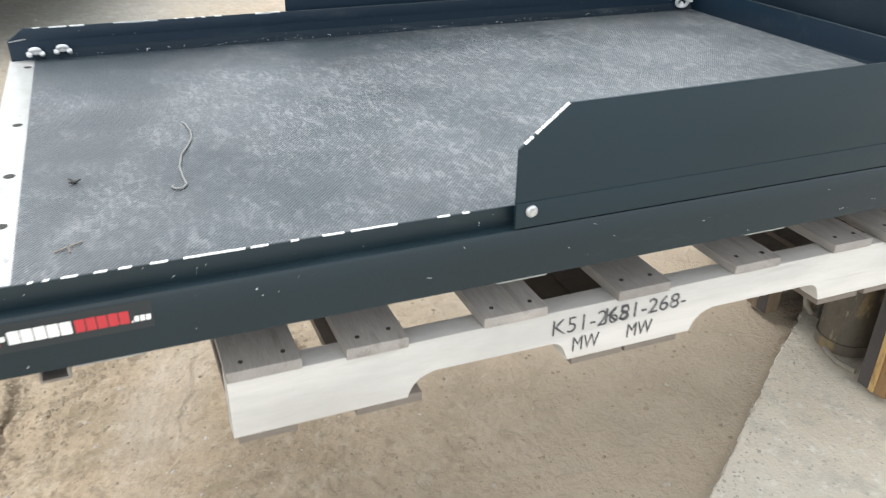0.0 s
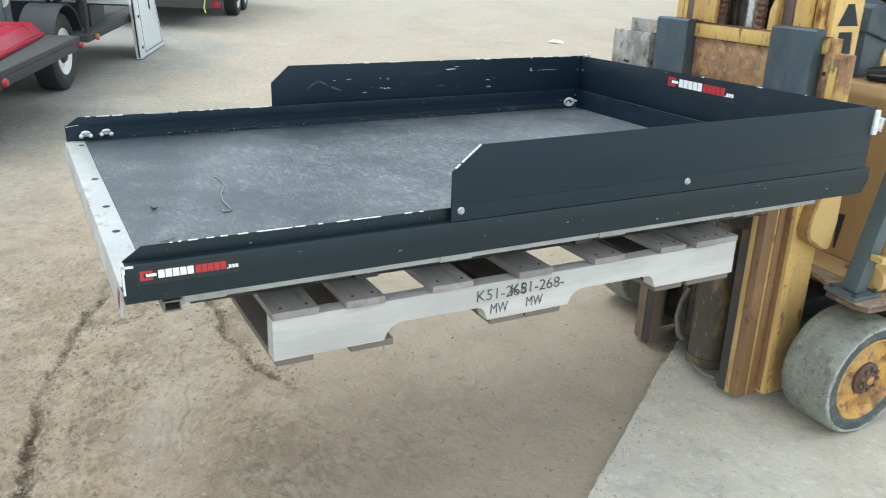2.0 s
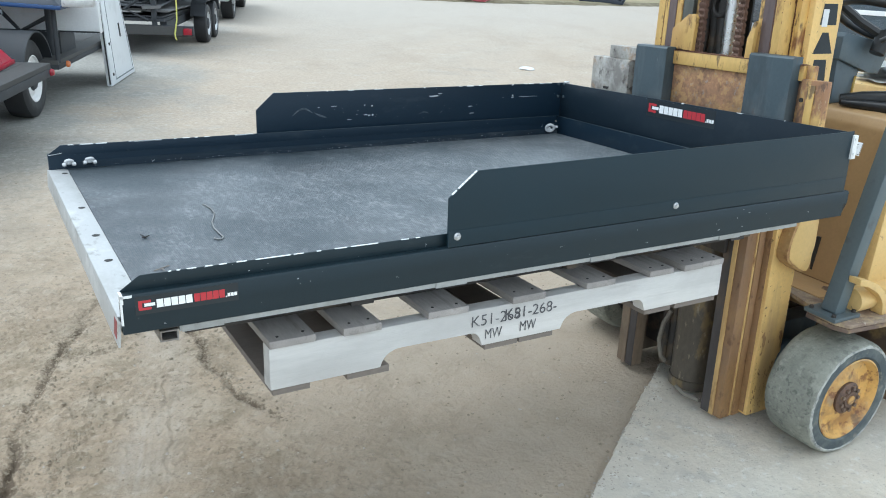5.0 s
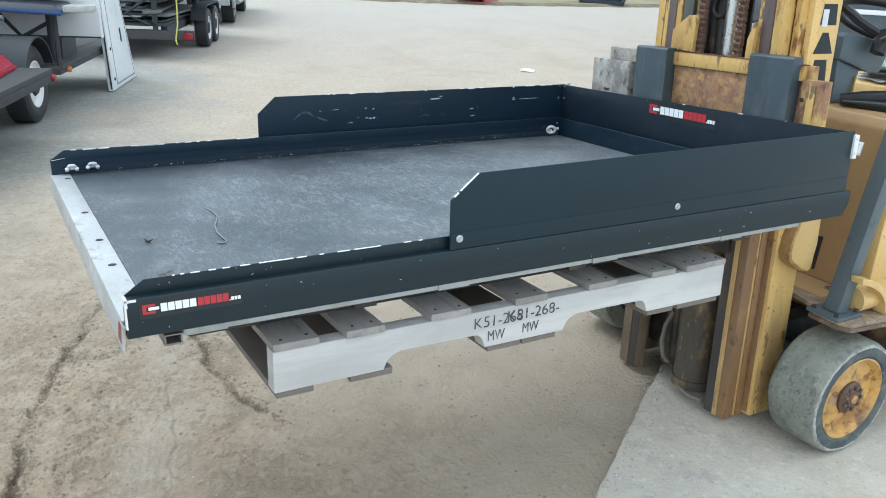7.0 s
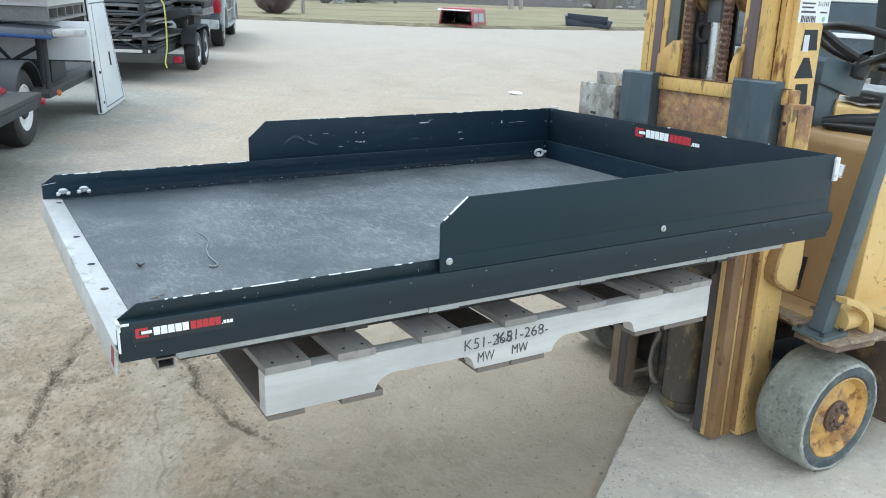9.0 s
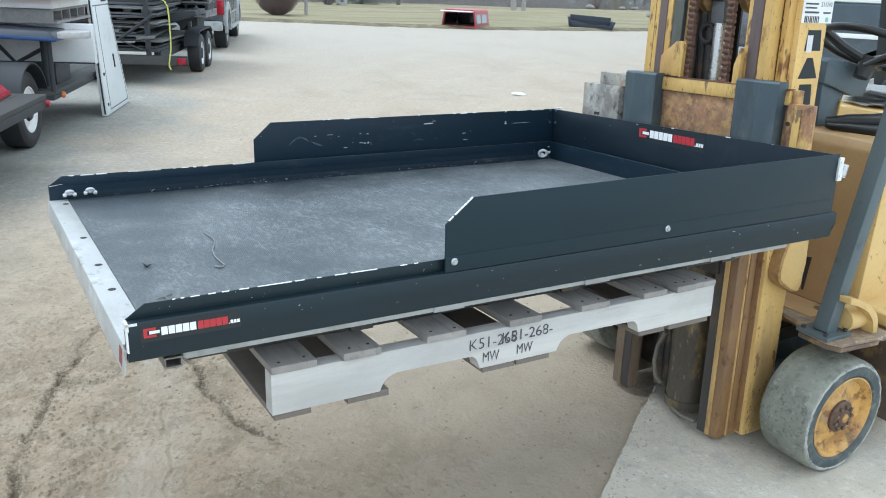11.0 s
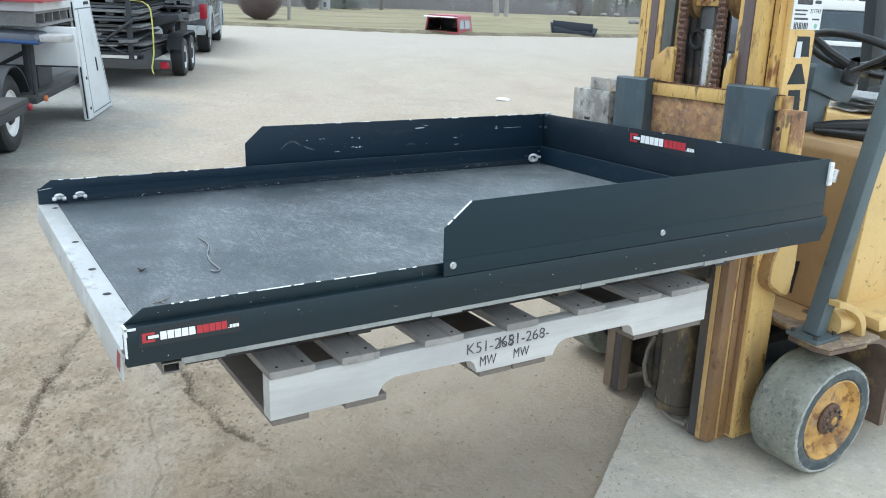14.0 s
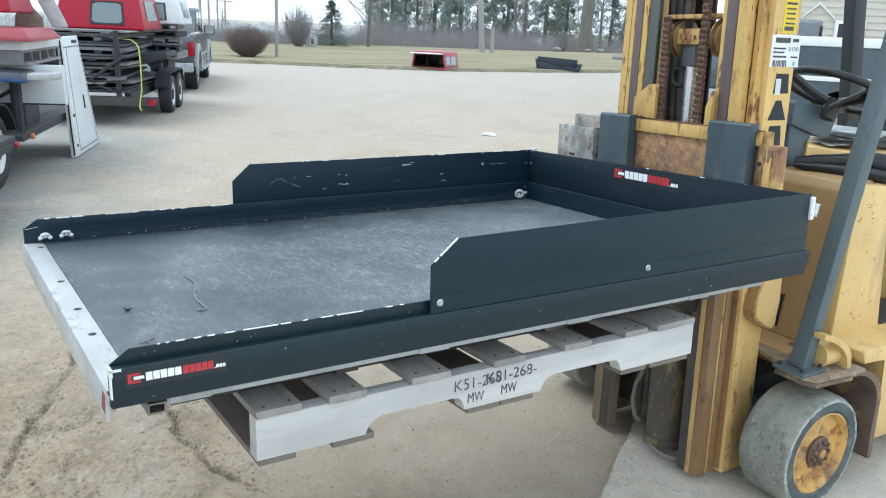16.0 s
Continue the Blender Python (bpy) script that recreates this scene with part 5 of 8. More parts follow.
for s in (-1, 1):
    def mb(name, mt, u0, u1, v0, v1, z0, z1, bevel=0.002, label=""):
        a, b = sorted((s * v0, s * v1))
        return mast_box(name, mt, u0, u1, a, b, z0, z1, bevel, label, None, s > 0)
    if s < 0:
        mb("outer_rail", yellow_mast, -0.022, 0.105, 0.272, 0.330, 0.04, 2.25, 0.003, "yellow outer mast rail")
    else:
        mb("outer_rail", yellow_worn, -0.013, 0.105, 0.272, 0.330, 0.5, 2.25, 0.003, "yellow outer mast rail")
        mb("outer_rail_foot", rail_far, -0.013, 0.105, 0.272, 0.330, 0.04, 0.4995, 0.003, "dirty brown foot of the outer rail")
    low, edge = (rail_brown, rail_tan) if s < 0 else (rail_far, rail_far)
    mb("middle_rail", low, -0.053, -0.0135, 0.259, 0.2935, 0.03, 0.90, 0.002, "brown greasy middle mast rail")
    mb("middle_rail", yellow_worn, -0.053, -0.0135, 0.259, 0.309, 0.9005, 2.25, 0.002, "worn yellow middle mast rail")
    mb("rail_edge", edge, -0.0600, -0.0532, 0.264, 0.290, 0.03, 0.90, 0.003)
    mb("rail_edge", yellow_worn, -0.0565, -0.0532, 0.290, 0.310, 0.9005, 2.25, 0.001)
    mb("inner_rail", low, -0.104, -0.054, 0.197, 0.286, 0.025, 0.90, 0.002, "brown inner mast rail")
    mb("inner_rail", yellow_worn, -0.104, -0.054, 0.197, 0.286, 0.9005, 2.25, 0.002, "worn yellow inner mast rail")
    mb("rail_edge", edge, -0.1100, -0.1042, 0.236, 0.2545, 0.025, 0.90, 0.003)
    if s < 0:
        mb("rail_edge", yellow_worn, -0.1075, -0.1042, 0.2585, 0.287, 0.9005, 2.25, 0.001)
        mb("rubbed_face", rail_purple, -0.107, -0.1042, 0.214, 0.258, 0.9005, 2.25, 0.001, "rubbed bare steel running face")
    else:
        mb("rail_edge", yellow_worn, -0.1075, -0.1042, 0.2375, 0.287, 0.9005, 2.25, 0.001)
        mb("rubbed_face", rail_purple, -0.107, -0.1042, 0.202, 0.237, 0.9005, 2.25, 0.001, "rubbed bare steel running face")
        mb("inner_edge", yellow_worn, -0.1075, -0.0842, 0.175, 0.1965, 0.9005, 2.25, 0.001)
    mb("rubbed_face", rail_shaded, -0.107, -0.1042, 0.198, 0.2345, 0.025, 0.90, 0.001)
    mb("rail_front", low, -0.0255, -0.0225 if s < 0 else -0.0135, 0.2940, 0.3165, 0.05, 0.90, 0.001)
    if s > 0:
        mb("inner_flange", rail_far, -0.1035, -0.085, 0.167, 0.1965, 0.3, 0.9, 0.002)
        mb("inner_flange", olive_dark, -0.1035, -0.085, 0.128, 0.1745, 0.9005, 2.25, 0.002)
for z0, z1, u0, u1 in ((0.10, 0.26, 0.03, 0.08), (2.1, 2.25, -0.05, 0.05)):
    mast_box("cross_member", grimy if z0 < 1 else yellow, u0, u1, -0.27, 0.27, z0, z1)
# side lug with a rounded brown edge
bm = B()
lug = [(-0.002, 0.665), (0.004, 0.640), (0.022, 0.622), (0.060, 0.600), (0.090, 0.585), (0.106, 0.586), (0.114, 0.61), (0.120, 0.68), (0.120, 0.79), (0.05, 0.79), (0.022, 0.762), (0.004, 0.71)]
prism(bm, lug, "y", -0.377, -0.3305, 0.006)
for vert in bm.verts:
    vert.co = lean(vert.co.x, vert.co.y, vert.co.z)
tilt_lug = part("tilt_lug", bm, yellow_lug, mast, "rounded yellow lug")
bm = B()
rim = [lug[9], lug[10], lug[11], lug[0], lug[1], lug[2], lug[3], lug[4]]
prism(bm, [(u - 0.010, z - 0.003) for u, z in rim] + [(u + 0.005, z + 0.007) for u, z in reversed(rim)], "y", -0.3745, -0.3308, 0.004)
for vert in bm.verts:
    vert.co = lean(vert.co.x, vert.co.y, vert.co.z)
part("lug_edge", bm, lug_brown, tilt_lug, "rubbed brown edge")
# lift cylinders, rod, hoses
for v, u, r, z1, mt, nm in ((-0.05, -0.01, 0.078, 1.22, cyl_brown, "lift_cylinder"), (0.02, -0.02, 0.02, 1.9, grimy, "hose"), (0.058, -0.015, 0.019, 1.9, grimy, "hose"), (0.092, -0.02, 0.017, 2.0, grimy, "hose")):
    bm = B()
    cyl(bm, lean(u, v, 0.05 + 0.02 * (nm != "lift_cylinder")), lean(u, v, z1), r, seg=24)
    if nm == "lift_cylinder":
        cyl(bm, lean(u, v, 0.04), lean(u, v, 0.075), 0.084, seg=24)
        cyl(bm, lean(u, v, 1.18), lean(u, v, 1.23), 0.086, seg=24)
    part(nm, bm, mt, mast)
bm = B()
cyl(bm, lean(-0.03, -0.026, 1.22), lean(-0.03, -0.026, 1.47), 0.024, seg=20)
part("piston_rod", bm, chrome, mast, "bare steel piston rod")
mast_box("rod_head", surface("grey_cast_iron", (0.12, 0.12, 0.12), 0.55, 0.3), -0.055, 0.0, -0.054, 0.002, 1.458, 1.5325, 0.006)
xh = mast_box("crosshead", yellow_worn, -0.07, -0.045, -0.078, 0.021, 1.533, 1.586, 0.004, "yellow crosshead plate with two bolts")
for v in (-0.018, -0.058):
    bm = B()
    cyl(bm, lean(-0.07, v, 1.557), lean(-0.08, v, 1.557), 0.009, seg=6)
    part("bolt", bm, rusty, xh)
mast_box("crosshead_bar", yellow_worn, -0.075, 0.02, -0.175, 0.07, 1.618, 1.633, 0.003)
for v in (0.034, -0.146):
    bm = B()
    lathe(bm, [(0.016, 0.0), (0.046, 0.0), (0.063, 0.002), (0.063, 0.008), (0.050, 0.010), (0.050, 0.026), (0.063, 0.028), (0.063, 0.034), (0.046, 0.036), (0.016, 0.036)], lean(-0.02, v - 0.018, 1.554), (0, 1, 0), 32)
    part("sheave", bm, sheave_mat, mast, "grimy yellow chain sheave")
bm = B()
lathe(bm, [(0.023, 0.02), (0.023, -0.002), (0.027, -0.006), (0.034, -0.006), (0.037, -0.001), (0.040, 0.004), (0.045, 0.012), (0.045, 0.02)], lean(-0.04, 0.022, 1.423), (1, 0, 0), 28, (True, False))
part("roller", bm, grimy, mast)


def leaf_chain(v, z0, z1):
    bm = B()
    z, k = z0, 0
    while z < z1:
        offs = (-0.0125, -0.003, 0.0065) if k % 2 else (-0.008, 0.002, 0.0115)
        for o in offs:
            prism(bm, [(-0.010, z - 0.011), (-0.006, z - 0.017), (0.006, z - 0.017), (0.010, z - 0.011), (0.007, z), (0.010, z + 0.011), (0.006, z + 0.017), (-0.006, z + 0.017), (-0.010, z + 0.011), (-0.007, z)], "y", v + o - 0.0016, v + o + 0.0016)
        cyl(bm, (0, v - 0.017, z + 0.0095), (0, v + 0.017, z + 0.0095), 0.005, seg=8)
        z += 0.019
        k += 1
    for vert in bm.verts:
        c = vert.co
        vert.co = lean(-0.105 + c.x, c.y, c.z)
    part("lift_chain", bm, chain_mat, mast, "rusty leaf chain")


# added dark plate, blocks the bright view between chains and rails
mast_box("hose_guard", rubber, 0.085, 0.095, -0.004, 0.15, 0.75, 2.09, 0.002, "dark plate added behind the hoses to close bright gaps")
leaf_chain(0.034, 1.0, 1.615)
leaf_chain(-0.131, 1.0, 2.05)


def mast_flakes(n, seed, face, z0=0.95, z1=2.2):
    """Rust showing through where the mast's paint has flaked; face gives (u, v) and which way the flake runs."""
    rnd = random.Random(seed)
    bm = B()
    for _ in range(n):
        (u, v), along_u = face(rnd)
        z = z0 + (z1 - z0) * rnd.random()
        h, w = 0.0015 + 0.014 * rnd.random() ** 4, 0.0006 + 0.0016 * rnd.random() ** 2
        u, v = u + (rnd.gauss(0, 0.0015) if along_u else 0), v + (0 if along_u else rnd.gauss(0, 0.0012)) - (0.02 + 0.018 * z if v > 0 else 0)
        vs = []
        for a, b in ((-0.6, -1), (0.7, -0.8), (1, 0.1), (0.3, 1), (-0.8, 0.6)):
            o = w * a * rnd.uniform(0.6, 1.3)
            vs.append(bm.verts.new(lean(u + (o if along_u else 0), v + (0 if along_u else o), z + h * b * rnd.uniform(0.6, 1.2))))
        bm.faces.new(vs)
    tagged(part("paint_flakes", bm, flake_rust, mast), kind="stuff")


for s, count in ((-1, 70), (1, 45)):
    mast_flakes(count, 31 + s, lambda r: ((-0.1079, s * r.choice((0.2575, 0.2845))), False))
    mast_flakes(count, 41 + s, lambda r: ((-0.0569, s * r.choice((0.2925, 0.3085))), False))
mast_flakes(50, 51, lambda r: ((r.choice((-0.1015, -0.058, -0.08)), -0.2864), True))
mast_flakes(60, 52, lambda r: ((r.choice((-0.009, 0.101)), -0.3304), True), 0.1)
mast_flakes(90, 54, lambda r: ((-0.015 + 0.115 * r.random(), -0.3304), True), 0.045, 0.24)
mast_flakes(26, 53, lambda r: ((-0.01 + 0.11 * r.random(), -0.3304), True), 0.1)
for s in (-1, 1):
    for u0, u1, v0, v1 in ((-0.1084, -0.1076, 0.2546, 0.2562), (-0.0574, -0.0566, 0.2896, 0.2910), (-0.0172, -0.0134, 0.3092, 0.3108)):
        a, b = sorted((s * v0, s * v1))
        mast_box("rail_seam", flake_rust, u0, u1, a, b, 0.95, 2.24, 0, far=s > 0)
mast_box("rail_seam", flake_rust, -0.0556, -0.0536, -0.2868, -0.2860, 0.95, 2.24, 0)
hose_grey = surface("dusty_grey_hose", (0.17, 0.15, 0.12), 0.8, 0.0, 0.3, 12, 90, 0.2, 0.001)
bm = B()
tube(bm, [lean(-0.04, 0.062, 0.30), lean(-0.05, 0.085, 0.24), lean(-0.06, 0.088, 0.17), lean(-0.06, 0.07, 0.11), lean(-0.05, 0.05, 0.09)], 0.009, 8)
part("loose_hose", bm, hose_grey, mast, "dusty grey hose bent down at the mast's foot")
bm = B()
tube(bm, [lean(-0.095, -0.06, 0.045), lean(-0.11, -0.12, 0.042), lean(-0.10, -0.18, 0.045)], 0.008, 8)
part("loose_hose", bm, hose_grey, mast)
# painted marks on the mast's side: three black blocks where a maker's name stands
for z0, z1, u0, u1 in ((1.383, 1.446, 0.012, 0.090), (1.297, 1.361, 0.0, 0.092), (1.214, 1.279, 0.006, 0.080)):
    bm = B()
    cut = 0.032 if 1.29 < z0 < 1.3 else 0.008
    prism(bm, [(u0, z0), (u1, z0), (u1 - cut, z1), (u0 + cut, z1)], "y", -0.3307, -0.3301)
    for vert in bm.verts:
        vert.co = lean(*vert.co)
    part("black_mark", bm, decal_black, mast, "black painted block mark")
mast_box("white_tape", paper, 0.020, 0.046, -0.3315, -0.3309, 1.378, 1.430, 0)
inv = mast_box("inventory_label", logo_white, -0.022, 0.122, -0.3312, -0.3302, 1.467, 1.567, 0, "white printed inventory label")
mast_box("yellow_notice", yellow_label, 0.022, 0.090, -0.3312, -0.3302, 1.573, 1.72, 0, "yellow warning label")
K = lambda u: -0.022 + (u + 0.018) * 1.24
Z = lambda z: z - 0.014
bars = [(-0.005, 0.055, 1.556, 1.572), (0.065, 0.09, 1.56, 1.57), (-0.01, 0.04, 1.536, 1.541), (-0.01, 0.035, 1.524, 1.529), (-0.01, 0.045, 1.510, 1.516), (0.062, 0.09, 1.51, 1.515)]
bars += [(-0.008 + 0.0065 * i, -0.008 + 0.0065 * i + (0.0035 if i % 3 else 0.005), 1.482, 1.502) for i in range(9)]
for k, q in enumerate(bars):
    bm = B()
    box(bm, K(q[0]), K(q[1]), -0.3318, -0.3313, Z(q[2]), Z(q[3]))
    for vert in bm.verts:
        vert.co = lean(*vert.co)
    part("print_bar", bm, ink, inv)
num = lettering("printed_number", "211743", 1.0, decal_black, inv, Matrix.Identity(4))
co = np.array([v.co[:] for v in num.data.vertices])
lo, hi = co.min(0), co.max(0)
for v in num.data.vertices:
    v.co = lean(0.062 + (v.co.x - lo[0]) / (hi[0] - lo[0]) * 0.052, -0.3314 - 0.0005 * (v.co.z > 0), 1.517 + (v.co.y - lo[1]) / (hi[1] - lo[1]) * 0.013)
bm = B()
cyl(bm, lean(0.098, -0.3312, 1.478), lean(0.098, -0.3317, 1.478), 0.008, seg=16)
part("green_print", bm, green_dot, inv)
for q in ((0.030, 0.082, 1.66, 1.667), (0.032, 0.08, 1.645, 1.650), (0.034, 0.078, 1.630, 1.635), (0.034, 0.078, 1.615, 1.620), (0.032, 0.08, 1.60, 1.605), (0.03, 0.076, 1.580, 1.593)):
    mast_box("print_bar", ink, q[0], q[1], -0.3317, -0.3313, q[2], q[3], 0)

# carriage and forks
bm = B()
box(bm, 1.965, 1.9805, 0.47, 0.82, 0.761, 0.80, 0.003)
carriage = part("carriage", bm, rusty, fork_truck)


def cbox(name, mt, x0, x1, y0, y1, z0, z1, bevel=0.003, label=""):
    bm = B()
    box(bm, x0, x1, y0, y1, z0, z1, bevel)
    for v in bm.verts:
        v.co.y, v.co.z = v.co.y + 0.0367 * (v.co.z - 1.2), v.co.z - 0.0367 * (v.co.y - 0.64)
    return part(name, bm, mt, carriage, label)


cbox("carriage_plate", rusty, 1.965, 1.9805, 0.27, 0.99, 1.085, 1.228, 0.003, "rust-brown carriage plate")
cbox("top_bar", yellow_worn, 1.955, 1.9815, 0.27, 0.96, 1.2285, 1.274, 0.004, "yellow top bar with rubbed rusty edge")
cbox("bar_edge", flake_rust, 1.9542, 1.9815, 0.272, 0.958, 1.2742, 1.2762, 0, "rust along the bar's top edge")
cbox("lower_plate", grimy, 1.965, 1.9805, 0.47, 0.82, 0.63, 0.76)
cbox("back_plate", rusty, 1.966, 1.9805, 0.42, 0.86, 0.8005, 1.0845)
cbox("end_plate", flaky, 1.950, 1.9805, 0.188, 0.269, 0.95, 1.236, 0.004)
cbox("end_strip", yellow_worn, 1.9465, 1.9495, 0.218, 0.243, 0.95, 1.222, 0.001)
bm = B()
cyl(bm, (1.9495, 0.258, 1.19), (1.946, 0.258, 1.19), 0.0065, seg=12)
part("bolt", bm, dark_hole, carriage)
cbox("yellow_bracket", flaky, 1.965, 1.980, 0.24, 0.268, 1.2285, 1.275, 0.002)
cbox("side_block", block_white, 1.930, 1.985, 0.992, 1.200, 1.075, 1.222, 0.004, "scuffed off-white side block")
cbox("side_block", block_white, 1.940, 1.985, 0.972, 1.118, 1.2225, 1.268, 0.004)
cbox("slot", dark_hole, 1.9285, 1.9295, 1.095, 1.125, 1.105, 1.114, 0)
for y0, y1 in ((0.730, 0.831), (0.480, 0.505)):
    bm = B()
    wide = y1 - y0
    prism(bm, [(y0, 1.2745), (y1, 1.2745), (y1 + 0.001, 1.340), (y1 - 0.64 * wide, 1.392), (y0 + 0.1 * wide, 1.395), (y0, 1.385)], "x", 1.962, 1.978, 0.002)
    part("roller_bracket", bm, yellow_worn, carriage)
for y0, y1, zt in ((0.286, 0.446, 1.297), (0.800, 0.952, 1.285)):
    bm = B()
    prism(bm, [(1.9645, zt), (1.926, zt), (1.920, zt - 0.006), (1.920, 0.812), (1.90, 0.7955), (0.88, 0.7955), (0.86, 0.788), (0.88, 0.780), (1.93, 0.770), (1.9645, 0.776)], "y", y0, y1, 0.0010)
    for v in bm.verts:
        v.co.y, v.co.z = v.co.y + 0.0367 * (v.co.z - 1.2), v.co.z - 0.0367 * (v.co.y - 0.64)
    part("fork", bm, fork_grey, carriage, "grey steel fork with an upright shank")


# wheels
def drive_wheel(y_out, s):
    bm = B()
    cyl(bm, (2.238, y_out + s * 0.10, 0.2145), (2.238, y_out + s * 0.20, 0.2145), 0.12, seg=24)
    w = part("wheel", bm, grimy, fork_truck)
    c = (2.238, y_out, 0.2145)
    d = (0, s, 0)
    bm = B()
    lathe(bm, [(0.149, 0.006), (0.156, 0.0), (0.184, 0.0), (0.1905, 0.001)], c, d, 56, (False, False))
    part("tyre_wall", bm, tyre_side, w, "blue-black tyre side wall")
    bm = B()
    lathe(bm, [(0.184, 0.0012), (0.188, -0.0012), (0.1925, -0.0005), (0.195, 0.002)], c, d, 140, (False, False))
    for v in bm.verts:
        q = v.co - Vector(c)
        f = 1 + 0.022 * noise.noise(q * 60) + 0.012 * noise.noise(q * 170)
        v.co = Vector((c[0] + q.x * f, v.co.y + 0.0015 * noise.noise(q * 90), c[2] + q.z * f))
    part("tyre_shoulder", bm, tyre_edge, w, "frayed pale edge between tread and wall")
    bm = B()
    lathe(bm, [(0.1902, 0.0008), (0.198, 0.004), (0.2025, 0.014), (0.205, 0.03), (0.2055, 0.05), (0.206, 0.075), (0.206, 0.10), (0.206, 0.125), (0.2055, 0.145), (0.205, 0.160), (0.202, 0.174), (0.192, 0.186), (0.13, 0.187)], c, d, 110, (False, True))
    for v in bm.verts:
        q = v.co - Vector(c)
        f = 1 + 0.007 * noise.noise(q * 22) + 0.004 * noise.noise(q * 60)
        v.co = Vector((c[0] + q.x * f, v.co.y, c[2] + q.z * f))
    part("tyre_tread", bm, tyre_dusty, w, "smooth dusty solid rubber tread")
    bm = B()
    lathe(bm, [(0.1485, 0.004), (0.143, 0.002), (0.138, 0.012), (0.130, 0.030), (0.100, 0.036), (0.085, 0.030), (0.062, 0.022), (0.0, 0.022)], c, d, 48, (False, True))
    part("rim", bm, rim_yellow, w, "dirty yellow rim")
    bm = B()
    lathe(bm, [(0.057, 0.0215), (0.057, 0.013), (0.050, 0.008), (0.03, 0.006), (0.028, 0.0), (0.0, 0.0)], c, d, 32, (False, True))
    bolts = []
    for k in range(9):
        a = 2 * math.pi * k / 9
        p = Vector((c[0] + 0.041 * math.cos(a), y_out, c[2] + 0.041 * math.sin(a)))
        bolts.append(p)
    hub = part("hub", bm, hub_rust, w, "greasy hub with a ring of bolts")
    bm = B()
    for p in bolts:
        cyl(bm, p + Vector((0, s * 0.010, 0)), p + Vector((0, s * -0.002, 0)), 0.0072, seg=6)
    tagged(part("hub_bolt_ring", bm, fender_brown, w), kind="stuff")
    bm = B()
    cyl(bm, (c[0], y_out + s * 0.001, c[2]), (c[0], y_out - s * 0.004, c[2]), 0.016, seg=12)
    part("hub_cap", bm, rim_yellow, w)


drive_wheel(0.056, 1)
drive_wheel(1.285, -1)

# body: floor plate with fenders, cowl, side panels
boxed("floor", grimy, fork_truck, 2.601, 2.95, 0.301, 1.039, 0.470, 0.488, 0.003)
for s in (0, 1):
    m = (lambda y: 1.34 - y) if s else (lambda y: y)
    bm = B()
    prism(bm, [(2.252, m(0.40)), (2.222, m(0.40)), (2.200, m(0.325)), (2.174, m(0.232)), (2.147, m(0.224)), (2.134, m(0.212)), (2.128, m(0.11)), (2.150, m(0.066)), (2.33, m(0.050)), (2.40, m(0.052)), (2.40, m(0.235)), (2.2515, m(0.235))], "z", 0.487, 0.500, 0.003)
    plate = part("fender_plate", bm, fender_top, fork_truck, "rusty brown fender plate with chipped yellow paint")
    bm = B()
    prism(bm, [(2.133, m(0.213)), (2.127, m(0.109)), (2.149, m(0.065)), (2.325, m(0.049)), (2.325, m(0.064)), (2.165, m(0.080)), (2.144, m(0.117)), (2.149, m(0.213))], "z", 0.472, 0.4868)
    part("fender_lip", bm, fender_brown, plate)
for s in (0, 1):
    m = (lambda y: 1.34 - y) if s else (lambda y: y)
    pts = []
    for k in range(9):
        a = radians(92 - 92 * k / 8)
        pts.append((2.34 + 0.16 * math.cos(a) * 1.1, 0.33 + 0.15 * math.sin(a)))
    pts += [(2.516, 0.22), (2.53, 0.12), (2.552, 0.12), (2.538, 0.33)]
    for k in range(8):
        a = radians(92 * k / 8)
        pts.append((2.34 + 0.182 * math.cos(a) * 1.1, 0.335 + 0.165 * math.sin(a)))
    bm = B()
    prism(bm, pts, "y", m(0.053), m(0.33))
    part("wheel_arch", bm, fender_brown, fork_truck)
    bm = B()
    prism(bm, [(2.418, 0.503), (2.402, 0.548), (2.412, 0.556), (3.9, 0.556), (3.9, 0.2), (2.575, 0.18), (2.56, 0.35), (2.545, 0.503)], "y", m(0.068), m(0.2345), 0.005)
    part("side_skirt", bm, yellow, fork_truck)
    bm = B()
    foot = Vector((2.172, m(0.150), 0.512))
    tip = Vector((2.49, m(0.150), 2.15))
    box(bm, -0.027, 0.027, -0.027, 0.027, 0, (tip - foot).length, 0.005)
    bmesh.ops.transform(bm, matrix=Matrix.Translation(foot) @ (tip - foot).to_track_quat("Z", "Y").to_matrix().to_4x4(), verts=bm.verts)
    post = part("guard_post", bm, frame_grey, fork_truck, "grey square tube post")
    boxed("base_plate", frame_grey, post, 2.112, 2.24, *sorted((m(0.095), m(0.212))), 0.5005, 0.514, 0.003)
    for bx, by in ((2.126, 0.195), (2.226, 0.112), (2.126, 0.112)):
        bm = B()
        cyl(bm, (bx, m(by), 0.514), (bx, m(by), 0.523), 0.008, seg=6)
        part("bolt", bm, grimy, post)
    bm = B()
    cyl(bm, (2.235, m(0.140), 0.545), (2.335, m(0.140), 0.545), 0.043, seg=24)
    part("boot", bm, yellow, fork_truck)
    bm = B()
    arch = [(2.165, 0.652), (2.223, 0.637), (2.268, 0.618), (2.300, 0.596), (2.325, 0.574), (2.341, 0.550), (2.352, 0.5005)]
    arch += [(2.325, 0.5005), (2.318, 0.544), (2.304, 0.563), (2.278, 0.585), (2.250, 0.604), (2.212, 0.619), (2.168, 0.630)]
    prism(bm, arch, "y", *sorted((m(0.076), m(0.118))), 0.003)
    part("arch_guard", bm, yellow_lug, fork_truck)
bm = B()
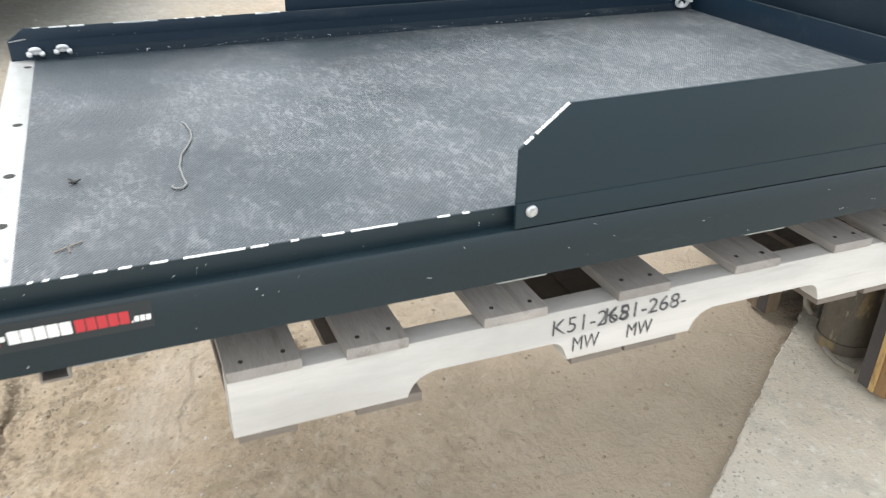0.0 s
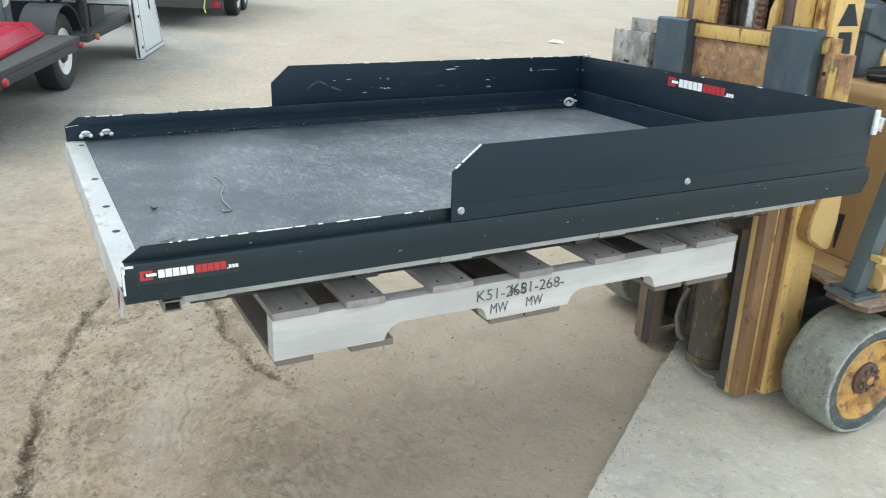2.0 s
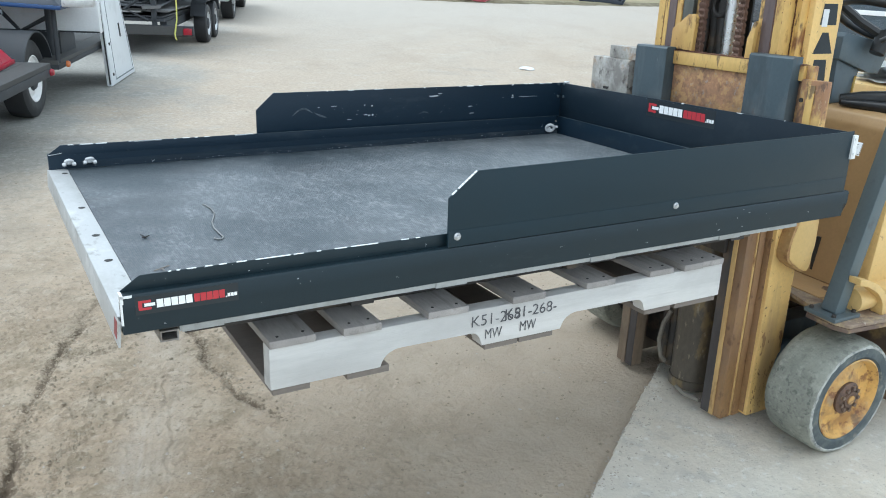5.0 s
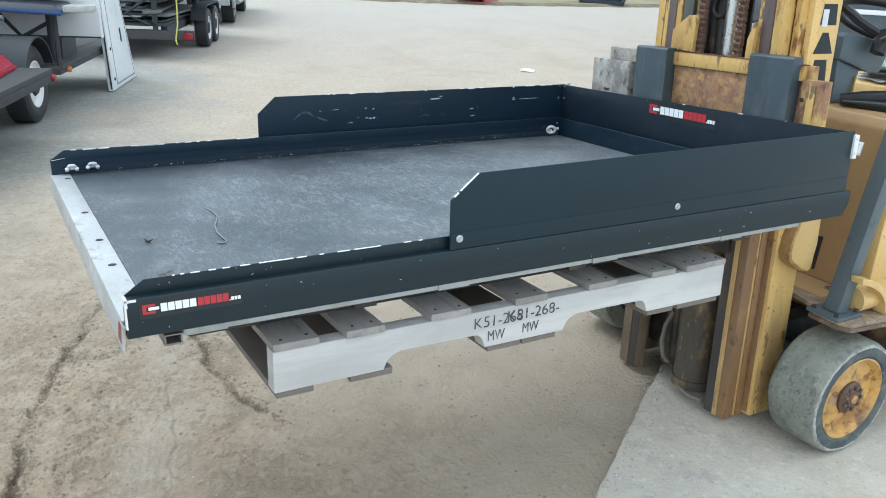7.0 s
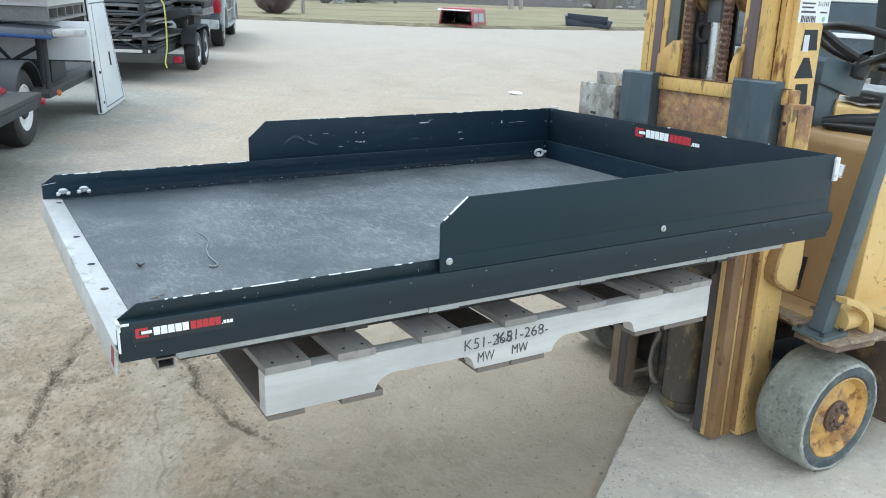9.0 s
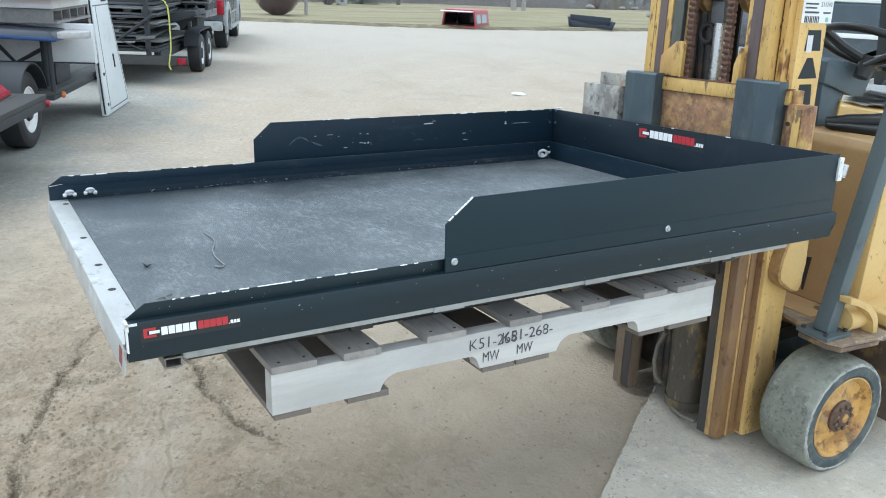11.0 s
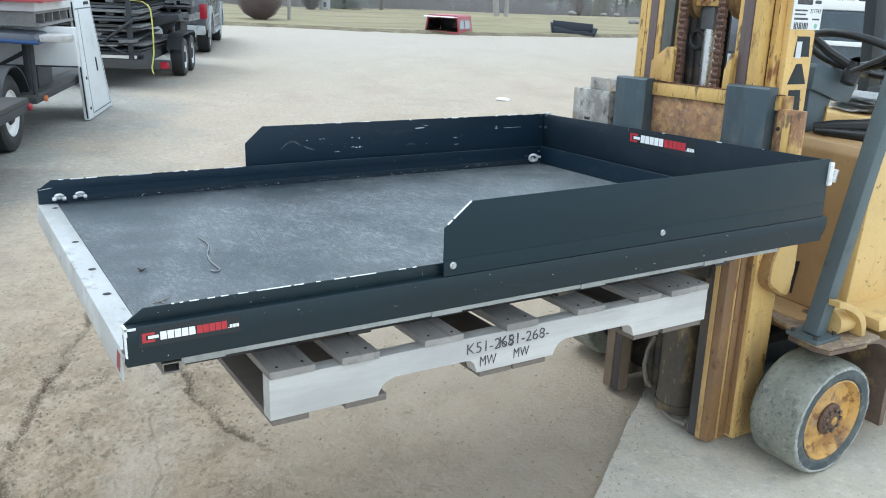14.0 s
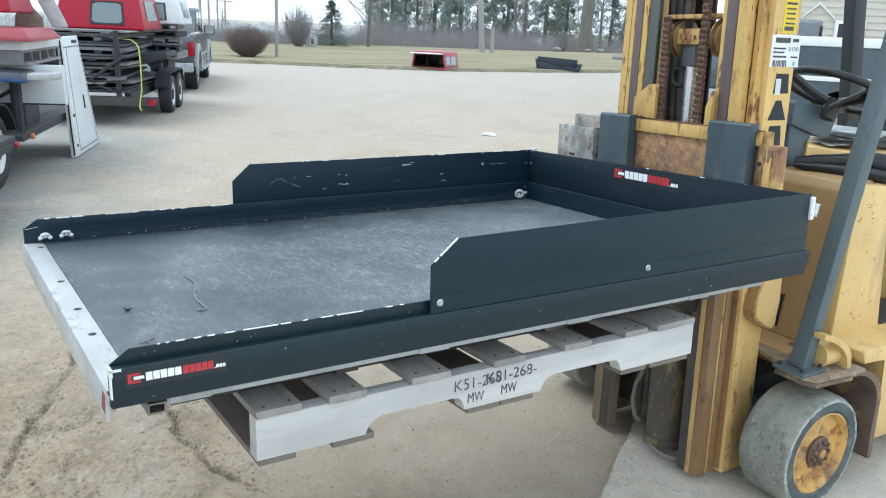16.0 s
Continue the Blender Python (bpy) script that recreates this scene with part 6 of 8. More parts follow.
prism(bm, [(2.44, 0.36), (2.45, 0.5005), (2.46, 1.06), (2.48, 1.095), (2.52, 1.105), (2.60, 1.105), (2.60, 0.36)], "y", 0.235, 1.105, 0.008)
cowl = part("cowl", bm, yellow_shaded, fork_truck, "yellow front cowl, coloured a darker tan for its shade")
bm = B()
prism(bm, [(0.432, 0.640), (0.458, 0.636), (0.449, 0.508), (0.441, 0.508)], "x", 2.4485, 2.4535)
part("slot", bm, dark_hole, cowl)
boxed("seam", rail_brown, cowl, 2.4435, 2.4475, 0.24, 1.10, 0.478, 0.484)
bm = B()
prism(bm, [(2.253, 0.475), (2.253, 0.5035), (2.4425, 0.482), (2.4425, 0.40)], "y", 0.26, 1.08, 0.002)
part("toe_plate", bm, yellow_shaded, cowl)
bm = B()
prism(bm, [(2.405, 0.546), (2.415, 1.06), (2.44, 1.10), (2.57, 1.095), (2.615, 1.04), (2.70, 0.546)], "y", 0.196, 0.2345, 0.008)
part("side_panel", bm, yellow, fork_truck, "yellow side panel with scrapes")
bm = B()
prism(bm, [(2.405, 0.546), (2.415, 1.06), (2.44, 1.10), (2.57, 1.095), (2.615, 1.04), (2.70, 0.546)], "y", 1.1055, 1.144, 0.008)
part("side_panel", bm, yellow, fork_truck)
rnd = random.Random(64)
bm = B()
for cx, cz, n, wide in ((2.505, 1.03, 16, 0.018), (2.47, 0.80, 5, 0.02), (2.56, 0.7, 8, 0.06), (2.53, 0.93, 6, 0.05)):
    for _ in range(n):
        px, pz = cx + rnd.gauss(0, wide), cz + rnd.gauss(0, wide * 1.2)
        if not 2.47 < px < 2.60 or not 0.58 < pz < 1.08:
            continue
        a, l, h = rnd.uniform(-0.5, 0.9), 0.002 + 0.010 * rnd.random() ** 2, 0.0008 + 0.0016 * rnd.random()
        ca, sa = math.cos(a), math.sin(a)
        bm.faces.new([bm.verts.new((px + l * i * ca - h * j * sa, 0.1957, pz + l * i * sa + h * j * ca)) for i, j in ((-1, -0.3), (0.2, -1), (1, 0.2), (0.1, 1), (-0.7, 0.7))])
tagged(part("paint_scrapes", bm, flake_rust, fork_truck, "brown scrapes through the yellow paint"), kind="stuff")
boxed("battery_box", yellow, fork_truck, 3.02, 3.94, 0.2005, 1.1395, 0.557, 1.125, 0.02)
boxed("step_mat", rubber, fork_truck, 2.72, 3.01, 0.20, 1.14, 0.5565, 0.565, 0.003)
boxed("counterweight", yellow, fork_truck, 3.951, 4.4, 0.16, 1.18, 0.15, 1.05, 0.05)
boxed("under_frame", grimy, fork_truck, 2.602, 3.9, 0.36, 0.98, 0.15, 0.469, 0.01)
bm = B()
cyl(bm, (2.246, 0.27, 0.229), (2.246, 1.07, 0.229), 0.075, seg=20)
box(bm, 2.19, 2.43, 0.36, 0.44, 0.17, 0.37, 0.01)
box(bm, 2.19, 2.43, 0.90, 0.98, 0.17, 0.37, 0.01)
part("front_axle", bm, fork_grey, fork_truck, "greasy front axle housing")
boxed("seat_cushion", vinyl, fork_truck, 3.42, 3.70, 0.42, 0.92, 1.1255, 1.22, 0.04, "black vinyl seat")
boxed("seat_back", vinyl, fork_truck, 3.62, 3.74, 0.42, 0.92, 1.2205, 1.65, 0.04)
bm = B()
tube(bm, [(2.515, 0.525, 1.125), (2.56, 0.47, 1.132), (2.60, 0.40, 1.138), (2.63, 0.33, 1.150), (2.66, 0.26, 1.145), (2.70, 0.20, 1.15)], 0.03, 14, radii=[0.018, 0.028, 0.033, 0.040, 0.044, 0.040])
tube(bm, [(2.500, 0.505, 1.118), (2.525, 0.44, 1.118), (2.545, 0.36, 1.120), (2.56, 0.28, 1.122), (2.58, 0.20, 1.118)], 0.02, 14, radii=[0.010, 0.017, 0.020, 0.024, 0.022])
part("folded_cover", bm, vinyl, fork_truck, "folded black vinyl cover")
papers = thing("paper_stack", "crumpled stack of pale papers on the forklift hood", "papers")
for k in range(7):
    bm = B()
    nu, nw = 8, 6
    grid = [[bm.verts.new((-0.15 + 0.30 * a / nu, -0.12 + 0.24 * c / nw, 0.010 * noise.noise((a * 0.6 + 7 * k, c * 0.6, k)))) for c in range(nw + 1)] for a in range(nu + 1)]
    for a in range(nu):
        for c in range(nw):
            bm.faces.new((grid[a][c], grid[a + 1][c], grid[a + 1][c + 1], grid[a][c + 1]))
    bmesh.ops.solidify(bm, geom=bm.faces[:], thickness=0.006)
    bmesh.ops.transform(bm, matrix=pose(3.22 + 0.012 * (k % 3), 0.76 - 0.02 * (k % 2), 1.137 + 0.010 * k, 0, 0, 9 * k - 25), verts=bm.verts)
    part("sheet", bm, paper, papers)
# steering column and wheel
bm = B()
prism(bm, [(2.478, 1.264), (2.480, 1.342), (2.50, 1.354), (2.755, 1.314), (2.762, 1.302), (2.722, 1.206), (2.66, 1.214)], "y", 0.535, 0.640, 0.006)
prism(bm, [(2.503, 1.106), (2.492, 1.262), (2.629, 1.222), (2.602, 1.106)], "y", 0.550, 0.630, 0.006)
column = part("steering_column", bm, column_blue, fork_truck, "blue-grey steering column housing")
bm = B()
tilt = pose(2.64, 0.49, 1.342, 0, 24, 0)
tube(bm, [tilt @ Vector((0.19 * math.cos(a), 0.19 * math.sin(a), 0.05)) for a in [2 * math.pi * i / 40 for i in range(40)]], 0.014, 10, closed=True)
for a in (20, 140, 260):
    a = radians(a)
    tube(bm, [tilt @ Vector((0, 0, 0.0)), tilt @ Vector((0.10 * math.cos(a), 0.10 * math.sin(a), 0.02)), tilt @ Vector((0.19 * math.cos(a), 0.19 * math.sin(a), 0.05))], 0.017, 8)
cyl(bm, tilt @ Vector((0, 0, -0.06)), tilt @ Vector((0, 0, 0.015)), 0.026, 0.032, 20)
part("steering_wheel", bm, vinyl, column, "black steering wheel")
bm = B()
cyl(bm, (2.56, 0.45, 1.335), (2.62, 0.36, 1.40), 0.009, seg=10)
cyl(bm, (2.62, 0.36, 1.40), (2.635, 0.335, 1.415), 0.018, seg=12)
part("lever", bm, vinyl, column)
bm = B()
tube(bm, [(2.612, 0.548, 1.20), (2.602, 0.543, 1.18), (2.598, 0.541, 1.14), (2.60, 0.545, 1.108)], 0.0042, 8)
part("yellow_cable", bm, surface("dull_amber_cable", (0.42, 0.27, 0.05), 0.6), column)
bm = B()
lathe(bm, [(0.10, 0.0), (0.17, 0.0), (0.19, 0.01), (0.195, 0.03), (0.195, 0.13), (0.19, 0.15), (0.10, 0.16)], (3.72, 0.26, 0.207), (0, 1, 0), 40)
part("rear_wheel", bm, tyre_dusty, fork_truck)
bm = B()
lathe(bm, [(0.10, 0.0), (0.17, 0.0), (0.19, 0.01), (0.195, 0.03), (0.195, 0.13), (0.19, 0.15), (0.10, 0.16)], (3.72, 1.08, 0.207), (0, -1, 0), 40)
part("rear_wheel", bm, tyre_dusty, fork_truck)
for y0, y1 in ((0.17, 0.23), (1.11, 1.17)):
    bm = B()
    prism(bm, [(3.78, 1.126), (3.875, 1.126), (3.69, 2.10), (3.595, 2.10)], "y", y0, y1, 0.004)
    rear_post = part("rear_post", bm, dark_post, fork_truck, "dark square rear post")
    boxed("post_foot", fender_brown, rear_post, 3.74, 3.91, y0 - 0.02, y1 + 0.02, 1.1255, 1.139, 0.002)
for k in range(8):
    boxed("roof_bar", frame_grey, fork_truck, 2.50, 3.92, 0.15 + 0.143 * k, 0.185 + 0.143 * k, 2.1505, 2.185, 0.004)
for x0 in (2.48, 3.87):
    boxed("roof_frame", frame_grey, fork_truck, x0, x0 + 0.05, 0.15, 1.19, 2.10, 2.15, 0.004)


# ---- the parked trailers, their loads, and the trucks ----
def road_wheel(parent, x, y, r, w, side, rim_mt, base=0.0):
    """A wheel on an axle along x; side is +1 where its face looks to +x."""
    z = base + r
    c = (x, y, z)
    d = (-side, 0, 0)
    bm = B()
    lathe(bm, [(r * 0.30, 0.03), (r * 0.26, 0.008), (r * 0.10, 0.0), (0.0, 0.0)], c, d, 16, (False, True))
    wh = part("wheel", bm, trailer_black, parent)
    bm = B()
    lathe(bm, [(r * 0.60, 0.012), (r * 0.74, 0.0), (r * 0.90, 0.004), (r * 0.985, 0.022), (r, 0.05), (r, w - 0.05), (r * 0.985, w - 0.02), (r * 0.80, w), (r * 0.5, w)], c, d, 36, (False, True))
    part("tyre", bm, rubber, wh)
    bm = B()
    lathe(bm, [(r * 0.605, 0.010), (r * 0.58, 0.008), (r * 0.56, 0.030), (r * 0.45, 0.045), (r * 0.31, 0.028)], c, d, 28, (False, False))
    part("rim", bm, rim_mt, wh)
    return wh


def shell(bm, x0, x1, y0, y1, z0, z1, inset=0.12, bevel=0.03):
    """A truck cap or lid: a box that narrows towards its roof."""
    lo = [(x0, y0), (x1, y0), (x1, y1), (x0, y1)]
    hi = [(x0 + inset, y0 + inset), (x1 - inset, y0 + inset), (x1 - inset, y1 - inset), (x0 + inset, y1 - inset)]
    a = [bm.verts.new((x, y, z0)) for x, y in lo]
    b = [bm.verts.new((x, y, z1)) for x, y in hi]
    fs = [bm.faces.new(a), bm.faces.new(b)]
    for i in range(4):
        fs.append(bm.faces.new((a[i], a[(i + 1) % 4], b[(i + 1) % 4], b[i])))
    if bevel:
        bmesh.ops.bevel(bm, geom=list({e for f in fs for e in f.edges}), offset=bevel, segments=3, affect="EDGES", profile=0.6)


def truck_cap(name, mt, label, m, w, l, h, inset=0.10, windows=True, group="", span=(0.43, 0.18)):
    """A fibreglass truck cap: shell, rear window and a side window. Its rear lower right corner is at the origin; it reaches forward (y) and left (-x)."""
    t = thing(name, label, "truck cap", m, group)
    bm = B()
    shell(bm, -w, 0, 0, l, 0, h, inset, 0.035)
    part("cap_shell", bm, mt, t)
    if windows:
        k = inset / h
        for nm, x0, x1 in (("rear_window", -w * span[0], -w * span[1]),):
            bm = B()
            prism(bm, [(x0, 0.22 * h), (x0 + 0.05, 0.17 * h), (x1 - 0.05, 0.17 * h), (x1, 0.22 * h), (x1 - 0.02, 0.64 * h), (x1 - 0.07, 0.69 * h), (x0 + 0.07, 0.69 * h), (x0 + 0.02, 0.64 * h)], "y", -0.012, 0.004)
            for v in bm.verts:
                v.co.y += k * v.co.z - 0.004
            win = part(nm, bm, pale_glass, t)
            bm = B()
            xa, xb = x0 - 0.025, x1 + 0.025
            outer_r = [(xa, 0.13 * h), (xb, 0.13 * h), (xb - 0.02, 0.73 * h), (xa + 0.02, 0.73 * h)]
            inner_r = [(x0, 0.17 * h), (x1, 0.17 * h), (x1 - 0.02, 0.69 * h), (x0 + 0.02, 0.69 * h)]
            vo = [bm.verts.new((x, k * z - 0.020, z)) for x, z in outer_r]
            vi = [bm.verts.new((x, k * z - 0.020, z)) for x, z in inner_r]
            vb = [bm.verts.new((x, k * z + 0.004, z)) for x, z in outer_r]
            for i in range(4):
                j = (i + 1) % 4
                bm.faces.new((vo[i], vo[j], vi[j], vi[i]))
                bm.faces.new((vo[i], vo[j], vb[j], vb[i]))
            part("window_frame", bm, trailer_black, win)
        bm = B()
        prism(bm, [(0.25 * l, 0.25 * h), (0.78 * l, 0.25 * h), (0.76 * l, 0.78 * h), (0.27 * l, 0.78 * h)], "x", -0.004, 0.010)
        for v in bm.verts:
            v.co.x -= k * v.co.z - 0.004
        part("side_window", bm, pale_glass, t)
    return t


# single-axle trailer with full-width ends
TB = pose(-0.25, 4.40, 0, 0, 0, -19.8)
tb = thing("flatbed_trailer", "black single-axle flatbed trailer with worn grey planks", "trailer", TB)
bm = B()
box(bm, -1.95, 0.0, 0.0, 1.72, 0.45, 0.515, 0.006)
box(bm, -1.40, -0.56, 1.72, 2.75, 0.40, 0.452)
box(bm, -1.95, -0.15, 2.46, 5.0, 0.39, 0.432, 0.006)
box(bm, -1.40, -1.30, -0.0, 4.6, 0.32, 0.40)
box(bm, -0.62, -0.52, -0.0, 4.2, 0.32, 0.40)
part("trailer_frame", bm, trailer_black, tb)
for k in range(10):
    boxed("plank", deck_wood, tb, -1.95 + 0.195 * k, -1.95 + 0.195 * k + 0.190, 0.005, 1.715, 0.5155, 0.555, 0.004)
for k in range(10):
    boxed("plank", deck_wood, tb, -1.95 + 0.180 * k, -1.95 + 0.180 * k + 0.175, 2.465, 4.995, 0.4325, 0.470, 0.004)
road_wheel(tb, -0.30, 2.28, 0.335, 0.21, 1, white_trim)
road_wheel(tb, -1.67, 2.28, 0.335, 0.21, -1, white_trim)
bm = B()
cyl(bm, (-1.5, 2.28, 0.335), (-0.45, 2.28, 0.335), 0.035, seg=12)
part("axle", bm, trailer_black, tb)
for sx in (0, 1):
    bm = B()
    arc = [(2.28 + 0.43 * math.cos(radians(a)), 0.335 + 0.41 * math.sin(radians(a))) for a in range(8, 173, 12)]
    arc += [(2.28 + 0.415 * math.cos(radians(a)), 0.335 + 0.395 * math.sin(radians(a))) for a in range(172, 7, -12)]
    x0 = -0.55 if not sx else -1.71
    prism(bm, arc, "x", x0, x0 + 0.29)
    part("fender", bm, trailer_black, tb)
for y, mt in ((0.04, red_lens), (1.68, red_lens), (2.72, amber_lens)):
    bm = B()
    lathe(bm, [(0.03, 0), (0.03, 0.015), (0.022, 0.028), (0.0, 0.03)], (0.0 if y < 2 else -0.15, y, 0.485 if y < 2 else 0.41), (1, 0, 0), 14)
    part("marker_lamp", bm, mt, tb)
for x, y, h in ((-0.16, 2.50, 0.915), (-0.30, 2.85, 0.9), (-1.5, 1.78, 1.35), (-0.62, 1.78, 1.35)):
    bm = B()
    cyl(bm, (x, y, 0.45), (x, y, h), 0.022 if x > -0.2 else 0.035, seg=12)
    part("stake_post", bm, frame_grey if h > 1 else trailer_black, tb)
bm = B()
cyl(bm, (-1.55, 1.80, 0.93), (-0.35, 1.80, 0.93), 0.022, seg=10)
part("rack_bar", bm, frame_grey, tb)
bm = B()
tube(bm, [(-0.30, 2.85, 0.82), (-0.55, 2.83, 0.68), (-0.72, 2.82, 0.88)], 0.02, 8)
part("brace", bm, trailer_black, tb)


def lid(name, mt, label, m, w, l, h, edge_mt=None):
    """A fibreglass bed lid: a shallow shell with a rolled edge, its right rear corner at the origin."""
    t = thing(name, label, "truck bed lid", m)
    bm = B()
    shell(bm, -w, 0, 0, l, 0.03, h, 0.06, 0.02)
    part("lid_shell", bm, mt, t)
    bm = B()
    box(bm, -w - 0.01, 0.01, -0.01, l + 0.01, 0.0, 0.035, 0.012)
    part("rolled_edge", bm, edge_mt or mt, t)
    return t


lid("bed_cover", car_red, "glossy red fibreglass truck bed lid lying flat on the trailer", TB @ pose(-0.15, 0.22, 0.5555, 0, 0, 4), 1.45, 1.40, 0.12)
cap_white = thing("white_cap_panel", "white fibreglass truck cap standing on the trailer", "truck cap", TB)
bm = B()
shell(bm, -1.75, 0.12, 2.95, 3.05, 0.67, 1.040, 0.01, 0.008)
part("cap_shell", bm, white_gel, cap_white)
# black block and strip added for the dark gap and the lower edge's shadow
boxed("cap_base", trailer_black, cap_white, -1.70, -0.25, 2.96, 3.46, 0.4705, 0.669)
boxed("cap_rim", trailer_black, cap_white, -1.72, 0.115, 2.943, 2.9495, 0.672, 0.686)
lid("bed_cover", plastic_dark, "dark truck bed lid with a bright blue edge", TB @ pose(-0.06, 2.34, 0.918, 0, 2, 0), 1.5, 0.58, 0.085, blue_gel)
bm = B()
prism(bm, [(-0.04, 2.33), (0.13, 2.36), (0.20, 2.45), (0.18, 2.60), (-0.04, 2.85)], "z", 0.945, 1.005, 0.012)
solid("cover_corner", bm, alu, "broken pale lid corner resting on the stack", "lid piece", TB)


def side_rack(name, m, w, l, h, cells, mt, label):
    """An open rack whose cells show along its right side, closed by a board at its rear end."""
    t = thing(name, label, "wooden rack", m)
    boxed("top_board", mt, t, -w, 0, 0, l, h - 0.025, h, 0.004)
    boxed("bottom_board", mt, t, -w, 0.03, 0, l, 0, 0.025, 0.004)
    boxed("end_board", mt, t, -w, -0.002, -0.02, -0.001, 0.002, h - 0.002, 0.003)
    for k in range(cells + 1):
        y = (l - 0.03) * k / cells
        boxed("upright", mt, t, -w, -0.004, y, y + 0.03, 0.0255, h - 0.0255)
    return t


def rack(name, m, w, l, h, cells, mt, label, group="", category="wooden rack"):
    """An open crate-like rack: top and bottom boards with uprights between, seen from its end."""
    t = thing(name, label, category, m, group)
    boxed("top_board", mt, t, -w, 0, 0, l, h - 0.03, h, 0.004)
    boxed("bottom_board", mt, t, -w, 0, 0, l, 0, 0.03, 0.004)
    for k in range(cells + 1):
        x = -w + (w - 0.04) * k / cells
        boxed("upright", mt, t, x, x + 0.04, 0.0, l, 0.0305, h - 0.0305)
    return t


side_rack("storage_rack", TB @ pose(-0.17, 2.77, 1.042), 1.6, 1.5, 0.135, 5, rack_pale, "weathered grey open wooden rack on the trailer load")
boxed_white = thing("white_crate", "white panel box on the trailer load", "box", TB)
boxed("crate_body", white_gel, boxed_white, -0.60, -0.15, 2.70, 4.05, 1.1775, 1.262, 0.01)
# dark block added where shaded gaps lie between lid and rack
boxed("crate_end", stack_grey, boxed_white, -1.5, -0.603, 2.74, 4.05, 1.1775, 1.262, 0.01, "dark grey block filling the dark gap beside the box")
lid("bed_cover", car_red_old, "faded pink-red truck bed lid on the trailer load", TB @ pose(-0.05, 2.56, 1.263, 0, 0, 0), 1.7, 1.1, 0.11)
for x in (-0.75, -1.55):
    bm = B()
    cyl(bm, (x, 3.2, 1.37), (x, 3.2, 1.50), 0.05, seg=12)
    solid("load_spacer", bm, trailer_black, "dark spacer post between stacked lids", "spacer", TB)
truck_cap("truck_cap", car_red, "red truck cap on top of the trailer load", TB @ pose(-0.22, 2.7, 1.50), 1.5, 0.82, 0.45, 0.10, False)
panel_tan = surface("dusty_tan_panel", (0.27, 0.235, 0.195), 0.7, 0.0, 0.3, 4, 40, 0.2, 0.002, spots=[((0.12, 0.10, 0.085), 5, 0.57, 0.08, 0.6)])
bm = B()
prism(bm, [(-0.433, 1.373), (-0.17, 1.373), (-0.174, 1.461), (-0.308, 1.617), (-0.42, 1.475)], "y", 3.56, 3.60, 0.004)
solid("cap_panel", bm, panel_tan, "tan and grey cap panel standing on the load", "cap panel", TB)
bm = B()
prism(bm, [(-0.139, 1.463), (-0.10, 1.373), (0.035, 1.373), (0.039, 1.398), (-0.065, 1.637), (-0.09, 1.72), (-0.26, 1.72), (-0.221, 1.63)], "y", 3.61, 3.65, 0.008)
solid("cap_panel", bm, alu_dull, "grey cap side panel standing on the load", "cap panel", TB)
bm = B()
shell(bm, -1.9, -0.75, 0.9, 1.9, 0.985, 1.20, 0.10, 0.05)
solid("bed_cover", bm, white_gel, "white rounded lid on the rack bar", "truck bed lid", TB @ pose(-0.3, 0.9, 0.0))
boxed_pole = thing("jack_stand", "grey trailer jack with white collar", "trailer jack", TB)
bm = B()
cyl(bm, (-0.62, 1.9, 0.5), (-0.62, 1.9, 1.0), 0.05, seg=14)
part("jack_tube", bm, frame_grey, boxed_pole)
boxed("jack_box", trailer_black, boxed_pole, -0.85, -0.62, 1.85, 1.95, 0.72, 0.92, 0.01)
bm = B()
cyl(bm, (-0.62, 1.83, 0.80), (-0.62, 1.86, 0.80), 0.06, seg=14)
part("collar", bm, white_trim, boxed_pole)

# white lid standing on its long edge against the trailer, narrower towards its top
c0, c1 = Vector((1.05, 8.10, 0.012)), Vector((1.455, 9.16, 0.012))
u = (c1 - c0).normalized()
w = (Vector((0, 0, 1)) + 0.084 * Vector((-u.y, u.x, 0))).normalized()
n = u.cross(w).normalized()
frame_m = Matrix(((*u, 0), (*(n.cross(u)), 0), (*n, 0), (0, 0, 0, 1))).transposed()
frame_m.translation = c0
lean_lid = thing("leaning_bed_cover", "white fibreglass truck bed lid leaning on edge against the trailer", "truck bed lid", frame_m)
BASE, TOP0, TOP1, TALL = 1.135, 0.164, 0.864, 1.262


def lid_at(f, h):
    """A point of the lid's face: f across from near to far edge, h up."""
    a, b = TOP0 * h / TALL, BASE + (TOP1 - BASE) * h / TALL
    return a + (b - a) * f, h


bm = B()
prism(bm, [(0, 0), (BASE, 0), (TOP1, TALL), (TOP0, TALL)], "z", -0.06, 0.0, 0.014)
part("lid_shell", bm, white_gel, lean_lid)
bm = B()
for (f0, h0), (f1, h1) in (((0.17, 0.05), (0.17, 1.14)), ((0.17, 0.05), (0.94, 0.05)), ((0.94, 0.05), (0.94, 1.14)), ((0.02, 1.15), (0.98, 1.15))):
    a, b = Vector(lid_at(f0, h0)), Vector(lid_at(f1, h1))
    d = (b - a).normalized() * 0.006
    e = Vector((-d.y, d.x))
    prism(bm, [tuple(a - d - e), tuple(b + d - e), tuple(b + d + e), tuple(a - d + e)], "z", 0.0003, 0.0025)
part("seal_groove", bm, frame_grey, lean_lid)
bm = B()
prism(bm, [(-0.004, 0.02), (0.0, 0.02), (TOP0 * 0.97, TALL * 0.97), (TOP0 * 0.97 - 0.004, TALL * 0.97)], "z", -0.030, -0.014)
part("edge_seal", bm, rubber, lean_lid, "dark rubber edge seal")
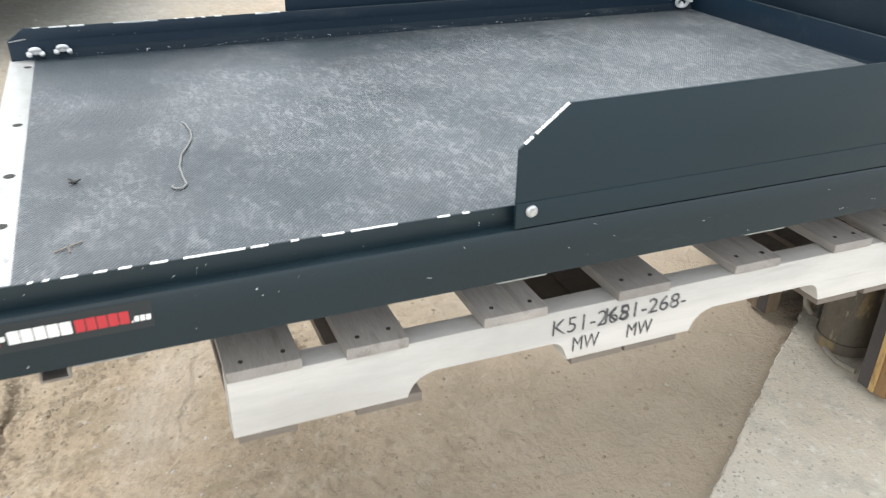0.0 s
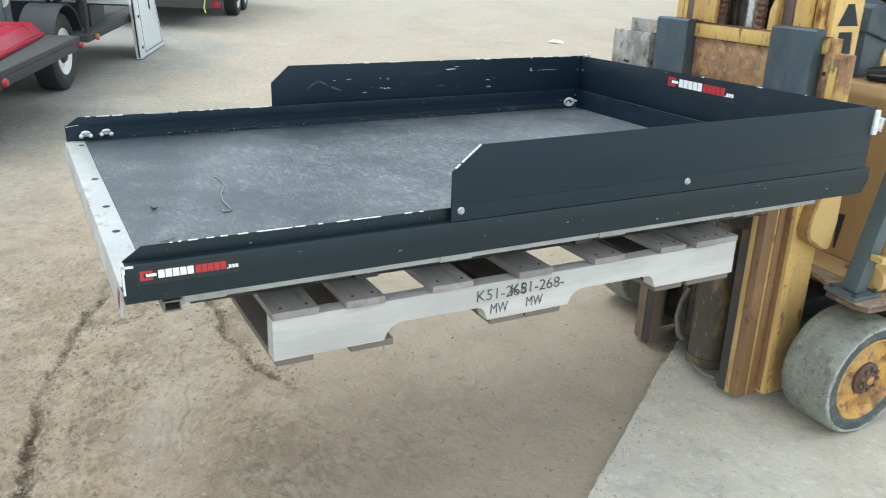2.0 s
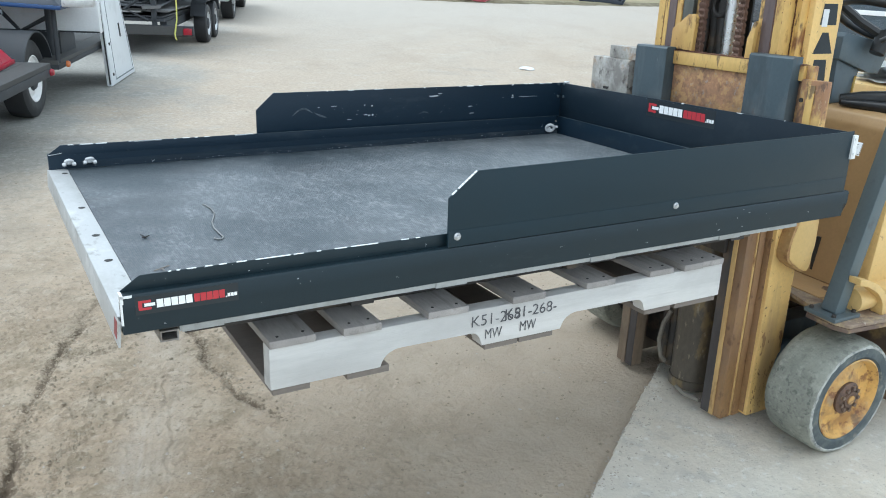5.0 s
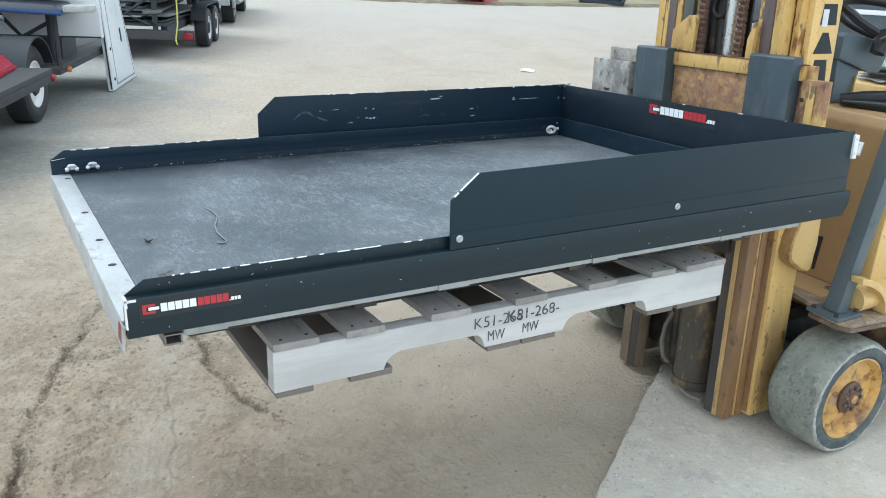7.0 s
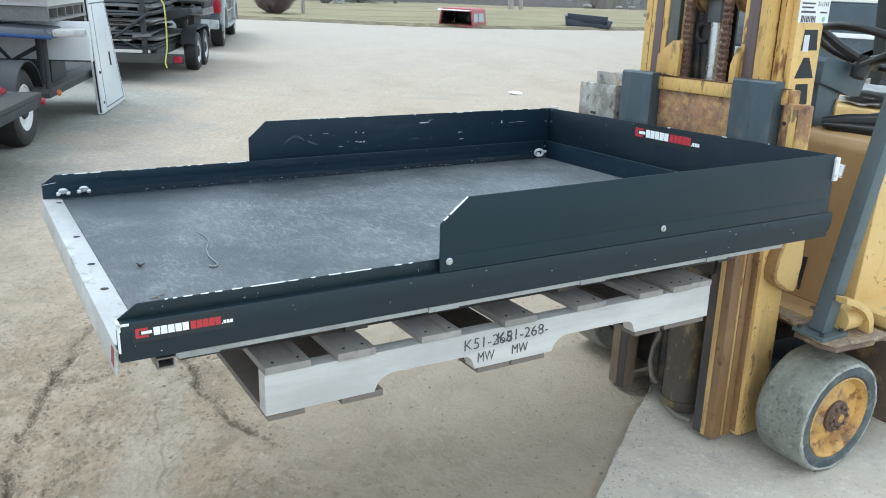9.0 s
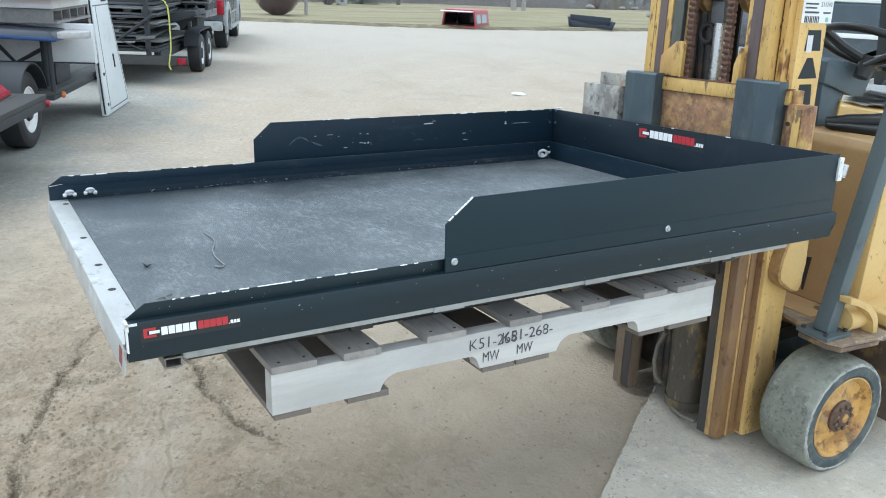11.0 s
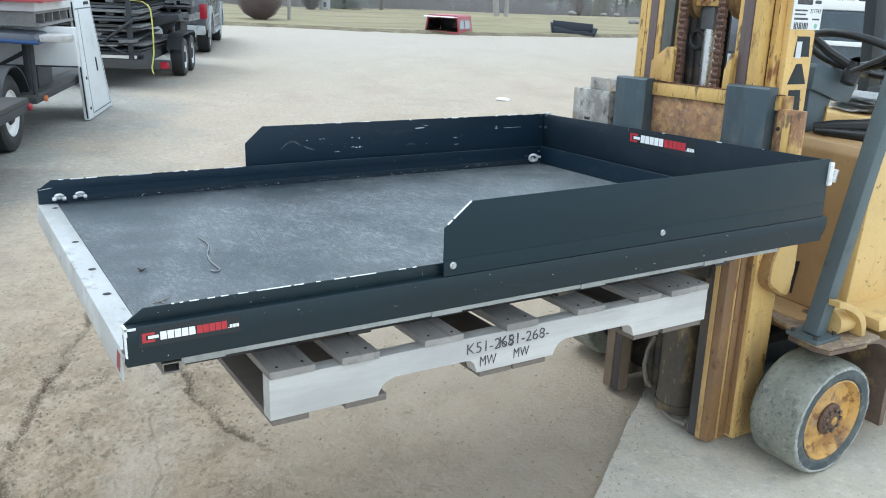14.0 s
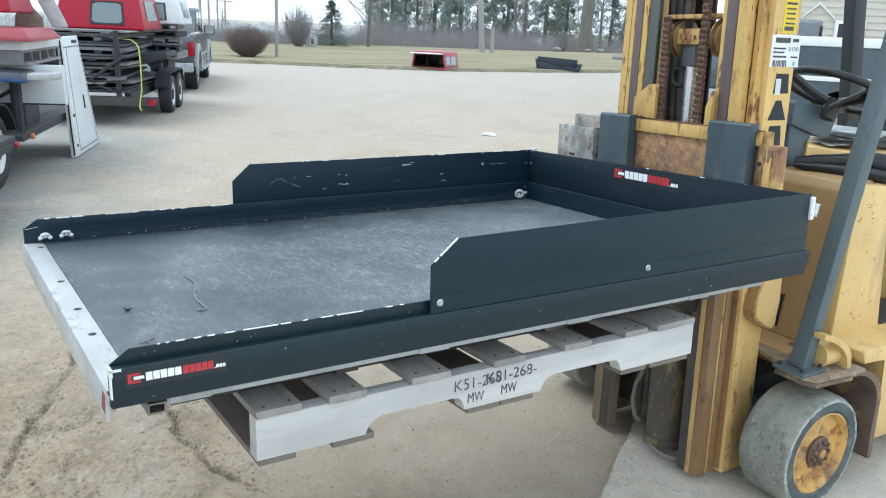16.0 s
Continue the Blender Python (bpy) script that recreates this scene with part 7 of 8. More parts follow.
for nm, f, h, wide, tall in (("handle_slot", 0.62, 0.46, 0.035, 0.15), ("latch", 0.55, 1.185, 0.20, 0.032), ("clip", 0.07, 0.10, 0.035, 0.03), ("clip", 0.07, 0.42, 0.035, 0.03)):
    x, y = lid_at(f, h)
    boxed(nm, dark_hole, lean_lid, x, x + wide, y, y + tall, 0.0004, 0.008)

# tandem-axle trailer with stacked bed parts and caps
TC = pose(2.34, 10.55, 0, 0, 0, -22)
tc = thing("equipment_trailer", "black tandem-axle trailer stacked with truck bed parts", "trailer", TC)
bm = B()
box(bm, -1.75, 0.14, 0.0, 0.09, 0.28, 0.41, 0.006)
box(bm, -1.75, -1.66, 0.09, 4.0, 0.34, 0.46)
box(bm, -0.32, -0.23, 0.09, 4.0, 0.34, 0.46)
box(bm, -1.75, -0.25, 0.0, 4.0, 0.46, 0.50)
box(bm, -1.0, -0.9, 4.0, 5.0, 0.36, 0.44)
for x in (-0.38, -1.35):
    box(bm, x - 0.03, x + 0.03, 0.0, 0.07, 0.30, 1.30)
part("trailer_frame", bm, trailer_black, tc)
for sx, x in ((1, 0.09), (-1, -1.98)):
    for y in (1.85, 2.66):
        road_wheel(tc, x, y, 0.30, 0.21, sx, zinc_white)
    bm = B()
    xa = -0.13 if sx > 0 else -1.98
    prism(bm, [(1.42, 0.44), (1.51, 0.62), (1.66, 0.665), (2.86, 0.665), (3.01, 0.62), (3.09, 0.44), (3.07, 0.44), (2.99, 0.605), (2.86, 0.645), (1.66, 0.645), (1.53, 0.605), (1.44, 0.44)], "x", xa, xa + 0.22)
    part("fender", bm, trailer_black, tc)
boxed("rear_board", deck_wood, tc, -1.70, 0.0, -0.014, -0.001, 0.285, 0.405, 0.003)
boxed("tail_lamp", red_lens, tc, 0.008, 0.126, -0.03, 0.0, 0.296, 0.385, 0.01)
bm = B()
tube(bm, [(-0.30, -0.02, 0.95), (-0.75, -0.02, 0.62), (-0.45, -0.02, 0.48)], 0.025, 8)
part("brace", bm, trailer_black, tc)
def bed_stack(m, seed, w, l, h, mt, mt2):
    """A flattened truck bed part: uneven sheets and ribs with blocks between."""
    rnd = random.Random(seed)
    t = thing("bed_part", "stacked dark grey truck bed parts tied on the trailer", "bed part", m, "stacked bed parts")
    thick = rnd.uniform(0.018, 0.035)
    a = -w * rnd.uniform(0.9, 1.0)
    bm = B()
    prism(bm, [(a, h - thick), (-0.02, h - thick - 0.004), (0, h - 0.5 * thick), (-0.03, h), (a, h - 0.003)], "y", rnd.uniform(0, 0.10), l, 0.003)
    part("top_sheet", bm, mt, t)
    boxed("lower_sheet", mt2, t, a + rnd.uniform(0, 0.2), -rnd.uniform(0, 0.25), rnd.uniform(0, 0.12), l * 0.95, 0.0, rnd.uniform(0.012, 0.03), 0.003)
    x = a + 0.05
    while x < -0.12:
        wide = rnd.uniform(0.03, 0.16)
        boxed("rib", rnd.choice((mt, mt2, stack_grey)), t, x, min(x + wide, -0.03), rnd.uniform(0.01, 0.16), l * 0.9, 0.0305, h - thick - 0.0045, 0.003)
        x += wide + rnd.uniform(0.08, 0.5)
    return t


z = 0.505
for k in range(9):
    h = (0.10, 0.075, 0.11, 0.06, 0.09, 0.10, 0.07, 0.10, 0.075)[k]
    bed_stack(TC @ pose(-0.20 - 0.16 * ((k * 7) % 5) / 4, 0.03 + 0.03 * (k % 4), z, 0, (0.6, -0.4, 0.3, 0, -0.6)[k % 5], 2.0 * ((k * 3) % 4) - 3.0), 80 + k, 1.5, 2.4 + 0.1 * (k % 4), h,
              (pallet_far, stack_grey, pallet_far, pallet_far, stack_grey)[k % 5], (stack_grey, deck_wood, stack_grey)[k % 3])
    z += h + 0.001
for k, (x0, x1, z0, z1, y) in enumerate(((-1.5, -0.55, 0.56, 0.60, -0.035), (-1.2, -0.75, 0.70, 0.755, -0.03), (-0.52, -0.28, 0.62, 0.68, -0.03))):
    bm = B()
    prism(bm, [(x0, z0), (x1, z0 + 0.02), (x1 + 0.02, z1), (x0 - 0.01, z1 - 0.015)], "y", y, y + 0.025, 0.003)
    solid("loose_board", bm, pallet_far, "short splintered grey board wedged in the trailer load", "board", TC)
truck_cap("truck_cap", car_red, "glossy red truck cap with tinted windows on the trailer stack", TC @ pose(-0.12, 0.75, 1.295), 1.24, 1.6, 0.54, 0.10, True, "", (0.585, 0.245))
truck_cap("truck_cap", white_gel, "white truck cap with a framed window on the trailer stack", TC @ pose(0.20, 2.45, 1.386), 1.6, 1.3, 0.46, 0.10, True)
bm = B()
prism(bm, [(-0.12, 0.70), (0.16, 0.98), (0.10, 1.05), (-0.22, 0.80)], "y", 1.3, 1.36, 0.01)
prism(bm, [(-0.22, 0.80), (0.16, 0.92), (0.14, 1.0), (-0.22, 0.95)], "y", 0.9, 1.9, 0.01)
solid("bumper_piece", bm, trailer_black, "bent dark bumper pieces tied on the trailer side", "bumper", TC)
bm = B()
pts = [(-0.45, 0.03, 1.195), (-0.183, -0.01, 1.185), (-0.11, -0.03, 1.14), (-0.075, -0.04, 1.08), (-0.062, -0.045, 0.90), (-0.060, -0.045, 0.70), (-0.066, -0.04, 0.50), (-0.10, -0.045, 0.31), (-0.095, -0.05, 0.26), (-0.080, -0.05, 0.225)]
for a, b in zip(pts, pts[1:]):
    a, b = Vector(a), Vector(b)
    vs = [bm.verts.new(p) for p in (a + Vector((-0.010, 0, 0.0)), a + Vector((0.010, 0, 0.004)), b + Vector((0.010, 0, 0.004)), b + Vector((-0.010, 0, 0.0)))]
    bm.faces.new(vs)
    vs2 = [bm.verts.new(v.co + Vector((0, 0.004, 0))) for v in vs]
    bm.faces.new(vs2)
solid("ratchet_strap", bm, strap_yellow, "yellow webbing strap hanging over the trailer load", "strap", TC)
z = 0.80
for k, h in enumerate((0.12, 0.11, 0.13, 0.10, 0.12)):
    rack("bed_part", TC @ pose(0.02 + 0.03 * (k % 3), 2.9, z, 0, 0, 4 * (k % 3) - 3), 0.55, 1.0, h, 2 + k % 2, trailer_black if k % 2 else pallet_far, "dark metal rack piece on the trailer front", "stacked bed parts", "bed part")
    z += h + 0.001
boxed_rack = thing("rack_legs", "dark support under the metal rack pieces", "support", TC)
boxed("leg", trailer_black, boxed_rack, -0.25, -0.15, 3.0, 3.8, 0.5, 0.80)
boxed("leg", trailer_black, boxed_rack, -0.45, -0.38, 3.0, 3.8, 0.5, 0.80)


def pickup(name, m, paint, label, trim, trim_z=0.74, more=0.0, flared=False):
    """A four-door pickup; its rear right ground corner is at the origin, forward is y, the left is -x."""
    t = thing(name, label, "pickup truck", m)
    W = 1.95
    Y = lambda y: y + (more if y > 1.6 else 0.0)
    bm = B()
    side = [(0.05, 0.62), (0.02, 0.95), (0.04, 1.24), (2.0, 1.26), (4.15, 1.24), (4.55, 1.20), (5.55, 1.08), (5.68, 0.98), (5.70, 0.60), (5.55, 0.50)]
    for cy in (4.62, 1.05):
        side += [(cy + 0.46 * math.cos(radians(a)), 0.44 + 0.46 * math.sin(radians(a))) for a in (5, 30, 55, 80, 105, 130, 155, 175)]
        side += [(cy - 0.50, 0.46)]
    side = [(Y(y), z) for y, z in side]
    prism(bm, side, "x", -W + 0.02, -0.02, 0.025)
    body = part("body", bm, paint, t)
    bm = B()
    cab = [(1.98, 1.262), (2.22, 1.80), (2.40, 1.87), (3.55, 1.87), (3.75, 1.82), (4.42, 1.25)]
    cab = [(Y(y), z) for y, z in cab]
    prism(bm, cab, "x", -W + 0.12, -0.12, 0.03)
    cabin = part("cabin", bm, paint, t)
    for x0, x1 in ((-0.124, -0.112), (-W + 0.112, -W + 0.124)):
        for q in (((2.16, 1.32), (2.34, 1.76), (2.95, 1.78), (2.95, 1.32)), ((3.03, 1.32), (3.03, 1.78), (3.56, 1.77), (4.12, 1.32)), ((2.06, 1.30), (2.14, 1.32), (2.30, 1.74), (2.24, 1.76))):
            bm = B()
            prism(bm, [(Y(y), z) for y, z in q], "x", x0, x1)
            part("side_window", bm, dark_glass, cabin)
    bm = B()
    q = [(-W + 0.25, 1.35), (-0.25, 1.35), (-0.32, 1.76), (-W + 0.32, 1.76)]
    vs = [bm.verts.new((x, Y(2.0) + (z - 1.262) * 0.446 - 0.012, z)) for x, z in q]
    vb = [bm.verts.new((x, Y(2.0) + (z - 1.262) * 0.446 + 0.01, z)) for x, z in q]
    bm.faces.new(vs)
    for i in range(4):
        bm.faces.new((vs[i], vs[(i + 1) % 4], vb[(i + 1) % 4], vb[i]))
    part("rear_window", bm, dark_glass, cabin)
    for x in (-0.055, -W + 0.055):
        boxed("tail_lamp", red_lens, body, x - 0.09, x + 0.06, 0.0, 0.09, 0.80, 1.12, 0.02)
    boxed("tailgate", paint, body, -W + 0.20, -0.20, -0.005, 0.03, 0.70, 1.22, 0.012)
    boxed("bumper", trim, t, -W + 0.04, -0.04, -0.12, 0.04, 0.46, 0.66, 0.03)
    boxed("rail_cap", trim, body, -0.10, -0.012, 0.06, Y(1.98), 1.25, 1.33 if trim_z > 0.9 else 1.30, 0.01)
    boxed("rail_cap", trim, body, -W + 0.012, -W + 0.10, 0.06, Y(1.98), 1.255, 1.30, 0.01)
    boxed("side_trim", trim, body, -0.022, -0.008, 0.10 if trim_z > 0.9 else 1.6, Y(4.1), trim_z, trim_z + 0.04, 0.004)
    boxed("running_board", trim, t, -0.10, 0.06, Y(1.75), Y(3.95), 0.40, 0.45, 0.01)
    for y in (1.05, Y(4.62)):
        road_wheel(t, -0.02, y, 0.395, 0.27, 1, alu)
        road_wheel(t, -W + 0.02, y, 0.395, 0.27, -1, alu)
    bm = B()
    box(bm, -0.06, 0.19, Y(3.92), Y(4.02), 1.20, 1.44, 0.03)
    mir = part("mirror", bm, trailer_black, t)
    boxed("mirror_glass", alu, mir, -0.035, 0.17, Y(3.912), Y(3.919), 1.22, 1.42)
    if flared:
        for cy in (1.05, Y(4.62)):
            bm = B()
            ring = [(cy + r * math.cos(radians(a)), 0.46 + r * math.sin(radians(a))) for r, arc in ((0.60, range(-8, 189, 14)), (0.455, range(188, -9, -14))) for a in arc]
            prism(bm, ring, "x", -0.03, 0.03, 0.008)
            part("fender_flare", bm, alu_dull, body, "pale silver wheel arch flare")
    for x in (-0.03, -W + 0.02):
        boxed("door_handle", trailer_black, body, x - 0.005 if x > -1 else x - 0.02, x + 0.02, Y(2.25), Y(2.42), 1.08, 1.12, 0.006)
    for y in (Y(2.98), Y(2.05)):
        boxed("door_seam", dark_hole, body, -0.0205, -0.0185, y, y + 0.008, 0.55, 1.24)
    return t


pickup("pickup_truck", pose(4.40, 15.63, 0, 0, 0, -19.5) @ Matrix.Diagonal((1, 1, 0.91, 1)), silver_paint, "pewter grey four-door pickup truck with red tail lamps", alu_dull, flared=True)
pickup("pickup_truck", pose(7.58, 4.98, 0, 0, 0, -145.2) @ Matrix.Scale(1.22, 4), dark_navy, "dark blue pickup truck with a pale bed rail", white_trim, 0.945, 0.7)
pickup("pickup_truck", pose(12.3, 7.03, 0, 0, 0, -58) @ Matrix.Scale(1.06, 4), silver_paint, "dark grey pickup truck parked further back", alu_dull)

# ---- beyond the yard: caps, bush, poles, trees, house ----
hatch = thing("discarded_cap", "red truck cap with an open hatch on the grass edge", "truck cap", pose(14.55, 24.55, 0.03, 0, 0, -50) @ Matrix.Diagonal((0.82, 0.82, 0.98, 1)))
bm = B()
prism(bm, [(0.0, 0.0), (0.10, 0.58), (0.16, 0.63), (1.44, 0.63), (1.50, 0.58), (1.60, 0.0), (1.54, 0.0), (1.45, 0.53), (0.15, 0.53), (0.06, 0.0)], "y", 0.0, 1.9, 0.006)
part("cap_shell", bm, car_red_old, hatch)
boxed("front_wall", dark_glass, hatch, 0.10, 1.50, 1.85, 1.89, 0.02, 0.55)
bm = B()
prism(bm, [(-0.50, 0.56), (-0.46, 0.60), (0.0, 0.585), (0.0, 0.555)], "x", 0.12, 1.48, 0.004)
part("open_hatch", bm, white_gel, hatch, "pale open hatch")
for y0, y1 in ((0.15, 0.75), (0.85, 1.6)):
    bm = B()
    prism(bm, [(y0, 0.16), (y1, 0.16), (y1 - 0.05, 0.46), (y0 + 0.02, 0.46)], "x", -0.004, 0.012)
    for v in bm.verts:
        v.co.x += 1.60 - 0.172 * v.co.z
    part("side_window", bm, pale_glass, hatch)
bm = B()
prism(bm, [(0.10, 0.10), (1.75, 0.10), (1.70, 0.48), (0.13, 0.48)], "x", 0.0, 0.010)
for v in bm.verts:
    v.co.x += 0.065 + 0.17 * v.co.z
part("side_window", bm, dark_glass, hatch)
boxed("sill", car_red_old, hatch, 0.02, 1.58, -0.03, 0.03, 0.0, 0.06)

tub = thing("bedliner", "dark blue plastic truck bedliner lying tilted on the grass edge", "bedliner", pose(20.05, 24.35, 0.05, 0, 3, -36) @ Matrix.Scale(0.88, 4))
bm = B()
outer_t = [(0.0, 0.48), (0.10, 0.02), (1.95, 0.02), (2.08, 0.42), (1.98, 0.42), (1.88, 0.08), (0.18, 0.08), (0.10, 0.48)]
prism(bm, outer_t, "y", 0.0, 1.2, 0.008)
box(bm, 0.12, 1.95, 1.14, 1.2, 0.03, 0.56, 0.01)
prism(bm, [(0.14, 0.03), (1.92, 0.03), (1.96, 0.20), (1.5, 0.27), (1.1, 0.20), (0.6, 0.31), (0.10, 0.36)], "y", 0.0, 0.05, 0.008)
part("tub", bm, plastic_dark, tub)
for k in range(7):
    boxed("rib", plastic_dark, tub, 0.25 + 0.23 * k, 0.36 + 0.23 * k, 0.02, 1.12, 0.0805, 0.10)


def twig_bush(name, x, y, r, h, count, mt, label, seed):
    rnd = random.Random(seed)
    bm = B()
    for _ in range(count):
        a, lean_by = rnd.random() * 6.28, rnd.random() ** 0.7
        p0 = Vector((x + 0.12 * r * math.cos(a), y + 0.12 * r * math.sin(a), 0.05))
        top = Vector((x + r * lean_by * math.cos(a), y + r * lean_by * math.sin(a), h * (1 - 0.24 * lean_by ** 2.2) * (0.7 + 0.36 * rnd.random())))
        mid = p0.lerp(top, 0.5) + Vector((0.12 * r * math.cos(a), 0.12 * r * math.sin(a), -0.05 * h))
        tube(bm, [p0, mid, top], 0.01, 3, radii=[0.010, 0.006, 0.002])
        for _ in range(4):
            q = mid.lerp(top, rnd.random())
            e = q + Vector((rnd.gauss(0, 0.16), rnd.gauss(0, 0.16), abs(rnd.gauss(0.12, 0.1)))) * r
            tube(bm, [q, e], 0.006, 3, radii=[0.004, 0.0015])
    return solid(name, bm, mt, label, "bush")


twig_bush("bare_bush", 10.13, 29.40, 0.90, 1.18, 800, twig_red, "round reddish-brown leafless bush on the lawn", 3)


def pole(name, x, y, r, h, label, arms=0, lean_x=0.0):
    t = thing(name, label, "utility pole", pose(x, y, ground_height(x, y)))
    bm = B()
    cyl(bm, (0, 0, 0), (lean_x, 0, h), r, r * 0.75, 14)
    part("shaft", bm, pole_wood, t)
    for k in range(arms):
        boxed("cross_arm", pole_wood, t, -1.1, 1.1, -0.06, 0.06, h - 0.5 - 0.9 * k, h - 0.38 - 0.9 * k)
    return t


pole("lamp_post", 11.44, 29.8, 0.072, 8.0, "thin pale grey post on the lawn")
pole("utility_pole", 28.0, 39.6, 0.17, 9.0, "grey leaning wooden utility pole on the lawn", lean_x=-0.9)
pole("utility_pole", 28.55, 39.4, 0.13, 1.6, "short grey wooden stub pole on the lawn")
for k, (px, py, ph) in enumerate(((15.5, 60, 9.5), (18.6, 66, 6.6), (24.5, 84, 6.2), (29.0, 96, 6.6), (33.0, 106, 6.4), (17.8, 96, 12))):
    pole("utility_pole", px, py, 0.13, ph, "distant wooden utility pole with a cross arm", 1)
shed = thing("utility_box", "small white utility box on the lawn", "utility box", pose(17.75, 41.6, 0.08) @ Matrix.Scale(0.88, 4))
boxed("box_body", alu, shed, 0, 0.55, 0, 0.5, 0, 0.62, 0.01)
bm = B()
prism(bm, [(-0.05, 0.6205), (0.60, 0.6205), (0.275, 0.80)], "y", -0.04, 0.54, 0.008)
part("box_roof", bm, alu_dull, shed)
boxed("box_door", frame_grey, shed, 0.10, 0.30, -0.012, -0.001, 0.20, 0.50)
for k, (x, y, s) in enumerate(((40.2, 47.4, 0.34), (44.2, 46.9, 0.30), (33.5, 33.9, 0.32), (42.4, 46.4, 0.24))):
    bm = B()
    bmesh.ops.create_icosphere(bm, subdivisions=3, radius=s)
    for v in bm.verts:
        v.co *= 1 + 0.25 * noise.noise(v.co * 2 + Vector((k, 0, 0)))
        v.co.z *= 0.55
    solid("boulder", bm, boulder_grey, "pale rounded boulder by the tree", "boulder", pose(x, y, 0.2), group="boulders by the tree")


def limb(bm, rnd, p, d, length, r, depth):
    pts = [p.copy()]
    radii = [r]
    n = 4
    for i in range(n):
        d = (d + Vector((rnd.gauss(0, 0.13), rnd.gauss(0, 0.13), rnd.gauss(0.03, 0.08)))).normalized()
        p = p + d * (length / n)
        pts.append(p.copy())
        radii.append(r * (1 - 0.55 * (i + 1) / n))
    tube(bm, pts, r, 5 if depth > 1 else 3, radii=radii)
    if depth:
        for _ in range(3 if depth > 1 else 5):
            k = rnd.randrange(1, n + 1)
            side = Vector((rnd.gauss(0, 1), rnd.gauss(0, 1), rnd.gauss(0.3, 0.5))).normalized()
            limb(bm, rnd, pts[k], (d * 0.6 + side).normalized(), length * rnd.uniform(0.45, 0.75), radii[k] * 0.65, depth - 1)


def bare_tree(x, y, z, h, seed, label, r=None, turn=0, depth=4, low=0.22):
    rnd = random.Random(seed)
    r = r or h * 0.014
    t = thing("bare_tree", label, "tree", pose(x, y, z, 0, 0, turn))
    bm = B()
    tube(bm, [(0, 0, -0.2), (0, 0, 0.1 * h), (0.01 * h, 0, 0.3 * h), (0.02 * h, 0.01 * h, 0.55 * h), (0, 0.02 * h, 0.8 * h)], r, 10, radii=[r * 1.7, r * 1.05, r, r * 0.75, r * 0.35])
    part("trunk", bm, bark, t)
    bm = B()
    for k in range(9):
        f = low + (0.8 - low) * k / 9
        a = rnd.random() * 6.28
        limb(bm, rnd, Vector((0.02 * h * f, 0.01 * h * f, f * h)), Vector((math.cos(a), math.sin(a), 0.75)).normalized(), h * rnd.uniform(0.25, 0.38), r * 0.45, depth - 1)
    part("crown", bm, twig, t, smooth=0)
    return t


def conifer(h, seed, spread_by, clear, label):
    """A ragged evergreen: whorls of drooping boughs, each a spray of many narrow needle tufts."""
    rnd = random.Random(seed)
    t = thing("evergreen_tree", label, "tree")
    bm = B()
    tube(bm, [(0, 0, -0.3), (0, 0, 0.4 * h), (0.05, 0, h)], 0.02 * h, 8, radii=[0.022 * h, 0.015 * h, 0.003 * h])
    part("trunk", bm, bark, t)
    vs, fs = [], []
    z = clear * h
    while z < h:
        f = (z - clear * h) / (h - clear * h)
        reach = spread_by * h * (1 - f) ** 0.8 * (0.6 + 0.6 * rnd.random()) + 0.12
        for _ in range(6):
            if rnd.random() < 0.15:
                continue
            a = rnd.random() * 6.28
            rr = reach * rnd.uniform(0.55, 1.15)
            for k in range(72):
                q = rnd.random() ** 0.6
                c = Vector((math.cos(a) * rr * q, math.sin(a) * rr * q, z + 0.12 * h * 0.25 * (q - 1.1 * q * q) + rnd.gauss(0, 0.015 * h)))
                c += Vector((rnd.gauss(0, 0.07), rnd.gauss(0, 0.07), 0)) * rr
                s = h * rnd.uniform(0.006, 0.012)
                e1 = Vector((rnd.gauss(0, 1), rnd.gauss(0, 1), rnd.gauss(0.1, 0.5))).normalized() * s * 1.6
                e2 = Vector((rnd.gauss(0, 1), rnd.gauss(0, 1), rnd.gauss(0, 0.6))).normalized() * s * 0.55
                b = len(vs)
                vs += [tuple(c - e1 * 0.5), tuple(c + e2), tuple(c + e1), tuple(c - e2)]
                fs.append((b, b + 1, b + 2, b + 3))
        z += h * 0.032
    m2 = bpy.data.meshes.new("crown")
    m2.from_pydata(vs, [], fs)
    m2.materials.append(needles)
    cr = new("crown", m2)
    cr.parent = t
    return t


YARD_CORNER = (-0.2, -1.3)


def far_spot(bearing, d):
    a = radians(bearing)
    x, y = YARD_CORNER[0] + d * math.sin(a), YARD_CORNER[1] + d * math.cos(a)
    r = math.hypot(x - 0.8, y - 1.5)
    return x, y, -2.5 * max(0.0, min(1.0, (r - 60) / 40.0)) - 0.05


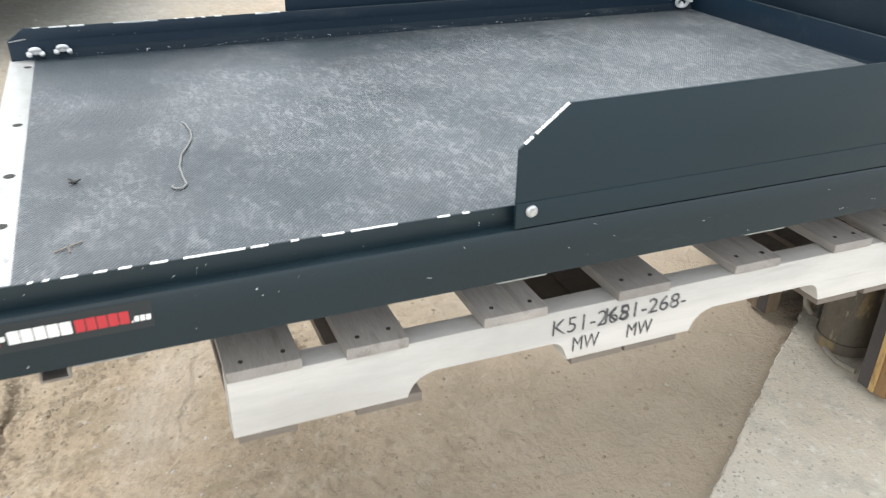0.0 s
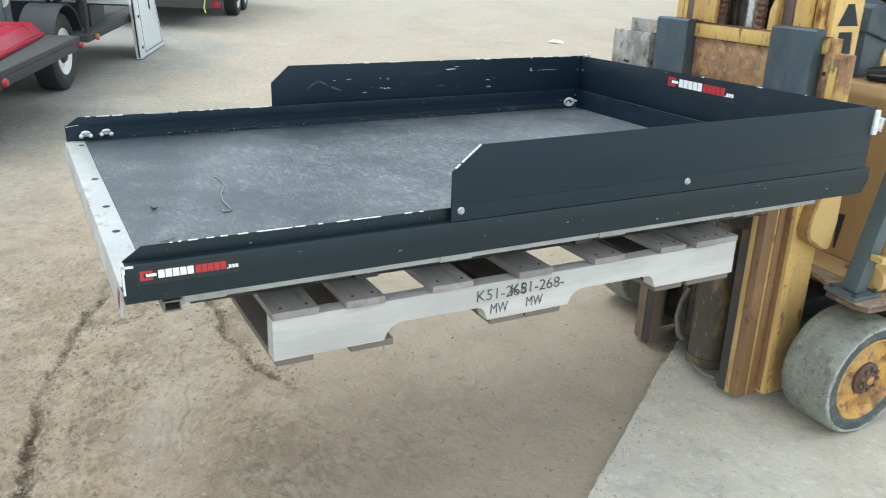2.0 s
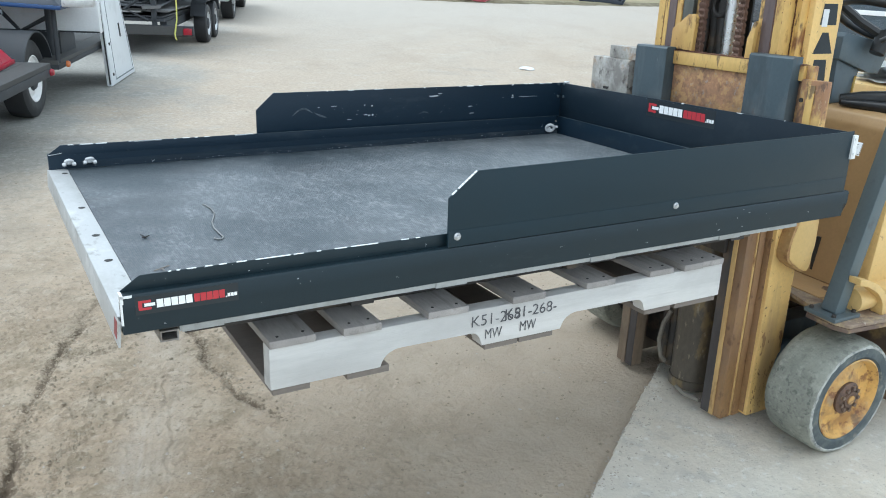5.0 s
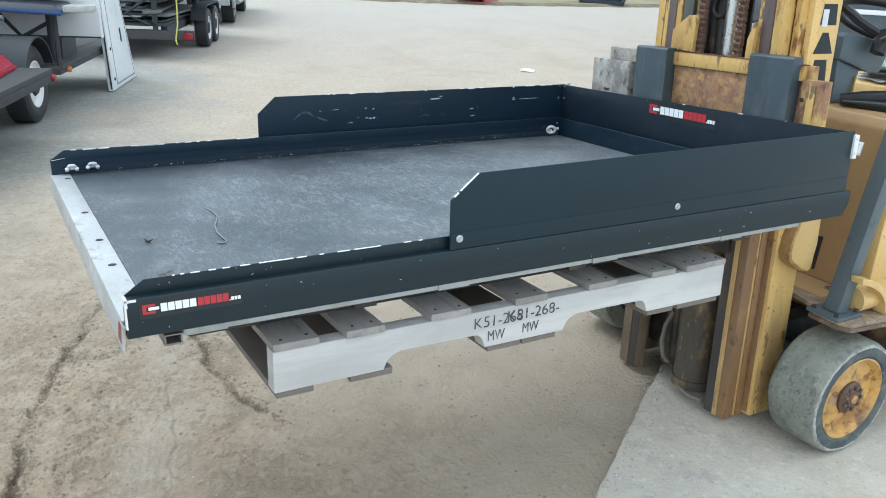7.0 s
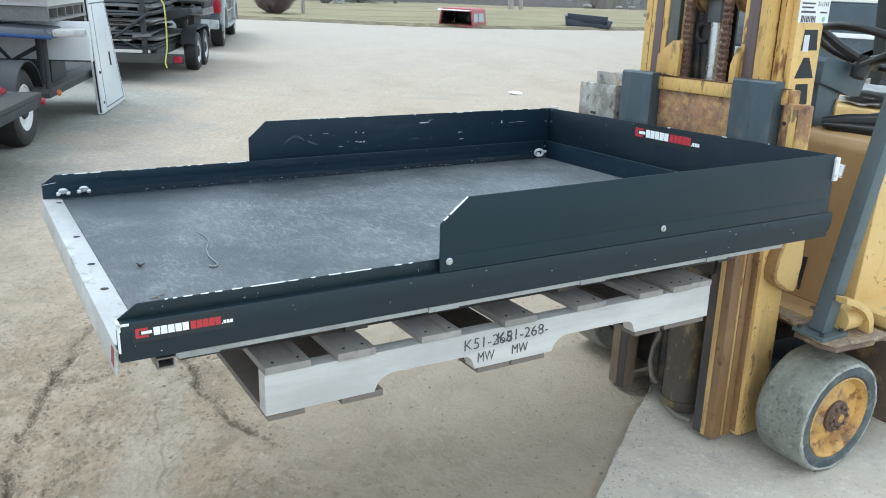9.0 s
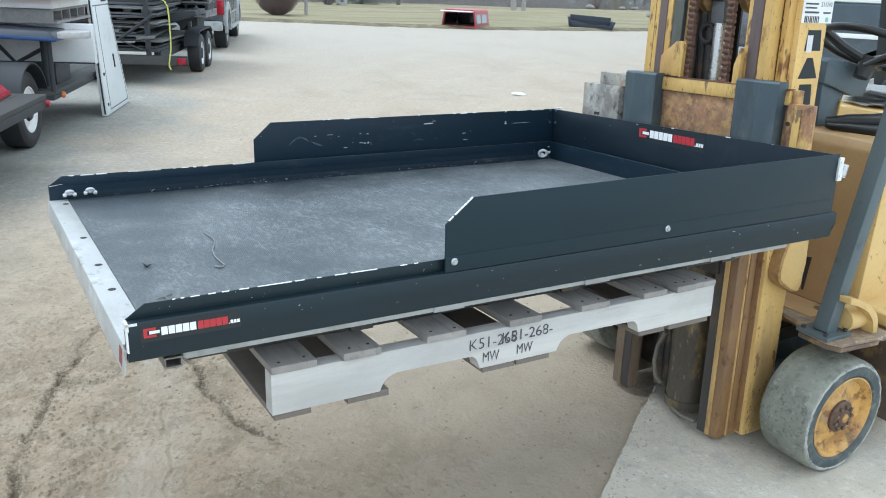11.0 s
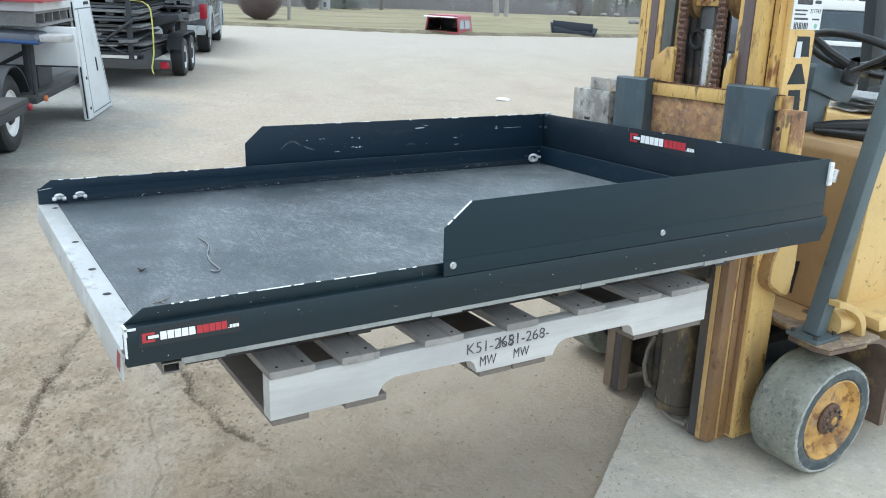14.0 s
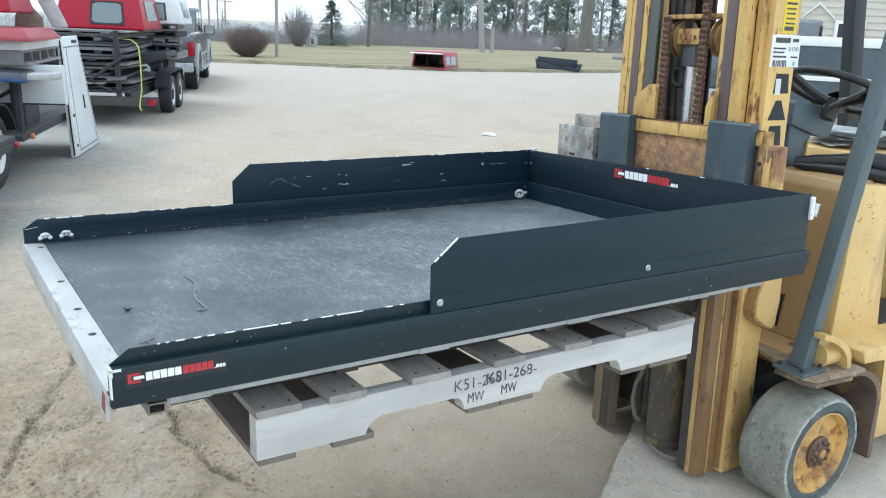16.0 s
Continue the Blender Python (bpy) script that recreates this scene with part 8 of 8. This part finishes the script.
kinds = [conifer(11.0, 1, 0.225, 0.10, "tall dark ragged evergreen tree in the far tree line"), conifer(13.0, 2, 0.20, 0.20, "tall dark ragged evergreen tree in the far tree line"),
         conifer(5.2, 3, 0.24, 0.03, "full dark blue-green spruce at the field edge")]
spots = [(26.8, 96, 0, 0.9), (28.3, 92, 1, 1.0), (31.2, 90, 0, 1.0), (33.0, 97, 1, 1.1), (34.2, 88, 0, 1.15), (36.2, 92, 1, 0.9), (37.4, 100, 0, 1.2), (38.8, 90, 1, 1.0), (40.2, 96, 0, 1.1), (43.2, 92, 0, 1.0), (45.0, 96, 1, 1.0),
         (30.0, 104, 0, 1.1), (35.3, 106, 1, 1.2), (41.8, 106, 0, 1.2), (32.2, 108, 1, 1.15), (39.6, 110, 0, 1.3), (46.5, 100, 0, 1.1), (27.6, 110, 1, 1.0), (29.2, 88, 0, 0.8), (44.2, 84, 2, 1.1)]
first = set()
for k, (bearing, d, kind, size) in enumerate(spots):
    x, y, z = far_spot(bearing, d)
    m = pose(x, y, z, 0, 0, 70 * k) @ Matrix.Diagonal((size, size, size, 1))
    if kind not in first:
        kinds[kind].matrix_basis = m
        kinds[kind]["group"] = "far tree line"
        first.add(kind)
    else:
        c = copy_thing(kinds[kind], m)
        c.matrix_basis = m
copy_thing(kinds[2], pose(20.27, 44.27, 0.05)).matrix_basis = pose(20.27, 44.27, 0.05, 0, 0, 40) @ Matrix.Diagonal((1.12, 1.12, 0.50, 1))
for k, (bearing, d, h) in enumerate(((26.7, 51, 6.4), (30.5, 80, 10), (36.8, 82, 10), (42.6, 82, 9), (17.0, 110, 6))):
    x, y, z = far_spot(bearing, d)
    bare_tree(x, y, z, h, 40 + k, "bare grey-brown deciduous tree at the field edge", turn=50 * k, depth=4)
twig_bush("tall_shrub", 17.05, 41.5, 1.0, 2.25, 420, twig, "tall bushy leafless shrub beside the utility box", 15)
bare_tree(43.7, 48.3, 0.0, 16.0, 60, "massive bare tree trunk on the lawn", r=0.46, depth=3, low=0.35)
twig_bush("bare_bush", 41.0, 47.6, 0.62, 1.6, 70, twig_red, "reddish leafless bush by the big tree", 8)

# twiggy undergrowth along the field edge
rnd = random.Random(77)
vs, fs = [], []
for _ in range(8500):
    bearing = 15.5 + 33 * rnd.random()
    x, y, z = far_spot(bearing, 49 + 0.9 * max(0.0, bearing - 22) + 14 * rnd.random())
    h = (0.75 + 0.5 * noise.noise((bearing * 0.6, 0, 0)) + 1.9 * rnd.random() ** 3) * (0.40 if bearing < 26 else 1.0)
    lx, ly = rnd.gauss(0, 0.35), rnd.gauss(0, 0.35)
    b = len(vs)
    w2 = 0.009
    vs += [(x - w2, y + w2, z), (x + w2, y - w2, z), (x + lx, y + ly, z + h)]
    fs.append((b, b + 1, b + 2))
    for _ in range(5):
        f = 0.25 + 0.5 * rnd.random()
        q = (x + lx * f, y + ly * f, z + h * f)
        b = len(vs)
        vs += [(q[0], q[1], q[2] - 0.012), (q[0], q[1], q[2] + 0.012), (q[0] + rnd.gauss(0, 0.28), q[1] + rnd.gauss(0, 0.28), q[2] + 0.45 * rnd.random())]
        fs.append((b, b + 1, b + 2))
m2 = bpy.data.meshes.new("thicket")
m2.from_pydata(vs, [], fs)
m2.materials.append(twig)
tagged(new("thicket", m2), "grey leafless undergrowth along the field edge", "undergrowth", kind="stuff")

# woods along the horizon, with haze put into their pale grey colour
rnd = random.Random(91)
vs, fs = [], []
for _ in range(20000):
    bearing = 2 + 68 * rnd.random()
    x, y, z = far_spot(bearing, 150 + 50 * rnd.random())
    top = 2.3 + 0.9 * noise.noise((bearing * 0.35, 1, 0)) + 0.7 * noise.noise((bearing * 1.7, 2, 0))
    h = z + 0.2 + max(0.6, top) * rnd.random()
    w2, tall = 0.05 + 0.12 * rnd.random(), 0.22 + 0.45 * rnd.random()
    b = len(vs)
    a = rnd.random() * 3.14
    cx, cy, lx = w2 * math.cos(a), w2 * math.sin(a), rnd.gauss(0, 0.35)
    vs += [(x - cx, y - cy, h - 0.3 * tall), (x + 0.2 * cx, y + 0.2 * cy, h - tall), (x + cx, y + cy, h + 0.1 * tall), (x + lx, y - 0.1 * cy, h + tall)]
    fs.append((b, b + 1, b + 2, b + 3))
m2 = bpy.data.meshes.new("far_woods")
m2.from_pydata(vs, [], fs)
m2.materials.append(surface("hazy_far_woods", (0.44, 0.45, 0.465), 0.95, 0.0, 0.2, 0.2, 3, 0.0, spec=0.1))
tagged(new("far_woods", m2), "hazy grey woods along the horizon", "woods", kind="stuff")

# house behind the dark truck
hm = pose(21.5, 16.4, 0, 0, 0, -55)
house = thing("house", "beige clapboard house with white trim", "house", hm)
bm = B()
box(bm, 0, 14, 0.0, 7, 0, 5.6)
prism(bm, [(0, 5.6), (14, 5.6), (7, 9.0)], "y", 0.0, 7.0)
part("wall", bm, siding, house)
for k in range(28):
    bm = B()
    prism(bm, [(-0.001, 0.2 * k + 0.002), (-0.030, 0.2 * k + 0.002), (-0.006, 0.2 * k + 0.198), (-0.001, 0.2 * k + 0.198)], "x", 0.12, 13.88)
    part("clapboard", bm, siding, house)
wx = 3.42
bm = B()
box(bm, wx - 0.42, wx + 0.42, -0.075, -0.031, 0.95, 2.23, 0.01)
wf = part("window_frame", bm, white_trim, house)
boxed("pane", dark_glass, wf, wx - 0.32, wx - 0.02, -0.080, -0.0755, 1.05, 2.13)
boxed("pane", dark_glass, wf, wx + 0.02, wx + 0.32, -0.080, -0.0755, 1.05, 2.13)
bm = B()
for s in (-1, 1):
    prism(bm, [(2.50, 2.74), (2.50 + s * 0.46, 2.32), (2.50 + s * 0.46, 2.26), (2.50, 2.68)], "y", -0.09, -0.031)
part("gable_trim", bm, white_trim, house)
bm = B()
prism(bm, [(-0.4, 5.42), (7, 9.05), (14.4, 5.42), (14.4, 5.60), (7, 9.25), (-0.4, 5.60)], "y", -0.3, 7.3)
part("roof", bm, frame_grey, house)

bm = B()
bmesh.ops.create_icosphere(bm, subdivisions=3, radius=0.11)
for v in bm.verts:
    v.co *= 1 + 0.2 * noise.noise(v.co * 9)
    v.co.z *= 0.28
solid("white_rubble", bm, white_gel, "lump of white rubble lying on the gravel", "rubble", pose(6.85, 8.6, 0.01))
